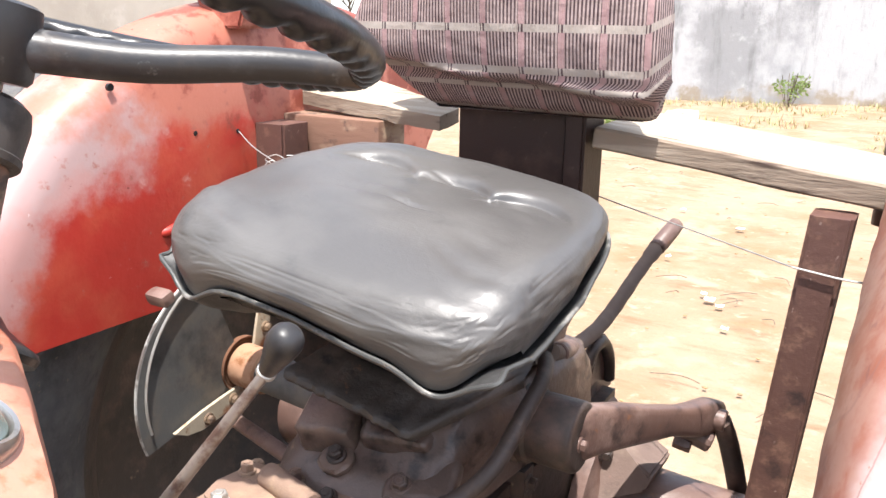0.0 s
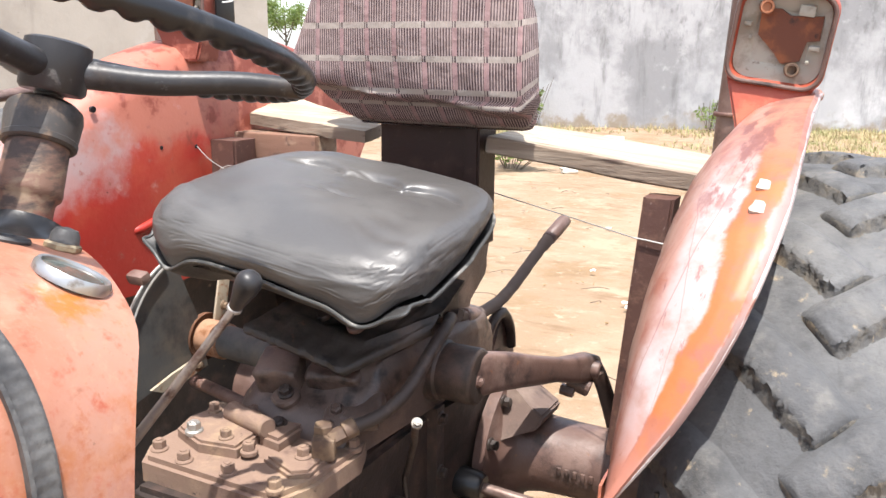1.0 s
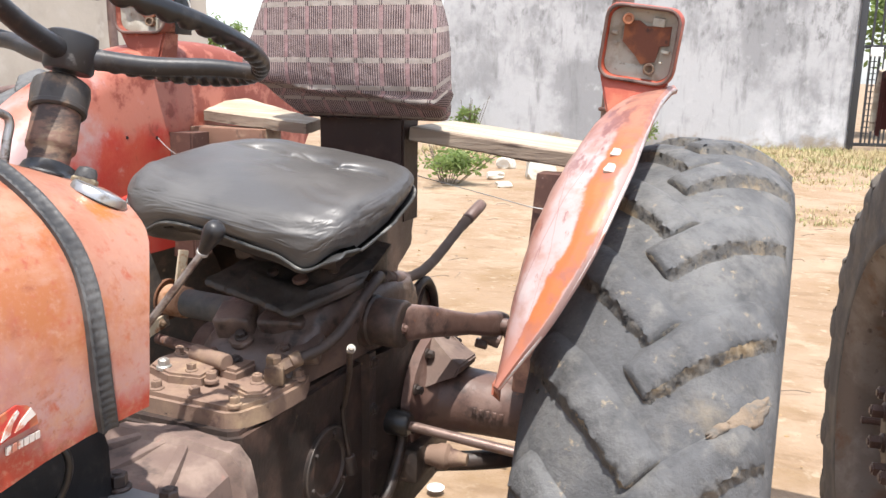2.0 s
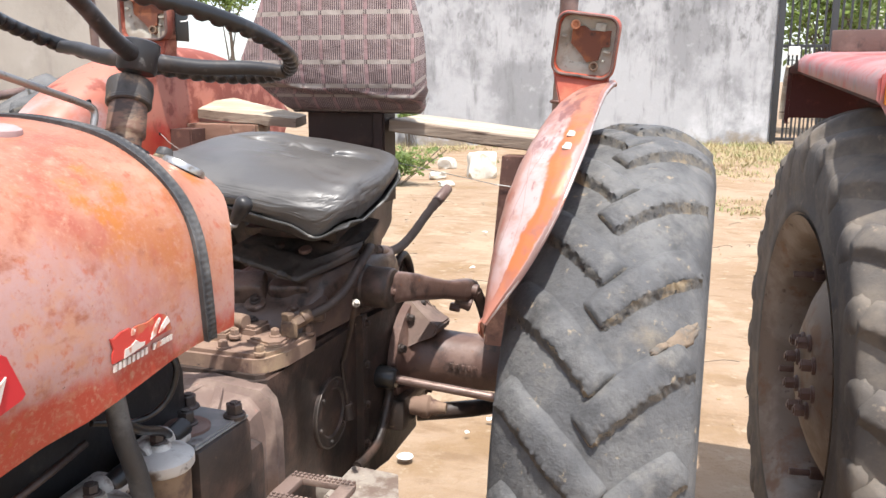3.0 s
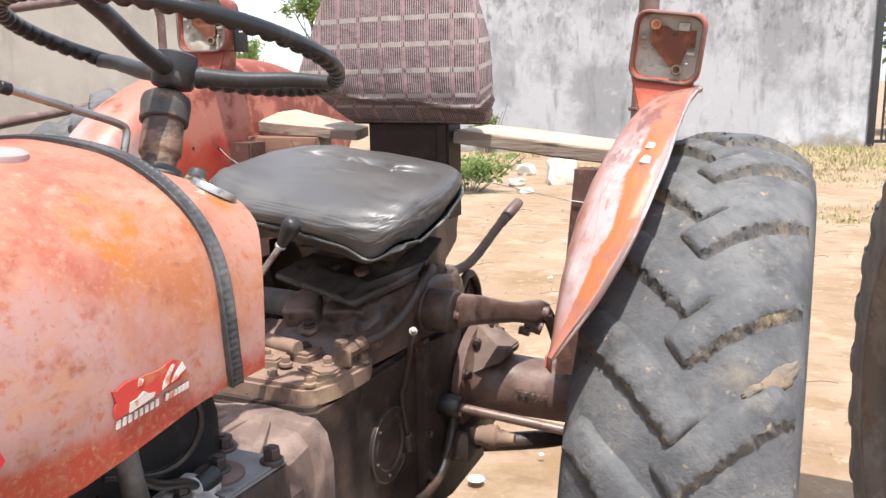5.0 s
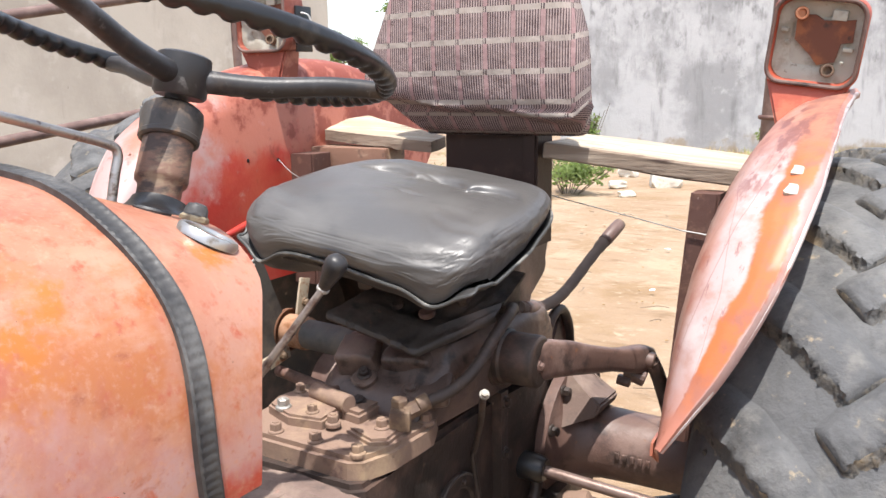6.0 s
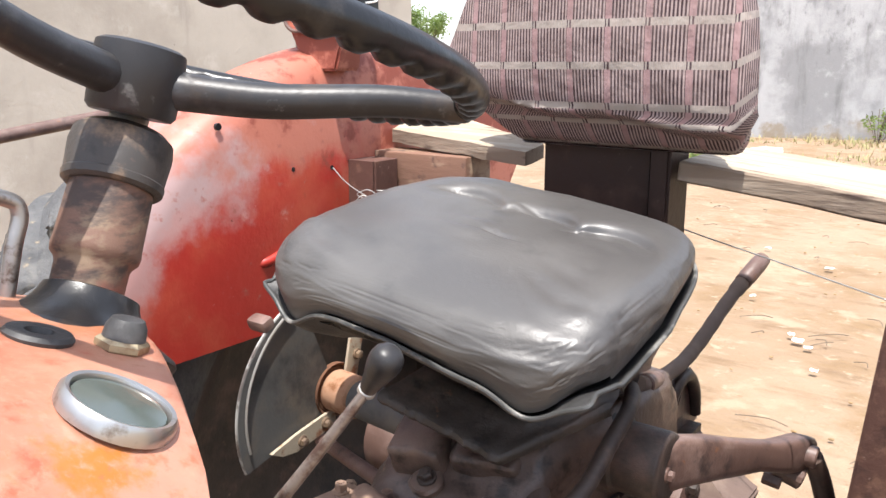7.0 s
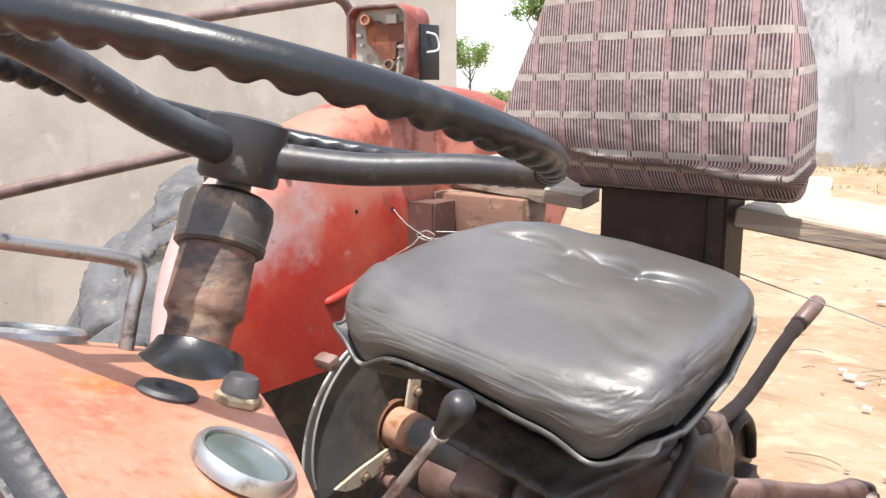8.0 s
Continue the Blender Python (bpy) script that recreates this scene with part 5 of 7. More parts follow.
for s in (-1, 1):
    bm = bmesh.new()
    shape = ((0.085, 0.875), (0.085, 0.745), (0.128, 0.770), (0.172, 0.788), (0.178, 0.808), (0.150, 0.822), (0.120, 0.838), (0.100, 0.858))
    near = [bm.verts.new((s * x, 0.955 + 0.55 * (z - 0.745), z)) for x, z in shape]
    far = [bm.verts.new((s * x, 1.085, z - 0.004)) for x, z in shape]
    bm.faces.new(near), bm.faces.new(far[::-1])
    for i in range(len(shape)):
        j = (i + 1) % len(shape)
        bm.faces.new((near[i], far[i], far[j], near[j]))
    bmesh.ops.bevel(bm, geom=bm.edges[:], offset=0.004, segments=2, affect="EDGES")
    part("gusset", bm, dusty_brown, axle, "pale dusty cast gusset on the axle tube", 30)
small_nut = bolt_mesh(0.009, 0.014, greasy)
for k in range(10):
    t = 2 * math.pi * k / 10 + 0.2
    piece("bolt", small_nut, (0.106, 1.05 + 0.125 * math.cos(t), 0.715 + 0.125 * math.sin(t)), rot_to((1, 0, 0)), axle)
bm = bmesh.new()
cyl(bm, (0.06, 0.888, 0.716), (0.345, 0.90, 0.694), 0.0098, seg=16)
cyl(bm, (0.30, 0.898, 0.697), (0.40, 0.902, 0.690), 0.0085, seg=16)
shaft = part("brake_shaft", bm, mat("worn_shaft", (0.24, 0.17, 0.145), 0.4, 0.5, layers=[((0.12, 0.07, 0.055), 40, 0.45, 0.66, 8, (0.4, 1, 1))], bump=[(160, 0.4)]), tractor, "worn brown steel cross shaft")
bm = bmesh.new()
lathe(bm, (0.055, 0.888, 0.717), (0.998, 0.04, -0.07), [(0, 0.034), (0.012, 0.034), (0.016, 0.026), (0.055, 0.024), (0.062, 0.019), (0.062, 0.009)], 24)
part("socket", bm, grip_black, shaft, "black rubber socket of the shaft")

# seat
SEAT = Matrix.Translation((-0.035, 0.705, 1.146)) @ Matrix.Rotation(radians(6.5), 4, "Y") @ Matrix.Rotation(radians(6.6), 4, "X")


def seat_outline(t, half_x, half_y):
    """The seat's plan: broad rounded front, narrower back."""
    c, s = math.cos(t), math.sin(t)
    p = 0.36
    x = math.copysign(abs(c) ** p, c) * half_x
    y = math.copysign(abs(s) ** p, s) * half_y
    x *= (1.0 - 0.09 * max(0, y / 0.172)) * (0.945 if x > 0 else 1.0)
    y -= 0.012 * (x / 0.2) ** 2 * (1 if y > 0 else -0.5)
    return x, y


def pan_height(x, y):
    """How the pan's edge waves: low at both front corners, rising to the back."""
    if y < -0.10:
        low = -0.020 * math.exp(-((x + 0.148) / 0.032) ** 2) - 0.019 * math.exp(-((x - 0.150) / 0.030) ** 2)
        return 0.002 + low + 0.027 * math.exp(-((x + 0.220) / 0.017) ** 2) + 0.010 * math.exp(-((x + 0.03) / 0.085) ** 4) + 0.010 * math.exp(-((x - 0.190) / 0.014) ** 2)
    return 0.002 + 0.14 * (y + 0.10)


def flange(t):
    """The pan's rim in plan: it flares out into an ear at each front corner."""
    x, y = seat_outline(t, 0.217, 0.179)
    ear = 0.75 * math.exp(-((t - radians(226)) / 0.10) ** 2)
    tab = math.exp(-((t - radians(320)) / 0.14) ** 2)
    return x - 0.024 * ear + 0.014 * tab, y + 0.002 * ear - 0.006 * tab, 0.004 * ear


def seat_top(x, y):
    """The pad's sat-in top, with three crescent dents before its back edge."""
    front = max(0.0, (-y - 0.04) / 0.13)
    z = 0.0745 - 0.024 * front ** 2 + noise.noise((x * 14, y * 14, 1)) * 0.003
    for cx in (-0.092, 0.014, 0.110):
        q = y - 0.098 + 9 * (x - cx) ** 2 + 0.08 * x
        z -= 0.0125 * (math.exp(q / 0.028) if q < 0 else math.exp(-q / 0.0055)) * math.exp(-((x - cx) / 0.050) ** 4)
    z -= 0.0035 * math.exp(-((y + 0.005 + 0.1 * x) / 0.0035) ** 2 - ((x - 0.005) / 0.022) ** 2)
    z += 0.0016 * math.sin(y * 170 + 6 * noise.noise((x * 9, y * 5, 4))) * max(0, noise.noise((x * 12, y * 12, 9)) + 0.1)
    return z


CREASES = []
crease_rng = random.Random(41)
for k in range(120):
    at = crease_rng.choice((crease_rng.uniform(3.3, 5.7), crease_rng.uniform(4.4, 5.6), crease_rng.uniform(5.2, 6.5)))
    CREASES.append((at, crease_rng.uniform(0.03, 0.15), crease_rng.uniform(0.06, 0.97), crease_rng.uniform(0.0003, 0.0008), crease_rng.uniform(-1.1, 1.1), crease_rng.random() * 9))


def creased(t, f):
    """Sharp little folds of the worn cover along the pad's front and near sides; f runs from the foot to the top's edge."""
    deep = 0.0
    for at, reach, height, depth, lean, seed in CREASES:
        e = (t - at) / reach if abs(t - at) < math.pi else ((t + 2 * math.pi - at) / reach)
        if abs(e) < 1:
            d = (f - height - lean * (t - at) * 0.4 - 0.035 * noise.noise((t * 9, seed, 1))) / 0.014
            if abs(d) < 3:
                deep += depth * (1 - e * e) * ((1 - d / 3) if d > 0 else -0.7 * (1 + d / 3) if d < -0.35 else 0.0)
    if f < 0.5 and t > 5.5:
        deep += 0.0030 * (1 - f / 0.5) * max(0.0, noise.noise((t * 24, f * 1.5, 3)) - 0.05)
    return deep


def seat_cushion():
    bm = bmesh.new()
    n = 288
    rings = []
    sides = 66
    for r in range(sides + 64):
        ring = []
        for i in range(n):
            t = 2 * math.pi * i / n
            bx, by = seat_outline(t, 0.213, 0.1800)
            if r <= sides:
                f = max(0.0, (r - 21) / (sides - 21)) * math.pi / 2
                part_up = min(1.0, r / 21)
                k = (1 - 0.19 * (1 - math.cos(f) ** 0.9)) * (1 - 0.030 * (1 - part_up) ** 1.4)
                x, y = bx * k, by * k
                low, high = pan_height(bx, by) + 0.002, seat_top(x, y)
                z = low + (high - low) * (0.42 * part_up + 0.58 * math.sin(f))
                fold = noise.noise((bx * 24, by * 24, r * 0.13)) * 0.0009 - creased(t, r / sides)
                fold *= math.sin(math.pi * min(1, r / sides * 1.05))
                d = math.hypot(x, y)
                x, y = x * (1 + fold / d * 1.2), y * (1 + fold / d * 1.2)
                z += fold * 0.6
            else:
                k = 0.81 * (1 - (r - sides) / 64.5)
                x, y = bx * k, by * k
                z = seat_top(x, y)
            ring.append(SEAT @ Vector((x, y, z)))
        rings.append(ring)
    ring_mesh(bm, rings)
    return bm


bm = bmesh.new()
n = 144
rings = []
skin = ((0.12, 0.10, 0.2, -0.034), (0.165, 0.140, 0.5, -0.028), (0.198, 0.165, 0.85, -0.013), (0.210, 0.174, 1.0, -0.004), (0.217, 0.179, 1.0, 0.0))
for hx, hy, depth, dz in skin + tuple((a, b, c, d + 0.003) for a, b, c, d in skin[::-1]):
    ring = []
    for i in range(n):
        t = 2 * math.pi * i / n
        x, y = seat_outline(t, hx, hy)
        ox, oy = seat_outline(t, 0.217, 0.179)
        rise = pan_height(ox, oy) * depth
        if hx == 0.217:
            x, y, up = flange(t)
            rise += up
        ring.append(SEAT @ Vector((x, y, rise + dz - 0.002)))
    rings.append(ring)
ring_mesh(bm, rings)
seat = part("seat", bm, strap_rubber, tractor, "pressed steel pan seat under a black vinyl pad", 50)
pad = part("seat_pad", seat_cushion(), vinyl, seat, "creased glossy black vinyl pad", 70)
bm = bmesh.new()
edge = []
for i in range(n):
    t = 2 * math.pi * i / n
    x, y, up = flange(t)
    edge.append(SEAT @ Vector((x, y, pan_height(*seat_outline(t, 0.217, 0.179)) + up)))
tube(bm, edge, 0.0026, 8, loop=True, straight=True)
part("pan_lip", bm, mat("rubbed_edge", (0.060, 0.060, 0.058), 0.45, 0.2, layers=[((0.24, 0.23, 0.21), 14, 0.52, 0.62, 8), ((0.25, 0.16, 0.09), 60, 0.62, 0.74, 6)]), seat, "rolled steel lip, its paint rubbed bright")
bm = bmesh.new()
box(bm, (-0.02, 0.76, 1.085), (0.20, 0.16, 0.018), Matrix.Rotation(radians(14), 3, "X"), 0.004)
box(bm, (0.02, 0.86, 1.06), (0.10, 0.06, 0.12), None, 0.008)
part("seat_bracket", bm, greasy, tractor, "oily bracket under the seat")

# gear lever
bm = bmesh.new()
tube(bm, [(-0.112, 0.298, 0.900), (-0.055, 0.361, 1.002), (-0.020, 0.399, 1.0645), (0.0130, 0.436, 1.126)], 0.0051, 12, 6, r_of=lambda f: 0.0066 - 0.0016 * f)
lever = part("gear_lever", bm, mat("lever_steel", (0.25, 0.21, 0.185), 0.36, 0.6, layers=[((0.12, 0.075, 0.060), 40, 0.46, 0.62, 8)], bump=[(180, 0.3)]), tractor, "bare brownish gear lever with a black knob")
bm = bmesh.new()
LA = Vector((0.028, -0.004, 0.038)).normalized()
lathe(bm, (0.0135, 0.44, 1.129), LA, [(0, 0.0072), (0.005, 0.0082), (0.018, 0.0108), (0.032, 0.0140), (0.040, 0.0148), (0.046, 0.0138), (0.0505, 0.0108), (0.0535, 0.006), (0.054, 0.001)], 32)
part("knob", bm, plastic, lever, "black pear-shaped knob")
bm = bmesh.new()
cyl(bm, Vector((0.0135, 0.44, 1.129)) - LA * 0.004, Vector((0.0135, 0.44, 1.129)) + LA * 0.002, 0.0086, seg=16)
part("collar", bm, galvanised, lever)

# hand lever behind the seat
bm = bmesh.new()
tube(bm, [(0.070, 0.88, 1.004), (0.068, 0.93, 0.986), (0.061, 0.99, 0.976), (0.059, 1.06, 0.973), (0.060, 1.115, 0.983), (0.062, 1.165, 1.0), (0.065, 1.22, 1.022), (0.074, 1.28, 1.051), (0.086, 1.337, 1.079)], 0.0105, 14, 8, r_of=lambda f: 0.0108 + 0.0003 * math.sin(f * 60) if f < 0.82 else 0.0125)
rear_hose = part("hydraulic_hose", bm, hose_rubber, tractor, "thick black hydraulic hose with an open crimped end")
bm = bmesh.new()
cyl(bm, (0.070, 0.90, 0.996), (0.063, 0.965, 0.979), 0.0135, seg=16)
part("ferrule", bm, brown_iron, rear_hose, "brown crimped ferrule")
bm = bmesh.new()
lathe(bm, (0.0735, 1.275, 1.0490), (0.0120, 0.060, 0.0290), [(0, 0.0125), (0.002, 0.0138), (0.012, 0.0134), (0.014, 0.0142), (0.052, 0.0140), (0.066, 0.0132), (0.068, 0.0105), (0.060, 0.0085), (0.060, 0.0005)], 20)
part("end_fitting", bm, brown_iron, rear_hose, "worn brown crimped end")

# hydraulic quadrant
bm = bmesh.new()
QC = Vector((-0.323, 0.722, 0.950))
rim = []
for i in range(26):
    a = radians(108 + 95 * i / 25)
    rim.append(QC + Vector((0, math.cos(a), math.sin(a))) * (0.163 - 0.010 * (1 - i / 25)))
pts = [QC + Vector((0, 0.0, 0.03))] + rim + [QC + Vector((0, 0.0, -0.03))]
A = [bm.verts.new(p) for p in pts]
B = [bm.verts.new(p + Vector((0.006, 0, 0))) for p in pts]
bm.faces.new(A[::-1])
bm.faces.new(B)
for i in range(len(A)):
    j = (i + 1) % len(A)
    bm.faces.new((A[i], A[j], B[j], B[i]))
quadrant = part("quadrant_plate", bm, grey_paint, tractor, "dark grey hydraulic lever quadrant, rust at its hub")
bm = bmesh.new()
tube(bm, [p + Vector((0.003, 0, 0)) for p in rim], 0.0020, 8, straight=True)
part("quadrant_edge", bm, mat("worn_rim", (0.34, 0.33, 0.31), 0.5, 0.3, layers=[((0.12, 0.10, 0.09), 30, 0.48, 0.62, 8)]), quadrant)
bm = bmesh.new()
cyl(bm, (-0.31, 0.733, 0.949), (-0.13, 0.715, 0.950), 0.026, seg=24)
part("quadrant_tube", bm, grey_paint, quadrant)

# ---- boards, cushion and frame behind the seat ----
post = thing("steel_frame", (0.0, 0.96, 0.62), "welded rusty square-tube frame behind the seat", "frame")


def hollow(name, p0, p1, sx, sy, parent, material, label=""):
    bm = bmesh.new()
    rings = []
    for p, k in ((p0, 1), (p1, 1)):
        p = Vector(p)
        rings.append([p + Vector((a * sx / 2, b * sy / 2, 0)) for a, b in ((-1, -1), (1, -1), (1, 1), (-1, 1))])
    ring_mesh(bm, rings)
    bmesh.ops.bevel(bm, geom=[e for e in bm.edges if abs(e.verts[0].co.z - e.verts[1].co.z) > 0.05], offset=0.004, segments=2, affect="EDGES")
    return part(name, bm, material, parent, label)


hollow("upright", (0.3245, 0.955, 0.80), (0.357, 0.955, 1.206), 0.044, 0.05, post, rust_post, "rust-brown square post")
hollow("upright", (-0.44, 0.955, 0.98), (-0.435, 0.955, 1.245), 0.06, 0.06, post, rust_post, "rust-brown square post")
hollow("stand", (-0.055, 1.02, 1.06), (-0.055, 1.02, 1.296), 0.165, 0.06, post, black_brown, "dark brown box post holding the cushion")
hollow("stand_edge", (0.043, 1.01, 1.09), (0.043, 1.01, 1.288), 0.028, 0.07, post, black_brown)


def plank(name, x0, x1, y0, y1, z0, z1, skew, material, label, sag=0.0):
    bm = bmesh.new()
    n = 16
    rings = []
    for i in range(n + 1):
        f = i / n
        x = x0 + (x1 - x0) * f
        dy = skew * f + 0.006 * math.sin(f * 5)
        j = [noise.noise((x * 9, k, 2)) * 0.004 for k in range(4)]
        rings.append([Vector((x + 0.01 * math.sin(k * 2.2) * (i in (0, n)), y + dy + j[k], z + sag * f + j[k] * 0.6)) for k, (y, z) in enumerate(((y0, z0), (y1, z0), (y1, z1), (y0, z1)))])
    ring_mesh(bm, rings)
    bmesh.ops.bevel(bm, geom=bm.edges[:], offset=0.003, segments=1, affect="EDGES")
    board = part(name, bm, material)
    board.data.materials.append(sawn_wood)
    for f in board.data.polygons:
        if f.normal.y < -0.5 or abs(f.normal.x) > 0.6:
            f.material_index = 1
    return tagged(board, label, "plank", "planks behind the seat")


plank("wooden_plank", 0.062, 0.418, 0.985, 1.22, 1.247, 1.275, -0.02, wood, "weathered grey-brown plank resting on a rusty steel post", -0.036)


def skewed_board(corners, thick, label):
    """A short plank sawn askew: front left, front right, back right and back left corners of its top."""
    fl, fr, br, bl = [Vector(c) for c in corners]
    bm = bmesh.new()
    rings = []
    n, m = 18, 8
    for i in range(n + 1):
        f = i / n
        front, back = fl.lerp(fr, f), bl.lerp(br, f)
        top = [front.lerp(back, k / m) + Vector((0, noise.noise((f * 7, k * 0.6, 4)) * 0.003, noise.noise((f * 9, k, 7)) * 0.0016)) for k in range(m + 1)]
        rings.append(top + [q - Vector((0, 0, thick + noise.noise((f * 11, q.y * 30, 2)) * 0.003)) for q in top[::-1]])
    ring_mesh(bm, rings)
    board = part("wooden_plank", bm, wood, None, "", 30)
    board.data.materials.append(sawn_wood)
    for f in board.data.polygons:
        if f.normal.y < -0.6 or abs(f.normal.x) > 0.6:
            f.material_index = 1
    return tagged(board, label, "plank", "planks behind the seat")


skewed_board(((-0.547, 1.049, 1.291), (-0.165, 0.985, 1.2705), (-0.172, 1.050, 1.2765), (-0.425, 1.140, 1.3125)), 0.021, "short weathered pale plank resting on the steel frame")


def tucked(d):
    """How far the cover is drawn in under the fold along the cushion's foot."""
    return 0.036 * min(1.0, max(0.0, d) / 0.010) + 0.35 * max(0.0, d - 0.010)


def cushion():
    bm = bmesh.new()
    uvl = bm.loops.layers.uv.new("UVMap")
    n, m = 60, 150
    z0, z1 = 1.287, 1.70
    mid = Vector((-0.035, 0.955, 0))
    rows, uvs = [], []
    for j in range(m + 1):
        g = j / m
        # profile runs from under the front edge, up the front, over the top and down the back
        s = g * 2 * math.pi
        row, uvrow = [], []
        for i in range(n + 1):
            f = i / n * 2 - 1
            q = 0.45
            cy, cz = math.cos(s - math.pi / 2 - 0.35), math.sin(s - math.pi / 2 - 0.35)
            yy = math.copysign(abs(cy) ** q, cy) * -0.07
            zz = math.copysign(abs(cz) ** q, cz)
            z = (z0 + z1) / 2 + zz * (z1 - z0) / 2
            half = 0.222 - 0.42 * max(0, z - 1.385) if f < 0 else 0.209 - 0.10 * max(0, z - 1.39) - 0.22 * max(0, z - 1.46)
            if f < 0:
                half -= 0.085 * max(0, (1.39 - z) / 0.10) ** 1.6
            else:
                half -= 0.028 * min(1.0, max(0, (1.325 - z) / 0.05)) ** 2 + 0.05 * max(0.0, yy / 0.07)
            edge = max(0, abs(f) - 0.90) / 0.10
            shrink = 1 - 0.50 * edge ** 4
            puff = 0.020 * (1 - f * f) * (1 - zz * zz)
            x = mid.x + f * half + noise.noise((f * 3, s * 2, 3)) * 0.003
            y = mid.y + (yy - math.copysign(puff, -yy) * 1.0) * shrink + 0.04 * (z - 1.3) + shrink * (tucked(1.337 - 0.020 * f + 0.004 * math.sin(f * 7) - z) + 0.003 * math.exp(-((z - 1.345 + 0.016 * f) / 0.005) ** 2) if yy < 0 else 0.0) + noise.noise((f * 6, s * 3, 8)) * 0.003
            zf = (z0 + z1) / 2 + zz * ((z1 - z0) / 2 - 0.03 * edge ** 2)
            row.append(Vector((x, y, zf)))
            uvrow.append([x + 2.0 + 0.012, 0.0])
        rows.append(row)
        uvs.append(uvrow)
    for j in range(m + 1):
        for way in (1, -1):
            u = 2.012 + rows[j][n // 2].x
            for i in range(n // 2, n if way > 0 else 0, way):
                u += way * (rows[j][i + way] - rows[j][i]).length
                uvs[j][i + way][0] = u
        uvs[j][n // 2][0] = 2.012 + rows[j][n // 2].x
    for j in range(1, m + 1):
        step = (rows[j][n // 2] - rows[j - 1][n // 2]).length
        for i in range(n + 1):
            uvs[j][i][1] = uvs[j - 1][i][1] + step
    V = [[bm.verts.new(p) for p in r] for r in rows[:-1]]
    for j in range(m):
        for i in range(n):
            a, b = j, (j + 1) % m
            fc = bm.faces.new((V[a][i], V[a][i + 1], V[b][i + 1], V[b][i]))
            for lp, (u, v) in zip(fc.loops, (uvs[j][i], uvs[j][i + 1], uvs[j + 1][i + 1], uvs[j + 1][i])):
                lp[uvl].uv = (u, v)
    for i in (0, n):
        fc = bm.faces.new([V[j][i] for j in range(m)])
        for lp in fc.loops:
            lp[uvl].uv = (lp.vert.co.y + 2, lp.vert.co.z + 2)
    return tagged(part("cushion", bm, plaid_cloth, None, "", 60), "maroon and pink plaid cloth cushion on the frame", "cushion")


cushion()
bm = bmesh.new()
box(bm, (-0.375, 1.025, 1.212), (0.20, 0.07, 0.085), None, 0.004)
part("cross_tube", bm, old_wood, post, "brown weathered block carrying the short plank")

# ---- decals on the hood's flank ----
def flank(y, z):
    """A place on the hood's near flank."""
    for k in range(4, 8):
        a, b = hood_point(k, y), hood_point(k + 1, y)
        if a.z >= z >= b.z:
            return a.lerp(b, (a.z - z) / (a.z - b.z)) + Vector((0.0022, 0, 0))
    return hood_point(8, y) + Vector((0.0022, 0, 0))


def on_flank(name, outline, material, lift, label="", parent=None):
    """A thin sticker with the given outline of (y, z), pressed on the flank."""
    bm = bmesh.new()
    up = [bm.verts.new(flank(y, z) + Vector((lift, 0, 0))) for y, z in outline]
    dn = [bm.verts.new(flank(y, z) + Vector((lift - 0.0018, 0, 0))) for y, z in outline]
    bm.faces.new(up)
    bm.faces.new(dn[::-1])
    for i in range(len(up)):
        j = (i + 1) % len(up)
        bm.faces.new((up[i], dn[i], dn[j], up[j]))
    return part(name, bm, material, parent or hood, label)


def on_badge(u, v):
    """A place on the torn badge: u along it, v up it, each 0 to 1."""
    return (-0.110 + 0.085 * u - 0.003 * v * u, 1.0905 + 0.0075 * u + v * (0.0365 - 0.008 * u))


badge = on_flank("badge", [on_badge(u, v) for u, v in ((0.0, 0.27), (0.0, 0.5), (0.03, 0.62), (0.0, 0.93), (0.06, 0.90), (0.18, 1.0), (0.33, 1.02), (0.35, 0.92), (0.42, 1.0), (0.62, 0.98), (0.72, 1.04), (0.84, 1.12), (0.94, 1.02), (1.0, 0.72), (1.0, 0.44), (0.70, 0.40), (0.45, 0.30))], decal_red, 0.0012, "torn red maker's badge, its mark worn")
for shape in (((0.17, 0.27), (0.19, 0.50), (0.28, 0.52), (0.38, 0.63), (0.44, 0.50), (0.52, 0.46), (0.50, 0.36)), ((0.32, 0.80), (0.33, 0.92), (0.37, 0.98), (0.40, 0.93), (0.37, 0.80)),
              ((0.62, 0.42), (0.68, 0.68), (0.78, 0.94), (0.83, 1.00), (0.84, 0.94), (0.76, 0.74), (0.71, 0.50)), ((0.76, 0.50), (0.84, 0.72), (0.96, 0.94), (0.99, 0.72), (0.90, 0.64), (0.84, 0.54))):
    on_flank("mark", [on_badge(u, v) for u, v in shape], decal_white, 0.0022, "", badge)
for u0, n in ((0.01, 8), (0.66, 6)):
    for k in range(n):
        u = u0 + k * (0.072 if n == 8 else 0.058)
        on_flank("bar", [on_badge(u, 0.03), on_badge(u + 0.012, 0.22), on_badge(u + 0.055, 0.22), on_badge(u + 0.043, 0.03)], decal_white, 0.0012, "", badge)
badge2 = on_flank("badge", [(-0.262, 1.090), (-0.262, 1.140), (-0.224, 1.146), (-0.220, 1.143), (-0.208, 1.108), (-0.211, 1.104)], sticker_red, 0.0012, "red sticker with a white arrow")
on_flank("mark", [(-0.258, 1.112), (-0.245, 1.116), (-0.224, 1.128), (-0.234, 1.108), (-0.242, 1.109), (-0.254, 1.099)], decal_white, 0.0022, "white arrow shape", badge2)

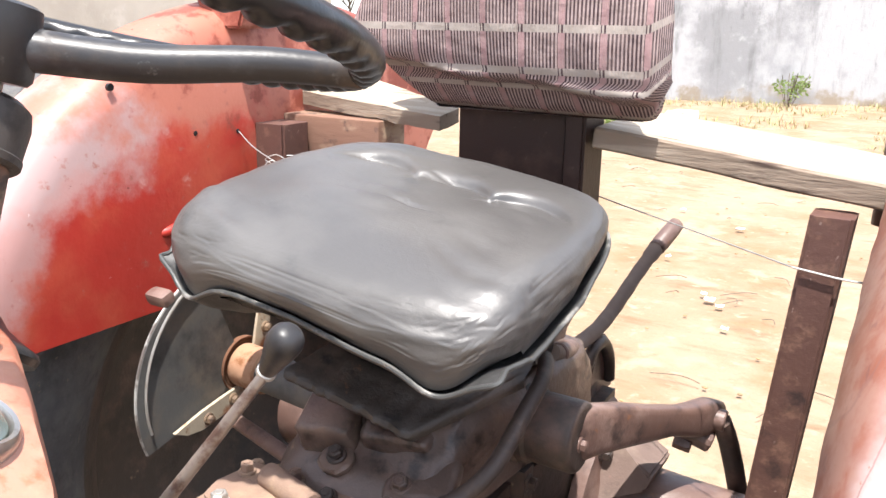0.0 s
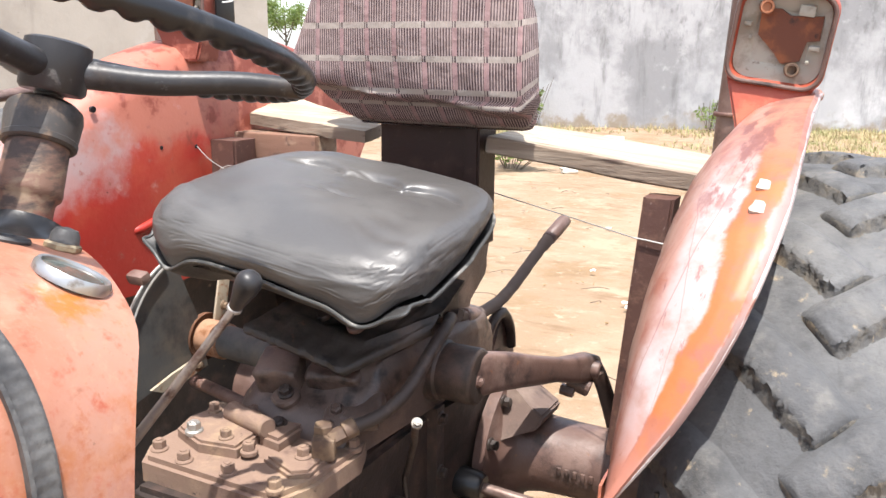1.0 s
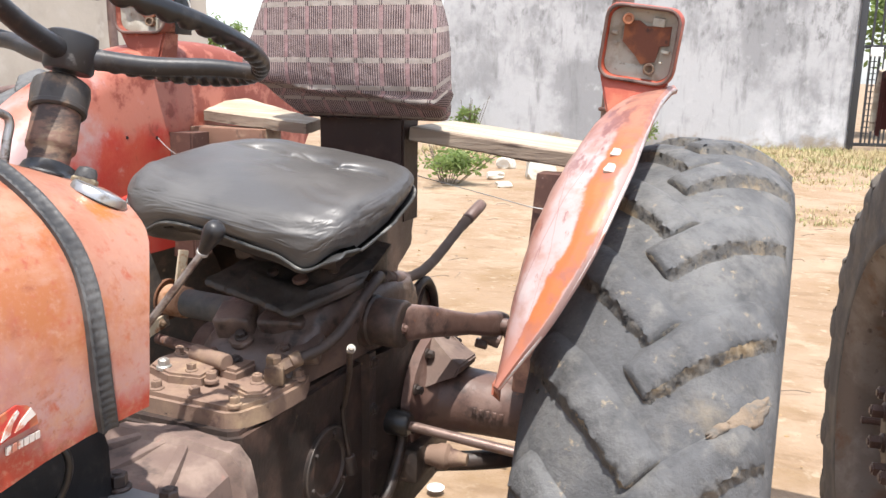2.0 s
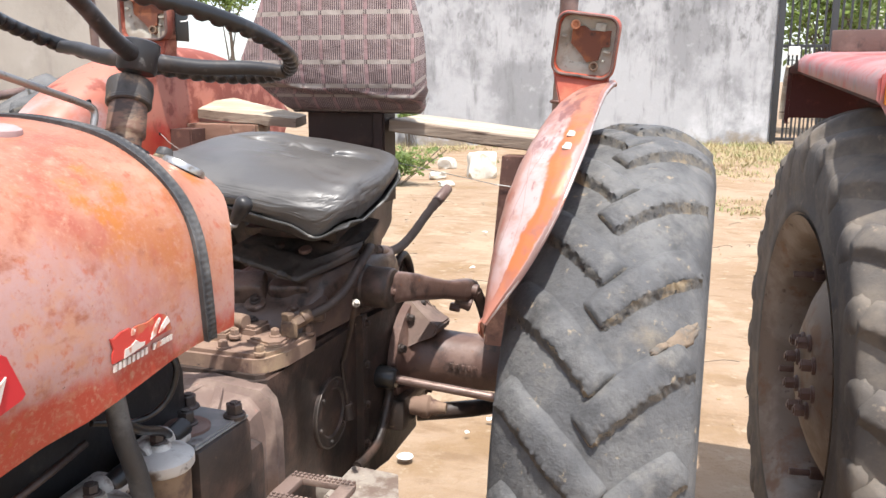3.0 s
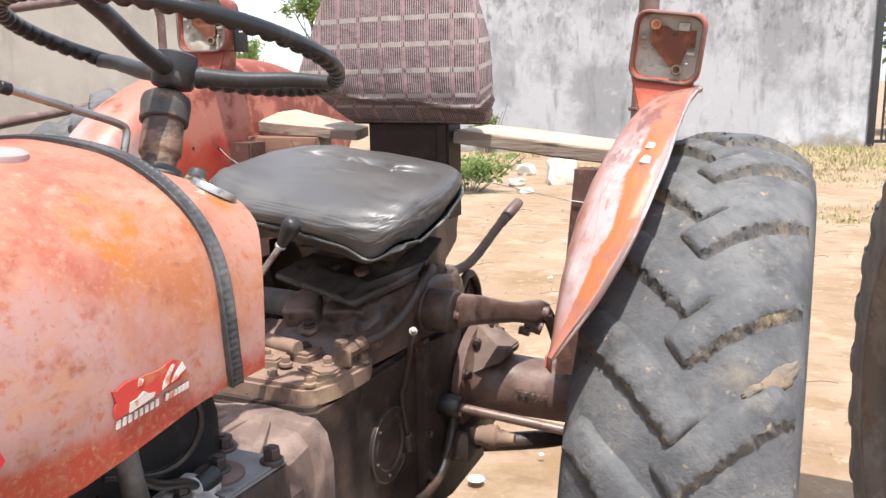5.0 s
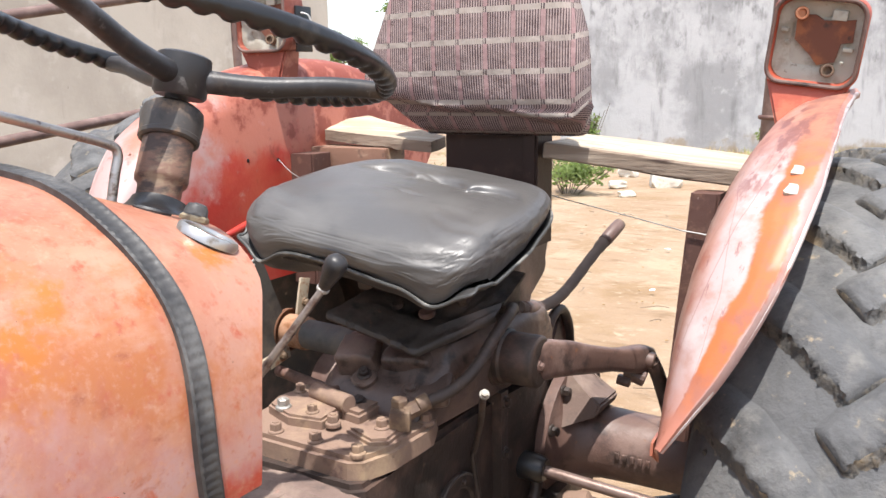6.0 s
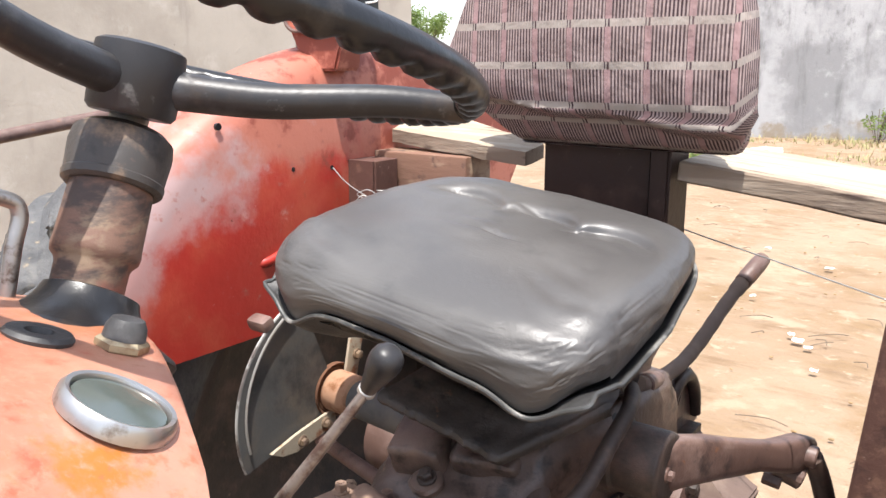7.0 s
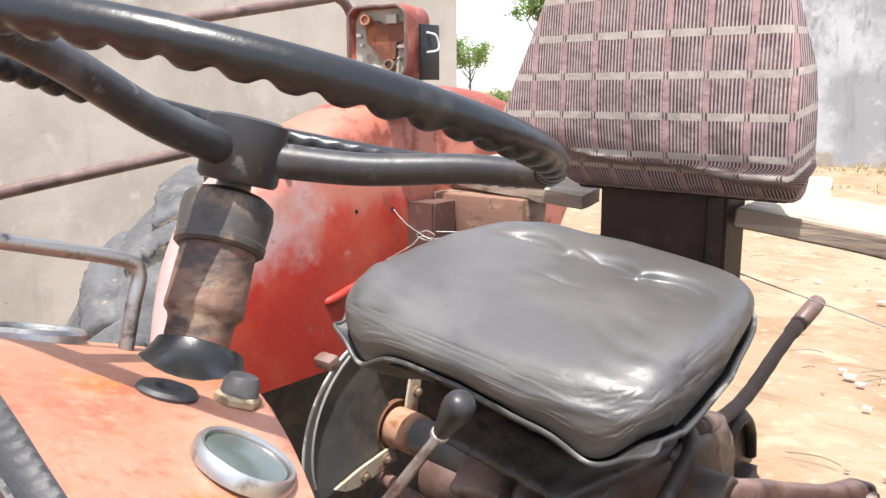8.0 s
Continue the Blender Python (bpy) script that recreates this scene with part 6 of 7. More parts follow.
# ---- under the hood: filters, hoses ----
for (x, y, z), r in (((0.165, 0.035, 0.925), 0.036), ((0.165, -0.072, 0.915), 0.036)):
    bm = bmesh.new()
    lathe(bm, (x, y, z - 0.15), (0, 0, 1), [(0, 0.012), (0.01, 0.03), (0.04, 0.033), (0.148, 0.034)], 32)
    bowl = part("filter_bowl", bm, brass, tractor, "dull brass-coloured fuel filter bowl")
    bm = bmesh.new()
    lathe(bm, (x, y, z - 0.008), (0, 0, 1), [(0, r), (0.004, r + 0.003), (0.014, r + 0.003), (0.020, r - 0.004), (0.024, 0.014), (0.03, 0.012), (0.032, 0.001)], 36)
    box(bm, (x - 0.022, y + 0.025, z + 0.004), (0.050, 0.075, 0.020), Matrix.Rotation(0.1, 3, "Z"), 0.008, 3)
    cyl(bm, (x - 0.012, y - 0.02, z + 0.012), (x - 0.012, y + 0.03, z + 0.016), 0.014, seg=16)
    part("filter_cap", bm, alloy, bowl, "cast alloy filter head, pale and stained")
    piece("bolt", bolt_mesh(0.008, 0.012, greasy), (x - 0.002, y, z + 0.022), Matrix(), bowl)
    bm = bmesh.new()
    cyl(bm, (x - 0.01, y + 0.03, z + 0.012), (x - 0.01, y + 0.062, z + 0.016), 0.012, seg=16)
    part("banjo", bm, grip_black, bowl)
bm = bmesh.new()
cyl(bm, (0.165, -0.105, 0.925), (0.165, -0.145, 0.93), 0.014, seg=14)
cyl(bm, (0.165, -0.14, 0.93), (0.165, -0.16, 0.93), 0.018, seg=6)
part("union_nut", bm, brown_iron, tractor, "brown pipe union")
for pts, r, m, lab in (
        ([(0.19, -0.06, 1.05), (0.197, -0.058, 1.0), (0.203, -0.045, 0.94), (0.205, -0.043, 0.87), (0.19, -0.05, 0.75)], 0.0115, strap_rubber, "thick grey rubber hose"),
        ([(0.18, 0.03, 1.07), (0.192, 0.04, 1.04), (0.185, 0.03, 1.005), (0.17, 0.0, 0.99), (0.16, -0.06, 1.01)], 0.0035, grip_black, "thin black cable loop"),
        ([(0.19, -0.06, 1.02), (0.185, -0.02, 0.99), (0.172, 0.03, 0.965), (0.16, 0.06, 0.945)], 0.0055, grip_black, "black fuel hose"),
        ([(0.14, -0.3, 0.95), (0.15, -0.2, 0.965), (0.15, -0.12, 0.975), (0.14, -0.05, 0.98)], 0.004, greasy, "thin fuel pipe")):
    bm = bmesh.new()
    tube(bm, pts, r, 12, 6)
    part("hose", bm, m, tractor, lab)
bm = bmesh.new()
box(bm, (0.135, 0.135, 0.87), (0.11, 0.12, 0.10), None, 0.014)
box(bm, (0.146, 0.172, 0.80), (0.08, 0.12, 0.14), None, 0.014)
block = part("pump_block", bm, greasy, tractor, "dark oily pump casting with bolts")
bm = bmesh.new()
slab(bm, [(0.085, 0.08), (0.182, 0.08), (0.186, 0.19), (0.09, 0.19)], 0.919, 0.925, 0.003)
part("top_plate", bm, mat("grey_casting", (0.19, 0.188, 0.185), 0.6, 0.1, layers=[((0.26, 0.25, 0.24), 18, 0.5, 0.68, 9), ((0.08, 0.062, 0.052), 26, 0.55, 0.68, 9)], bump=[(120, 0.5)]), block, "dull grey top plate, oil-stained")
bm = bmesh.new()
lathe(bm, (0.14, 0.12, 0.925), (0, 0, 1), [(0, 0.030), (0.004, 0.030), (0.007, 0.026), (0.007, 0.001)], 28)
part("washer", bm, brown_iron, block)
for x, y in ((0.14, 0.12), (0.175, 0.175), (0.10, 0.18)):
    piece("bolt", bolt_mesh(0.011, 0.018, greasy), (x, y, 0.925 + (0.006 if y < 0.15 else 0)), Matrix.Rotation(x * 31, 4, "Z"), block)
bm = bmesh.new()
cyl(bm, (0.16, -0.26, 0.96), (0.16, -0.20, 0.95), 0.035, seg=20)
cyl(bm, (0.2, -0.23, 0.93), (0.24, -0.22, 0.925), 0.010, seg=6)
cyl(bm, (0.16, -0.23, 0.93), (0.205, -0.23, 0.93), 0.016, seg=10)
part("elbow", bm, galvanised, tractor, "grey cast elbow with a bolt")

# ---- gearbox dressing ----
bm = bmesh.new()
slab(bm, [(-0.175, 0.545), (-0.165, 0.515), (-0.11, 0.495), (-0.055, 0.505), (-0.06, 0.56), (-0.10, 0.60), (-0.165, 0.60)], 0.899, 0.916, 0.004)
cyl(bm, (-0.125, 0.575, 0.923), (-0.045, 0.555, 0.923), 0.014, seg=14)
selector = part("selector_cover", bm, dusty_iron, cover, "raised selector cover, sand-coloured", 30)
small = bolt_mesh(0.0075, 0.012, dusty_iron)
bright = bolt_mesh(0.009, 0.013, galvanised)
for k, (x, y) in enumerate(((-0.135, 0.515), (-0.085, 0.52), (-0.155, 0.575), (-0.10, 0.592))):
    piece("bolt", bright if k == 0 else small, (x, y, 0.916), Matrix.Rotation(x * 19, 4, "Z"), selector)
bm = bmesh.new()
slab(bm, [(-0.02, 0.515), (0.035, 0.495), (0.055, 0.51), (0.05, 0.56), (0.0, 0.565)], 0.899, 0.909, 0.004)
slab(bm, [(-0.055, 0.60), (-0.055, 0.55), (-0.02, 0.545), (-0.02, 0.615)], 0.899, 0.916, 0.005)
part("rib", bm, dusty_iron, cover)
piece("bolt", hexes, (0.026, 0.536, 0.909), Matrix(), cover)
piece("bolt", hexes, (-0.044, 0.516, 0.908), Matrix(), cover)
bm = bmesh.new()
box(bm, (0.044, 0.556, 0.918), (0.030, 0.028, 0.030), Matrix.Rotation(0.5, 3, "Z"), 0.005)
cyl(bm, (0.036, 0.566, 0.928), (0.036, 0.566, 0.944), 0.013, seg=6)
cyl(bm, (0.048, 0.562, 0.925), (0.062, 0.577, 0.933), 0.0115, seg=6)
elbow = part("pipe_elbow", bm, brass, tractor, "sandy brown pipe elbow on the gearbox", 25)
bm = bmesh.new()
cyl(bm, (0.060, 0.575, 0.934), (0.071, 0.588, 0.940), 0.0125, seg=14)
part("ferrule", bm, brass, elbow)
bm = bmesh.new()
tube(bm, [(0.066, 0.583, 0.937), (0.096, 0.612, 0.952), (0.117, 0.640, 0.978), (0.122, 0.69, 1.012), (0.116, 0.75, 1.030), (0.088, 0.82, 1.02), (0.05, 0.90, 0.985)], 0.0090, 14, 8, r_of=lambda f: 0.0090 + 0.0004 * math.sin(f * 140))
part("hose", bm, mat("oily_hose", (0.045, 0.032, 0.027), 0.6, layers=[((0.10, 0.07, 0.055), 26, 0.52, 0.72, 9)], bump=[(160, 0.6)]), tractor, "dark brown braided oil hose")

# lift cover shapes under the seat
def flat_plate(bm, x0, x1, outline):
    """A cut plate standing along the tractor; outline in y and z."""
    near = [bm.verts.new((x0, y, z)) for y, z in outline]
    far = [bm.verts.new((x1, y, z)) for y, z in outline]
    bm.faces.new(near[::-1]), bm.faces.new(far)
    for i in range(len(near)):
        j = (i + 1) % len(near)
        bm.faces.new((near[i], near[j], far[j], far[i]))
    bmesh.ops.bevel(bm, geom=bm.edges[:], offset=0.0025, segments=2, affect="EDGES")


bm = bmesh.new()
TILTED = Matrix.Rotation(radians(24), 3, "X")
box(bm, (-0.090, 0.648, 0.962), (0.066, 0.060, 0.046), TILTED @ Matrix.Rotation(0.22, 3, "Z"), 0.009, 3)
box(bm, (-0.010, 0.668, 0.965), (0.085, 0.050, 0.034), TILTED @ Matrix.Rotation(0.12, 3, "Z"), 0.010, 3)
box(bm, (0.040, 0.650, 0.935), (0.060, 0.075, 0.024), TILTED @ Matrix.Rotation(0.30, 3, "Z"), 0.009, 3)
lathe(bm, (-0.062, 0.618, 0.938), (0.1, -0.45, 1.0), [(0, 0.020), (0.006, 0.020), (0.009, 0.017), (0.009, 0.001)], 20)
lathe(bm, (0.020, 0.622, 0.926), (0.1, -0.45, 1.0), [(0, 0.022), (0.006, 0.021), (0.009, 0.017), (0.009, 0.001)], 20)
bmesh.ops.subdivide_edges(bm, edges=[e for e in bm.edges if e.calc_length() > 0.012], cuts=2, use_grid_fill=True)
roughen(bm, 40, 0.003)
roughen(bm, 120, 0.0015)
part("lift_front", bm, oily_brown, lift, "bolted oily front of the lift cover", 40)
dark_bolt = bolt_mesh(0.0085, 0.010, greasy)
brown_bolt = bolt_mesh(0.0085, 0.010, oily_brown)
for k, (x, y, z) in enumerate(((-0.062, 0.616, 0.947), (0.020, 0.620, 0.935), (0.042, 0.668, 0.950), (0.022, 0.592, 0.925), (-0.05, 0.585, 0.915))):
    piece("bolt", brown_bolt if k % 2 else dark_bolt, (x, y, z), rot_to((0.1, -0.5, 1)), lift)
bm = bmesh.new()
grid = []
for i in range(49):
    f = i / 48
    front = Vector((-0.110 + 0.210 * f, 0.590 + 0.050 * f + 0.30 * max(0, f - 0.68), 1.042 - 0.046 * min(1, f / 0.66) + 0.10 * max(0, f - 0.66)))
    front += Vector((0, noise.noise((f * 9, 2, 1)) * 0.010 + noise.noise((f * 31, 5, 1)) * 0.003, 0))
    back = Vector((-0.060 + 0.170 * f, 0.82, 1.100 - 0.020 * f))
    line = [front + Vector((0, 0.004, -0.011)), front + Vector((0, 0.0, -0.006)), front + Vector((0, 0.001, 0.0)), front + Vector((0, 0.005, 0.003))]
    for g in [k / 28 for k in range(2, 29)]:
        swage = 0.006 * math.exp(-((g - 0.22) / 0.05) ** 2) * min(1.0, f * 6) - 0.007 * math.exp(-((g - 0.42) / 0.07) ** 2 - ((f - 0.62) / 0.14) ** 4) - 0.006 * math.exp(-((g - 0.30) / 0.05) ** 2 - ((f - 0.30) / 0.10) ** 4)
        line.append(front.lerp(back, g) + Vector((0, 0, swage + noise.noise((f * 12, g * 9, 3)) * 0.0035)))
    grid.append(line)
sheet(bm, grid, 0.006)
spring = part("seat_spring", bm, grimed_plate, tractor, "oily black pressed plate carrying the seat", 40)
for k, (f, g) in enumerate(((0.3, 0.35), (0.55, 0.3), (0.72, 0.5), (0.45, 0.6))):
    bm = bmesh.new()
    p = Vector((-0.11 + 0.24 * f, 0.61 + 0.19 * g, 1.016 + 0.07 * g))
    cyl(bm, p, p + Vector((0, -0.003, 0.008)), 0.010 + 0.003 * (k % 2), seg=12)
    part("rivet", bm, brown_iron if k % 2 else greasy, spring)
bm = bmesh.new()
flat_plate(bm, 0.035, 0.055, [(0.90, 1.085), (0.9137, 1.104), (0.965, 1.117), (0.992, 1.117), (1.022, 1.108), (1.033, 1.097), (1.029, 1.083), (1.017, 1.064), (1.024, 1.050), (1.018, 1.036), (0.985, 1.020), (0.9585, 1.009), (0.947, 0.974), (0.89, 0.96)])
part("rocker_plate", bm, oily_brown, tractor, "lobed brown iron plate behind the seat", 30)
bm = bmesh.new()
flat_plate(bm, 0.036, 0.056, [(1.045, 0.875), (1.080, 0.915), (1.092, 0.940), (1.104, 0.951), (1.119, 0.948), (1.128, 0.930), (1.146, 0.880), (1.158, 0.850), (1.05, 0.845)])
rocker = part("top_link_rocker", bm, brown_iron, tractor, "brown three-cornered top-link bracket", 30)
bm = bmesh.new()
cyl(bm, (0.050, 1.111, 0.931), (0.0567, 1.111, 0.931), 0.0085, seg=16, lip=0.0004)
part("hole", bm, grip_black, rocker, "dark pin hole")
bm = bmesh.new()
tube(bm, [(0.062, 1.00, 0.90), (0.064, 1.03, 0.945), (0.064, 1.075, 0.952), (0.062, 1.115, 0.915), (0.060, 1.13, 0.872)], 0.0095, 12, 6)
part("fork", bm, greasy, rocker, "greasy bent fork")

# side of the gearbox
bm = bmesh.new()
lathe(bm, (0.060, 0.672, 0.715), (1, 0, 0), [(0, 0.072), (0.006, 0.072), (0.009, 0.067), (0.009, 0.05), (0.005, 0.046), (0.005, 0.001)], 40)
plate_bolt = bolt_mesh(0.005, 0.006, greasy)
plate = part("inspection_plate", bm, greasy, tractor, "round oily inspection cover with a worn bright edge")
bm = bmesh.new()
ring_of(bm, (0.068, 0.672, 0.715), (1, 0, 0), 0.070, 0.0018)
part("plate_edge", bm, mat("worn_edge", (0.10, 0.085, 0.075), 0.4, 0.5, layers=[((0.42, 0.40, 0.37), 12, 0.60, 0.68, 6)]), plate)
for k in range(6):
    t = k * math.pi / 3 + 0.3
    piece("bolt", plate_bolt, (0.068, 0.672 + 0.058 * math.cos(t), 0.715 + 0.058 * math.sin(t)), rot_to((1, 0, 0)), plate)
bm = bmesh.new()
tube(bm, [(0.172, 0.564, 0.978), (0.150, 0.600, 0.945), (0.12, 0.651, 0.898), (0.080, 0.705, 0.825), (0.070, 0.715, 0.795), (0.072, 0.735, 0.70), (0.070, 0.738, 0.685)], 0.0048, 12, 6)
dip = part("dipstick_tube", bm, greasy, tractor, "thin dark lever rod beside the gearbox")
piece("bolt", bolt_mesh(0.0052, 0.008, alloy), (0.173, 0.564, 0.976), rot_to((0.4, -0.6, 0.6)), dip, "bright hexagon bolt head")
bm = bmesh.new()
cyl(bm, (0.068, 0.735, 0.71), (0.073, 0.738, 0.675), 0.012, seg=10)
part("union_nut", bm, greasy, dip)
for y, z in ((0.81, 0.86), (0.81, 0.77), (0.81, 0.68), (0.81, 0.59)):
    piece("bolt", dark_bolt, (0.078, y, z), rot_to((1, 0, 0)), gearbox)
bm = bmesh.new()
tube(bm, [(0.088, 0.90, 0.725), (0.092, 0.905, 0.67), (0.09, 0.865, 0.605), (0.09, 0.82, 0.578), (0.09, 0.73, 0.575)], 0.011, 12, 6)
part("brake_link", bm, greasy, tractor, "black forged brake link")
bm = bmesh.new()
box(bm, (0.10, 0.94, 0.622), (0.06, 0.09, 0.075), None, 0.014)
part("link_lug", bm, greasy, gearbox)
bm = bmesh.new()
lathe(bm, (0.125, 0.948, 0.630), (1, 0.1, 0.0), [(0, 0.02), (0.02, 0.022), (0.03, 0.026), (0.045, 0.026), (0.052, 0.018), (0.058, 0.018), (0.075, 0.013), (0.085, 0.012)], 24)
part("link_ball", bm, dusty_iron, tractor, "dusty ball-end nut of the lower link")
bm = bmesh.new()
tube(bm, [(0.13, 0.98, 0.60), (0.28, 1.1, 0.59), (0.38, 1.5, 0.50)], 0.02, 10, 4)
part("lower_link", bm, greasy, tractor, "black lower lift link")
bm = bmesh.new()
slab(bm, [(0.10, 0.56), (0.225, 0.54), (0.235, 0.60), (0.20, 0.685), (0.10, 0.69)], 0.585, 0.600, 0.003)
box(bm, (0.10, 0.63, 0.575), (0.16, 0.05, 0.03), None, 0.006)
part("foot_rest", bm, mat("dusty_plate", (0.27, 0.235, 0.20), 0.85, layers=[((0.14, 0.10, 0.08), 12, 0.48, 0.62, 9), ((0.36, 0.31, 0.25), 30, 0.56, 0.7, 8)], bump=[(60, 1.2)]), tractor, "bent muddy steel foot plate")
bm = bmesh.new()
for x0, y0, x1, y1 in ((0.128, 0.318, 0.245, 0.336), (0.135, 0.391, 0.24, 0.408), (0.126, 0.330, 0.152, 0.398), (0.218, 0.330, 0.243, 0.398)):
    box(bm, ((x0 + x1) / 2, (y0 + y1) / 2, 0.72), (x1 - x0, y1 - y0, 0.012), None, 0.003)
for k in range(14):
    for y in (0.3235, 0.3315, 0.395, 0.403):
        box(bm, (0.1335 + k * 0.008, y, 0.727), (0.0045, 0.0045, 0.004))
pedal = part("pedal", bm, dusty_brown, tractor, "chequered steel foot pedal, worn brown")
bm = bmesh.new()
tube(bm, [(0.13, 0.36, 0.714), (0.115, 0.33, 0.69), (0.10, 0.30, 0.60), (0.11, 0.32, 0.5)], 0.010, 10, 5)
part("pedal_arm", bm, steel, pedal)
# digits cast on the axle tube become plain bars
for k in range(5):
    bm = bmesh.new()
    box(bm, (0.212 + k * 0.014, 0.9835, 0.722 - k * 0.0005), (0.008, 0.005, 0.013), None, 0.002)
    part("raised_bar", bm, brown_iron, axle)
bm = bmesh.new()
box(bm, (0.462, 0.66, 0.935), (0.03, 0.05, 0.06), Matrix.Rotation(radians(30), 3, "X"), 0.006)
tube(bm, [(0.45, 0.60, 0.88), (0.465, 0.575, 0.92), (0.455, 0.57, 0.96)], 0.003, 8)
part("fender_stay", bm, grip_black, near_fender, "dark bracket under the fender's tip")

# quadrant dressing
bm = bmesh.new()
box(bm, (-0.311, 0.766, 0.995), (0.005, 0.026, 0.085), Matrix.Rotation(radians(-14), 3, "X"), 0.002)
slab(bm, [(0.722, 0.926), (0.726, 0.902), (0.650, 0.889), (0.625, 0.892), (0.606, 0.902), (0.652, 0.914)], 0.0, 0.005)
for v in bm.verts:
    if v.co.z < 0.1:
        v.co = Vector((-0.3135 + v.co.z, v.co.x, v.co.y))
part("lever_strap", bm, cream_metal, quadrant, "rusty cream lever strap")
for y, z in ((0.770, 0.993), (0.704, 0.911), (0.660, 0.901)):
    piece("bolt", bolt_mesh(0.006, 0.008, brass), (-0.308, y, z), rot_to((1, 0, 0)), quadrant)
bm = bmesh.new()
cyl(bm, (-0.318, 0.733, 0.949), (-0.265, 0.729, 0.949), 0.0295, seg=28)
part("quadrant_hub", bm, mat("rusty_hub", (0.36, 0.20, 0.12), 0.8, layers=[((0.20, 0.08, 0.03), 40, 0.5, 0.7, 6), ((0.46, 0.38, 0.30), 18, 0.58, 0.72, 6)], bump=[(120, 0.6)]), quadrant, "rust-orange hub")
bm = bmesh.new()
cyl(bm, (-0.318, 0.733, 0.949), (-0.3160, 0.733, 0.949), 0.039, seg=28)
part("rust_ring", bm, mat("rust_stain", (0.13, 0.058, 0.030), 0.9, layers=[((0.10, 0.045, 0.025), 30, 0.5, 0.65, 8)]), quadrant, "rusty washer round the hub")
bm = bmesh.new()
box(bm, (-0.333, 0.620, 1.073), (0.034, 0.020, 0.018), Matrix.Rotation(radians(20), 3, "X"), 0.006)
part("stop_knob", bm, brown_iron, quadrant, "brown stop block on the quadrant's rim")
bm = bmesh.new()
tube(bm, [QC + Vector((0.009, math.cos(radians(a)) * 0.150, math.sin(radians(a)) * 0.150)) for a in range(116, 200, 6)], 0.0018, 6, straight=True)
part("slot_line", bm, galvanised, quadrant)
bm = bmesh.new()
cyl(bm, (-0.33, 0.715, 0.875), (-0.16, 0.660, 0.885), 0.010, seg=14)
part("cross_rod", bm, brown_iron, tractor, "pinkish rusty cross rod")

# ---- wire ties ----
def wire(name, pts, r, label, group=""):
    bm = bmesh.new()
    tube(bm, pts, r, 6, 6)
    return tagged(part(name, bm, wire_mat), label, "wire", group)


wire("tie_wire", [(-0.460, 0.888, 1.236), (-0.440, 0.895, 1.214), (-0.418, 0.908, 1.196), (-0.405, 0.914, 1.190), (-0.395, 0.915, 1.196), (-0.410, 0.912, 1.202), (-0.425, 0.905, 1.194), (-0.408, 0.914, 1.186), (-0.385, 0.918, 1.192), (-0.372, 0.920, 1.189)], 0.0009, "twisted bare wire tied round the rusty post", "tie wires")
wire("tie_wire", [(-0.372, 0.922, 1.196), (-0.398, 0.914, 1.189), (-0.415, 0.905, 1.193), (-0.425, 0.895, 1.180), (-0.445, 0.880, 1.165), (-0.461, 0.870, 1.154)], 0.0009, "loose end of bare wire by the rusty post", "tie wires")
wire("tie_wire", [(0.325, 0.926, 1.148), (0.345, 0.926, 1.146), (0.375, 0.926, 1.143), (0.40, 0.93, 1.142), (0.418, 0.95, 1.142)], 0.0013, "twisted bare wire round the rusty post", "tie wires")
wire("tie_wire", [(0.33, 0.926, 1.147), (0.10, 1.02, 1.17), (-0.15, 1.12, 1.19), (-0.40, 0.925, 1.2)], 0.0009, "thin wire stretched behind the seat", "tie wires")

# canopy post stub beyond the near fender
bm = bmesh.new()
tube(bm, [(0.40, 1.20, 1.15), (0.405, 1.20, 1.32), (0.425, 1.21, 1.75)], 0.021, 20, 4)
stub = tagged(part("canopy_post", bm, brown_iron), "reddish brown steel pole standing on the frame", "pole")
bm = bmesh.new()
ring_of(bm, (0.404, 1.20, 1.31), (0.02, 0, 1), 0.0225, 0.004)
part("band", bm, rust_post, stub)

# ---- the second tractor ----
other = thing("tractor", (1.12, 1.41, 0), "second red tractor, only its rear wheel and flat fender in sight", "tractor")
YAW = radians(7.0)
wheel_unit(other, (1.140, 1.420, 0.648), 0.184, YAW, lugs=23, phase=0.012, rimmed=True, face=-1, flat=True, size=1.045, deep=1.9, broad=1.12, metal=pale_rim, skin=dusty_rubber, cliff=dusty_rubber)

def farther(bm):
    """Sets the fender's pieces out over the wheel: the front edge well back from the tyre's front, the tail over its rear."""
    eye = Vector((0.765, -0.769, 1.352))
    for v in bm.verts:
        v.co = eye + (v.co - eye) * (1.25 - 0.171 * (v.co.y - 0.647))
    return bm


bm = bmesh.new()
grid = []
for k in range(11):
    f = k / 10
    y, z = 0.65 + 1.25 * f, 1.370 + 0.057 * f
    x = 0.975 - 0.017 * f
    grid.append([Vector((x + 0.006, y, z - 0.046)), Vector((x, y, z - 0.040)), Vector((x, y, z - 0.012)), Vector((x + 0.012, y, z)), Vector((x + 0.05, y, z + 0.008)), Vector((x + 0.25, y, z + 0.012)), Vector((x + 0.5, y, z + 0.012))])
for y, z in ((1.95, 1.40), (1.98, 1.34), (1.99, 1.25)):
    grid.append([Vector((0.945, y, z - 0.02)), Vector((0.935, y, z - 0.015)), Vector((0.935, y, z - 0.008)), Vector((0.95, y, z)), Vector((1.0, y, z)), Vector((1.2, y, z)), Vector((1.46, y, z))])
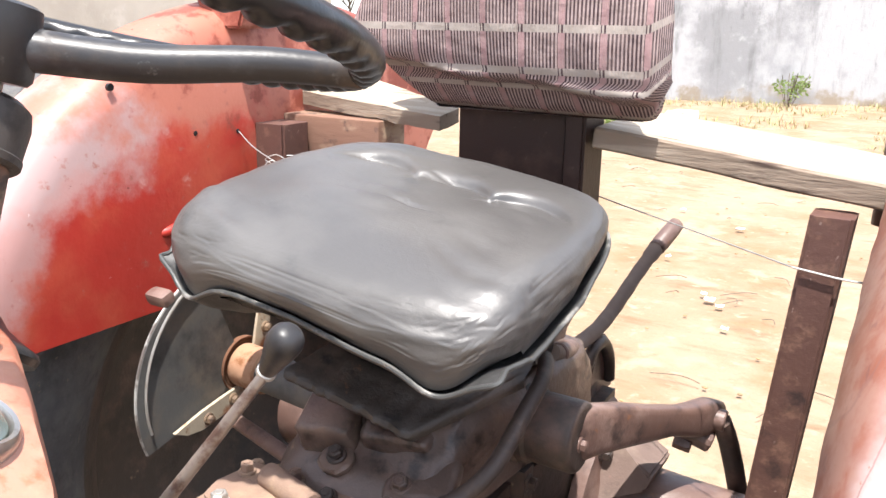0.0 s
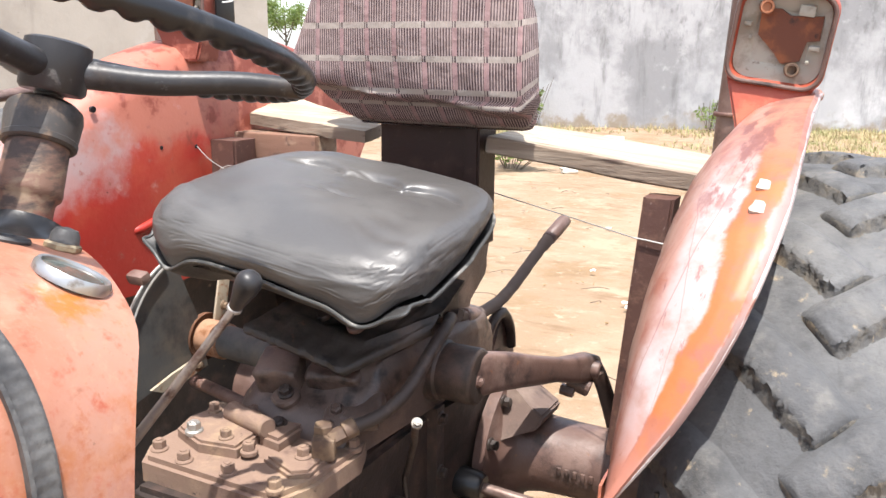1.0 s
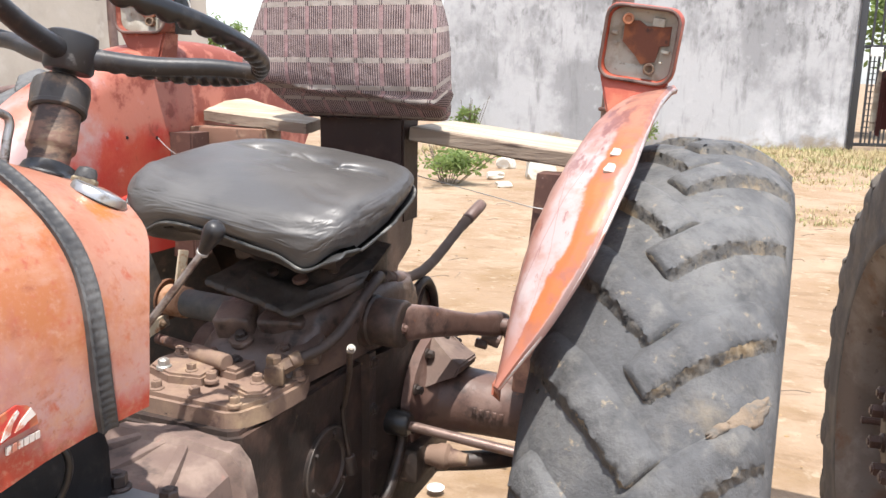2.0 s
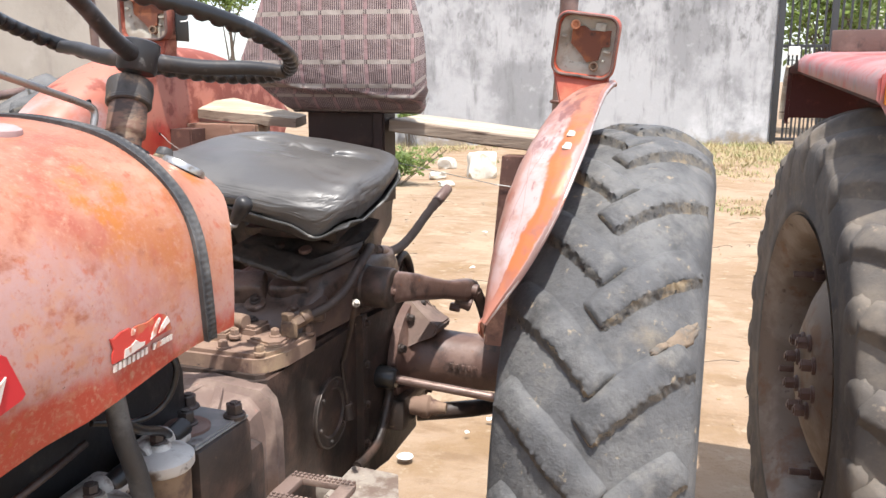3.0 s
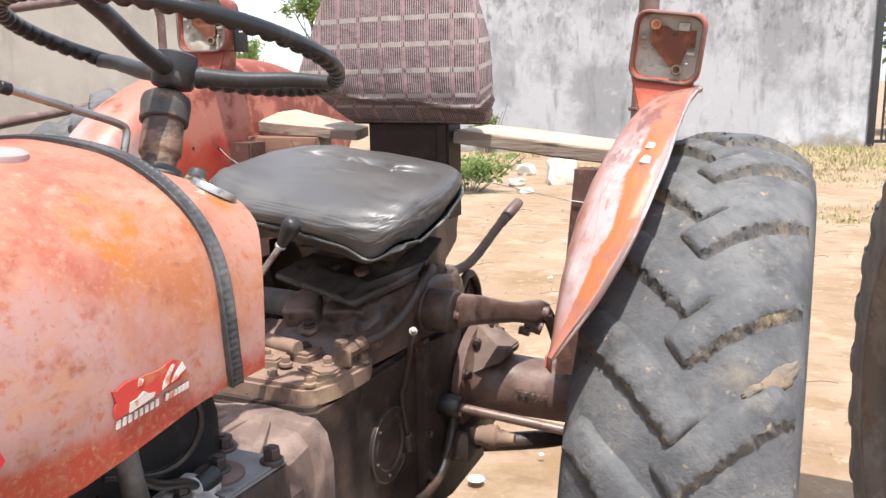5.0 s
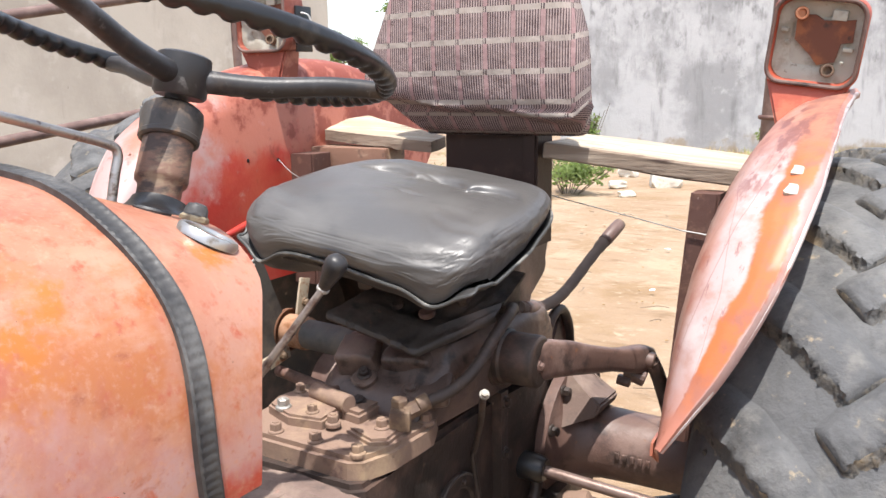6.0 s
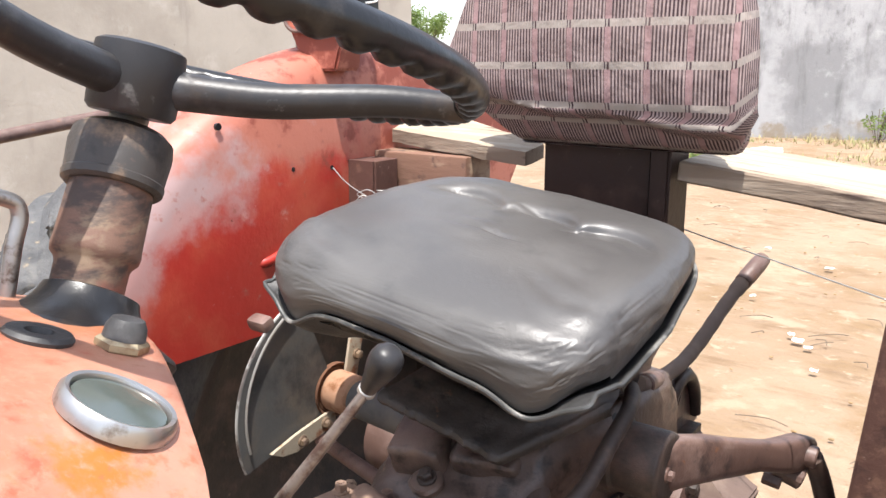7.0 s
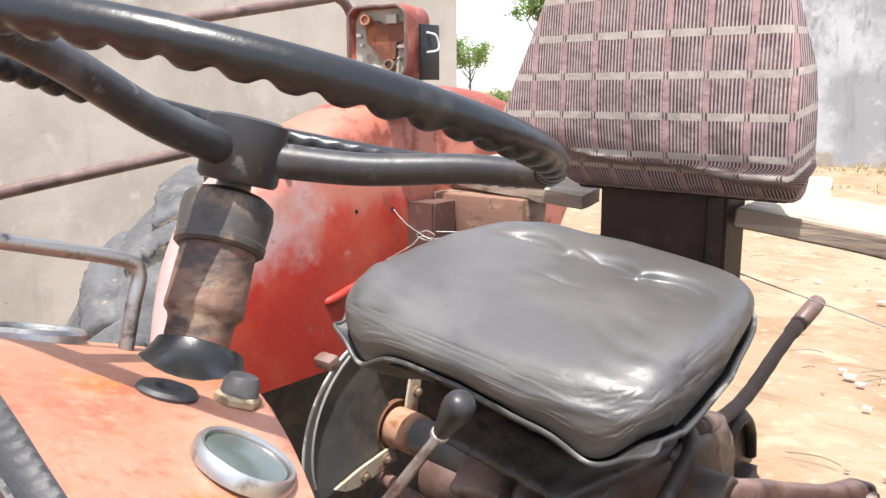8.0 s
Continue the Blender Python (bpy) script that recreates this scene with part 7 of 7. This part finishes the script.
fender2 = part("fender", farther(sheet(bm, grid, 0.004)), bright_red, other, "flat red fender, scuffed grey along its edge", 50)
# Shade painted in: darker maroon on the downward faces and the tail's front.
fender2.data.materials.append(mat("underside_shade", (0.075, 0.018, 0.014), 0.9, layers=[((0.035, 0.022, 0.018), 9, 0.45, 0.65, 9), ((0.13, 0.035, 0.028), 22, 0.56, 0.72, 9)], bump=[(60, 1.5)]))
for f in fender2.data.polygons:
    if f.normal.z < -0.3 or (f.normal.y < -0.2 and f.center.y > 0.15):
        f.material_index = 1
bm = bmesh.new()
sheet(bm, [[Vector((x, 0.647, z)) for z in zs] for x, zs in ((0.975, (1.328, 1.345, 1.366)), (0.99, (1.300, 1.33, 1.374)), (1.03, (1.292, 1.33, 1.38)), (1.3, (1.290, 1.33, 1.382)))], 0.004)
part("front_plate", farther(bm), bright_red, fender2, "pressed red front plate")
bm = bmesh.new()
box(bm, (1.015, 0.636, 1.340), (0.07, 0.02, 0.036), None, 0.004)
part("reflector", farther(bm), amber, fender2, "amber marker lens")
bm = bmesh.new()
box(bm, (1.27, 1.46, 1.450), (0.56, 0.012, 0.050), Matrix.Rotation(radians(-4), 3, "Z"), 0.003)
part("bracket", farther(bm), brown_iron, fender2, "faded brown sheet bracket")
bm = bmesh.new()
cyl(bm, (1.15, 1.42, 0.635), (1.75, 1.464, 0.635), 0.085, seg=28)
part("axle_housing", bm, greasy, other)
bm = bmesh.new()
tube(bm, [(0.932, 1.955, 1.40), (0.928, 1.985, 1.33), (0.926, 1.992, 1.245)], 0.007, 8)
part("fender_lip", farther(bm), wood, fender2, "worn pale edge")

# ---- pipe rail beyond the far wheel ----
rail = thing("pipe_rail", (-1.12, 1.40, 0), "bent brown steel pipe rail beside the tractor", "rail")
bm = bmesh.new()
tube(bm, [(-1.12, 1.46, 0.0), (-1.12, 1.46, 1.2), (-1.12, 1.455, 1.50), (-1.12, 1.45, 1.60), (-1.12, 1.40, 1.655), (-1.13, 1.30, 1.64), (-1.2, 0.4, 1.47), (-1.25, -0.6, 1.28)], 0.013, 12, 6)
part("upper_pipe", bm, brown_iron, rail)
bm = bmesh.new()
tube(bm, [(-1.12, 1.455, 1.36), (-1.13, 0.9, 1.29), (-1.16, 0.4, 1.22), (-1.2, -0.4, 1.11)], 0.013, 12, 4)
part("lower_pipe", bm, brown_iron, rail)
for y, z in ((-0.38, 1.31),):
    bm = bmesh.new()
    tube(bm, [(-1.235, y, 0.0), (-1.235, y, 0.6), (-1.235, y, z)], 0.013, 12, 3)
    part("leg", bm, brown_iron, rail)

# ---- gate and house ----
gate = thing("metal_gate", (2.9, 18.6, 0), "black barred steel gate beside the wall", "gate")
bm = bmesh.new()
box(bm, (1.82, 18.42, 1.8), (0.13, 0.10, 3.6), None, 0.01)
part("gate_post", bm, gate_paint, gate)
bm = bmesh.new()
box(bm, (0, 0, 0), (0.045, 0.045, 3.3), None, 0.006, 1)
bar = shared("bar", bm, gate_paint)
for k in range(26):
    x = 2.02 + k * 0.165
    piece("bar", bar, (x, 18.52 + 0.02 * k, 1.75), Matrix(), gate)
bm = bmesh.new()
box(bm, (0, 0, 0), (0.03, 0.02, 1.9), None, 0.004, 1)
slim = shared("bar", bm, gate_paint)
for k in range(26):
    x = 2.10 + k * 0.165
    piece("bar", slim, (x, 18.53 + 0.02 * k, 1.10), Matrix(), gate)
for x, w in ((2.86, 0.14), (5.2, 0.14)):
    bm = bmesh.new()
    box(bm, (x, 18.62, 1.8), (w, 0.08, 3.6), None, 0.01)
    part("stile", bm, gate_paint, gate)
for z in (0.12, 2.08, 3.35):
    bm = bmesh.new()
    box(bm, (4.0, 18.78, z), (4.3, 0.06, 0.07), Matrix.Rotation(0.12, 3, "Z"), 0.008)
    part("cross_rail", bm, gate_paint, gate)
for k in range(14):
    bm = bmesh.new()
    box(bm, (2.02 + 0.05, 18.5, 0.35 + k * 0.12), (0.16, 0.02, 0.02), None, 0.004)
    part("rung", bm, gate_paint, gate)
bm = bmesh.new()
box(bm, (2.12, 18.47, 1.98), (0.22, 0.012, 0.18), None, 0.003)
part("notice", bm, paper, gate, "blank white notice board")
house = thing("house", (5.2, 30, 0), "white plastered house with a dark porch behind the gate", "house")
bm = bmesh.new()
box(bm, (8.2, 31.5, 2.2), (7.0, 0.3, 4.4), None, 0.02)
part("wall", bm, house_white, house)
bm = bmesh.new()
box(bm, (8.2, 30.0, 4.3), (7.4, 3.4, 0.3), None, 0.02)
part("roof", bm, house_white, house)
for x in (5.35, 7.4, 9.6):
    bm = bmesh.new()
    box(bm, (x, 28.6, 2.1), (0.42, 0.42, 4.2), None, 0.03)
    part("pillar", bm, house_white, house)
# The near-black colour of this wall stands in for shade beside the pillars.
bm = bmesh.new()
box(bm, (4.55, 31.3, 1.9), (1.2, 0.3, 3.8), None, 0.02)
part("side_wall", bm, greasy, house, "side wall, its shade painted in near black")


# ---- plants ----
def leaf_cloud(bm, rng, mid, radius, count, size, flat=0.8, gap=0.35):
    """Many small bent leaves in clumps round a middle, with gaps."""
    mid = Vector(mid)
    clumps = []
    for _ in range(max(6, count // 60)):
        d = Vector((rng.gauss(0, 1), rng.gauss(0, 1), rng.gauss(0, flat))).normalized()
        clumps.append((mid + Vector((d.x, d.y, d.z * flat)) * radius * rng.uniform(0.35, 1.0), radius * rng.uniform(0.16, gap)))
    for _ in range(count):
        c, r = clumps[rng.randrange(len(clumps))]
        p = c + Vector((rng.gauss(0, 0.5), rng.gauss(0, 0.5), rng.gauss(0, 0.42))) * r
        a = Vector((rng.gauss(0, 1), rng.gauss(0, 1), rng.gauss(0, 0.6))).normalized()
        b = a.cross(Vector((rng.gauss(0, 1), rng.gauss(0, 1), rng.gauss(0, 1)))).normalized()
        s = size * rng.uniform(0.6, 1.4)
        v = [bm.verts.new(q) for q in (p, p + a * s * 0.5 + b * s * 0.24, p + a * s, p + a * s * 0.5 - b * s * 0.24)]
        bm.faces.new(v)
    return clumps


def tree(base, height, radius, count, size, seed, label, trunk_r=0.12, crown_z=0.66):
    rng = random.Random(seed)
    base = Vector(base)
    t = thing("tree", base, label, "tree", "trees beyond the yard")
    bm = bmesh.new()
    clumps = leaf_cloud(bm, rng, base + Vector((0, 0, height * crown_z)), radius, count, size)
    part("crown", bm, leaf, t)
    bm = bmesh.new()
    top = base + Vector((rng.uniform(-0.2, 0.2), rng.uniform(-0.2, 0.2), height * 0.7))
    tube(bm, [base - Vector((0, 0, 0.1)), base.lerp(top, 0.4) + Vector((0.1, 0, 0)), top], trunk_r, 10, 5, r_of=lambda f: trunk_r * (1 - 0.75 * f))
    for c, r in clumps[:9]:
        s = base.lerp(top, rng.uniform(0.4, 0.9))
        tube(bm, [s, s.lerp(c, 0.5) + Vector((0, 0, -0.1)), c], trunk_r * 0.3, 6, 3, r_of=lambda f: trunk_r * 0.34 * (1 - 0.8 * f))
    part("trunk", bm, bark, t)
    return t


tree((-27.2, 35.4, 0), 4.9, 1.45, 2600, 0.17, 3, "small thin-leaved tree far off in dry fields", 0.09, 0.70)
tree((-14.2, 22.5, 0), 5.6, 1.0, 1500, 0.16, 5, "small pale-green tree beyond the yard walls", 0.10, 0.72)
tree((3.3, 23.5, 0), 6.0, 2.2, 5000, 0.20, 8, "leafy green tree behind the barred gate", 0.14, 0.58)
tree((0.2, 26.0, 0), 6.5, 2.0, 3200, 0.2, 9, "leafy green tree behind the barred gate", 0.14, 0.6)


def shrub(place, radius, height, count, size, seed, label):
    rng = random.Random(seed)
    place = Vector(place)
    s = thing("shrub", place, label, "shrub", "weeds in the yard")
    bm = bmesh.new()
    for _ in range(14):
        d = Vector((rng.gauss(0, 0.5), rng.gauss(0, 0.5), 0)) * radius
        tube(bm, [place + d * 0.2, place + d * 0.6 + Vector((0, 0, height * 0.5)), place + d + Vector((0, 0, height * rng.uniform(0.7, 1)))], 0.006, 5, 3)
    part("stem", bm, bark, s)
    bm = bmesh.new()
    leaf_cloud(bm, rng, place + Vector((0, 0, height * 0.55)), radius, count, size, 0.8 * height / radius / 2, 0.4)
    part("foliage", bm, leaf, s)


shrub((-3.35, 9.3, 0), 0.48, 0.50, 1300, 0.075, 11, "low green broad-leaved weed growing from the sand")
shrub((-5.35, 15.2, 0), 0.28, 1.0, 420, 0.10, 12, "tall thin green weed against the wall")
shrub((-2.1, 16.3, 0), 0.45, 0.6, 260, 0.08, 13, "scrubby half-dry weed at the wall's foot")
shrub((-24.0, 34.0, 0), 1.3, 1.7, 1500, 0.17, 14, "round green bush far off in dry fields")
shrub((-29.0, 35.5, 0), 1.4, 1.9, 1500, 0.17, 15, "round green bush far off in dry fields")
shrub((-22.0, 36.0, 0), 1.3, 2.2, 1500, 0.17, 16, "round green bush far off in dry fields")


def grass():
    """Dry tufts over the sand towards the walls."""
    rng = random.Random(21)
    bm = bmesh.new()
    made = 0
    while made < 6500:
        x, y = rng.uniform(-9, 6.5), rng.uniform(8.2, 18.3)
        edge = 15.3 + 0.407 * (x + 6)
        if y > edge - 0.05 and x < 1.9:
            continue
        near_wall = max(0.0, 1 - (edge - y) / 8.5)
        patch = noise.noise((x * 0.5, y * 0.5, 9)) + 0.75 * (x > -0.3) - 0.35
        if patch + near_wall * 0.9 < rng.uniform(0.25, 1.0):
            continue
        h = rng.uniform(0.02, 0.085) * (0.7 + near_wall)
        for _ in range(4):
            a = rng.uniform(0, 6.28)
            d = Vector((math.cos(a), math.sin(a), 0))
            p = Vector((x, y, -0.01)) + d * rng.uniform(0, 0.07)
            w = d.cross(Vector((0, 0, 1))) * 0.008
            tip = p + Vector((0, 0, h * rng.uniform(0.6, 1.2))) + d * h * rng.uniform(0.1, 0.8)
            bm.faces.new([bm.verts.new(q) for q in (p - w, p + w, tip)])
        made += 1
    return tagged(part("grass", bm, dry_grass), "dry yellow-green grass tufts along the wall", "grass", kind="stuff")


grass()


# ---- stones and litter ----
def stone_at(place, size, seed, label):
    rng = random.Random(seed)
    bm = bmesh.new()
    bmesh.ops.create_icosphere(bm, subdivisions=3, radius=0.5)
    for v in bm.verts:
        q = v.co.copy()
        v.co = Vector((math.copysign(min(abs(q.x), 0.36), q.x), math.copysign(min(abs(q.y), 0.36), q.y), math.copysign(min(abs(q.z), 0.34), q.z)))
        v.co *= 1 + noise.noise(q * 2.5 + Vector((seed, 0, 0))) * 0.25
        v.co = Vector((v.co.x * size[0] * 1.3, v.co.y * size[1] * 1.3, v.co.z * size[2] * 1.4))
    bmesh.ops.rotate(bm, verts=bm.verts, matrix=Matrix.Rotation(rng.uniform(0, 3), 3, "Z"))
    bmesh.ops.translate(bm, verts=bm.verts, vec=Vector(place) + Vector((0, 0, size[2] * 0.40)))
    return tagged(part("stone", bm, stone, None, "", 30), label, "stone", "stones in the yard")


stone_at((-2.45, 10.55, 0), (0.42, 0.34, 0.40), 1, "pale squared building stone lying in the sand")
stone_at((-3.28, 11.5, 0), (0.28, 0.22, 0.18), 2, "small pale stone lying in the sand")
stone_at((-2.6, 9.4, 0), (0.20, 0.12, 0.07), 3, "small flat stone lying in the sand")
stone_at((-3.0, 10.2, 0), (0.24, 0.16, 0.09), 4, "small flat stone lying in the sand")
bm = bmesh.new()
lathe(bm, (-0.262, 1.90, 0.0), (0, 0.02, 1), [(0, 0.024), (0.003, 0.030), (0.006, 0.029), (0.007, 0.001)], 24)
tagged(part("litter_disc", bm, paper), "small round white lid lying on the sand", "litter")
rng = random.Random(77)
for x, y, s in ((-0.47, 4.2, 0.05), (-0.40, 4.12, 0.035), (-0.52, 4.28, 0.03), (-0.30, 3.8, 0.03), (-0.05, 2.3, 0.022), (-0.1, 2.15, 0.015), (-0.68, 5.9, 0.05), (-0.9, 4.9, 0.03), (0.55, 6.4, 0.03), (-1.2, 6.3, 0.04)):
    bm = bmesh.new()
    grid = [[Vector((x + (i - 1.5) * s * 0.36, y + (j - 1.5) * s * 0.28, 0.012 + rng.uniform(0, 0.012))) for j in range(4)] for i in range(4)]
    sheet(bm, grid, 0.002)
    tagged(part("paper_scrap", bm, paper), "crumpled white paper scrap on the sand", "litter", "scraps on the sand")
bm = bmesh.new()
for _ in range(260):
    x, y = rng.uniform(-3.5, 2.5), rng.uniform(1.9, 9)
    s = rng.uniform(0.003, 0.010)
    bmesh.ops.create_icosphere(bm, subdivisions=1, radius=s, matrix=Matrix.Translation((x, y, s * 0.2)) @ Matrix.Diagonal((1.4, 1, 0.6, 1)))
tagged(part("pebbles", bm, mud), "small clods and pebbles strewn on the sand", "gravel", kind="stuff")
bm = bmesh.new()
for _ in range(60):
    x, y = rng.uniform(-2.5, 1.5), rng.uniform(2.2, 8)
    a, l = rng.uniform(0, 6.3), rng.uniform(0.05, 0.22)
    d = Vector((math.cos(a), math.sin(a), 0)) * l
    p = Vector((x, y, 0.012))
    tube(bm, [p, p + d * 0.5 + Vector((0.02, 0.01, 0.012)), p + d], 0.0022, 4, 3)
tagged(part("twigs", bm, bark), "dry twigs and straw strewn on the sand", "twigs", kind="stuff")
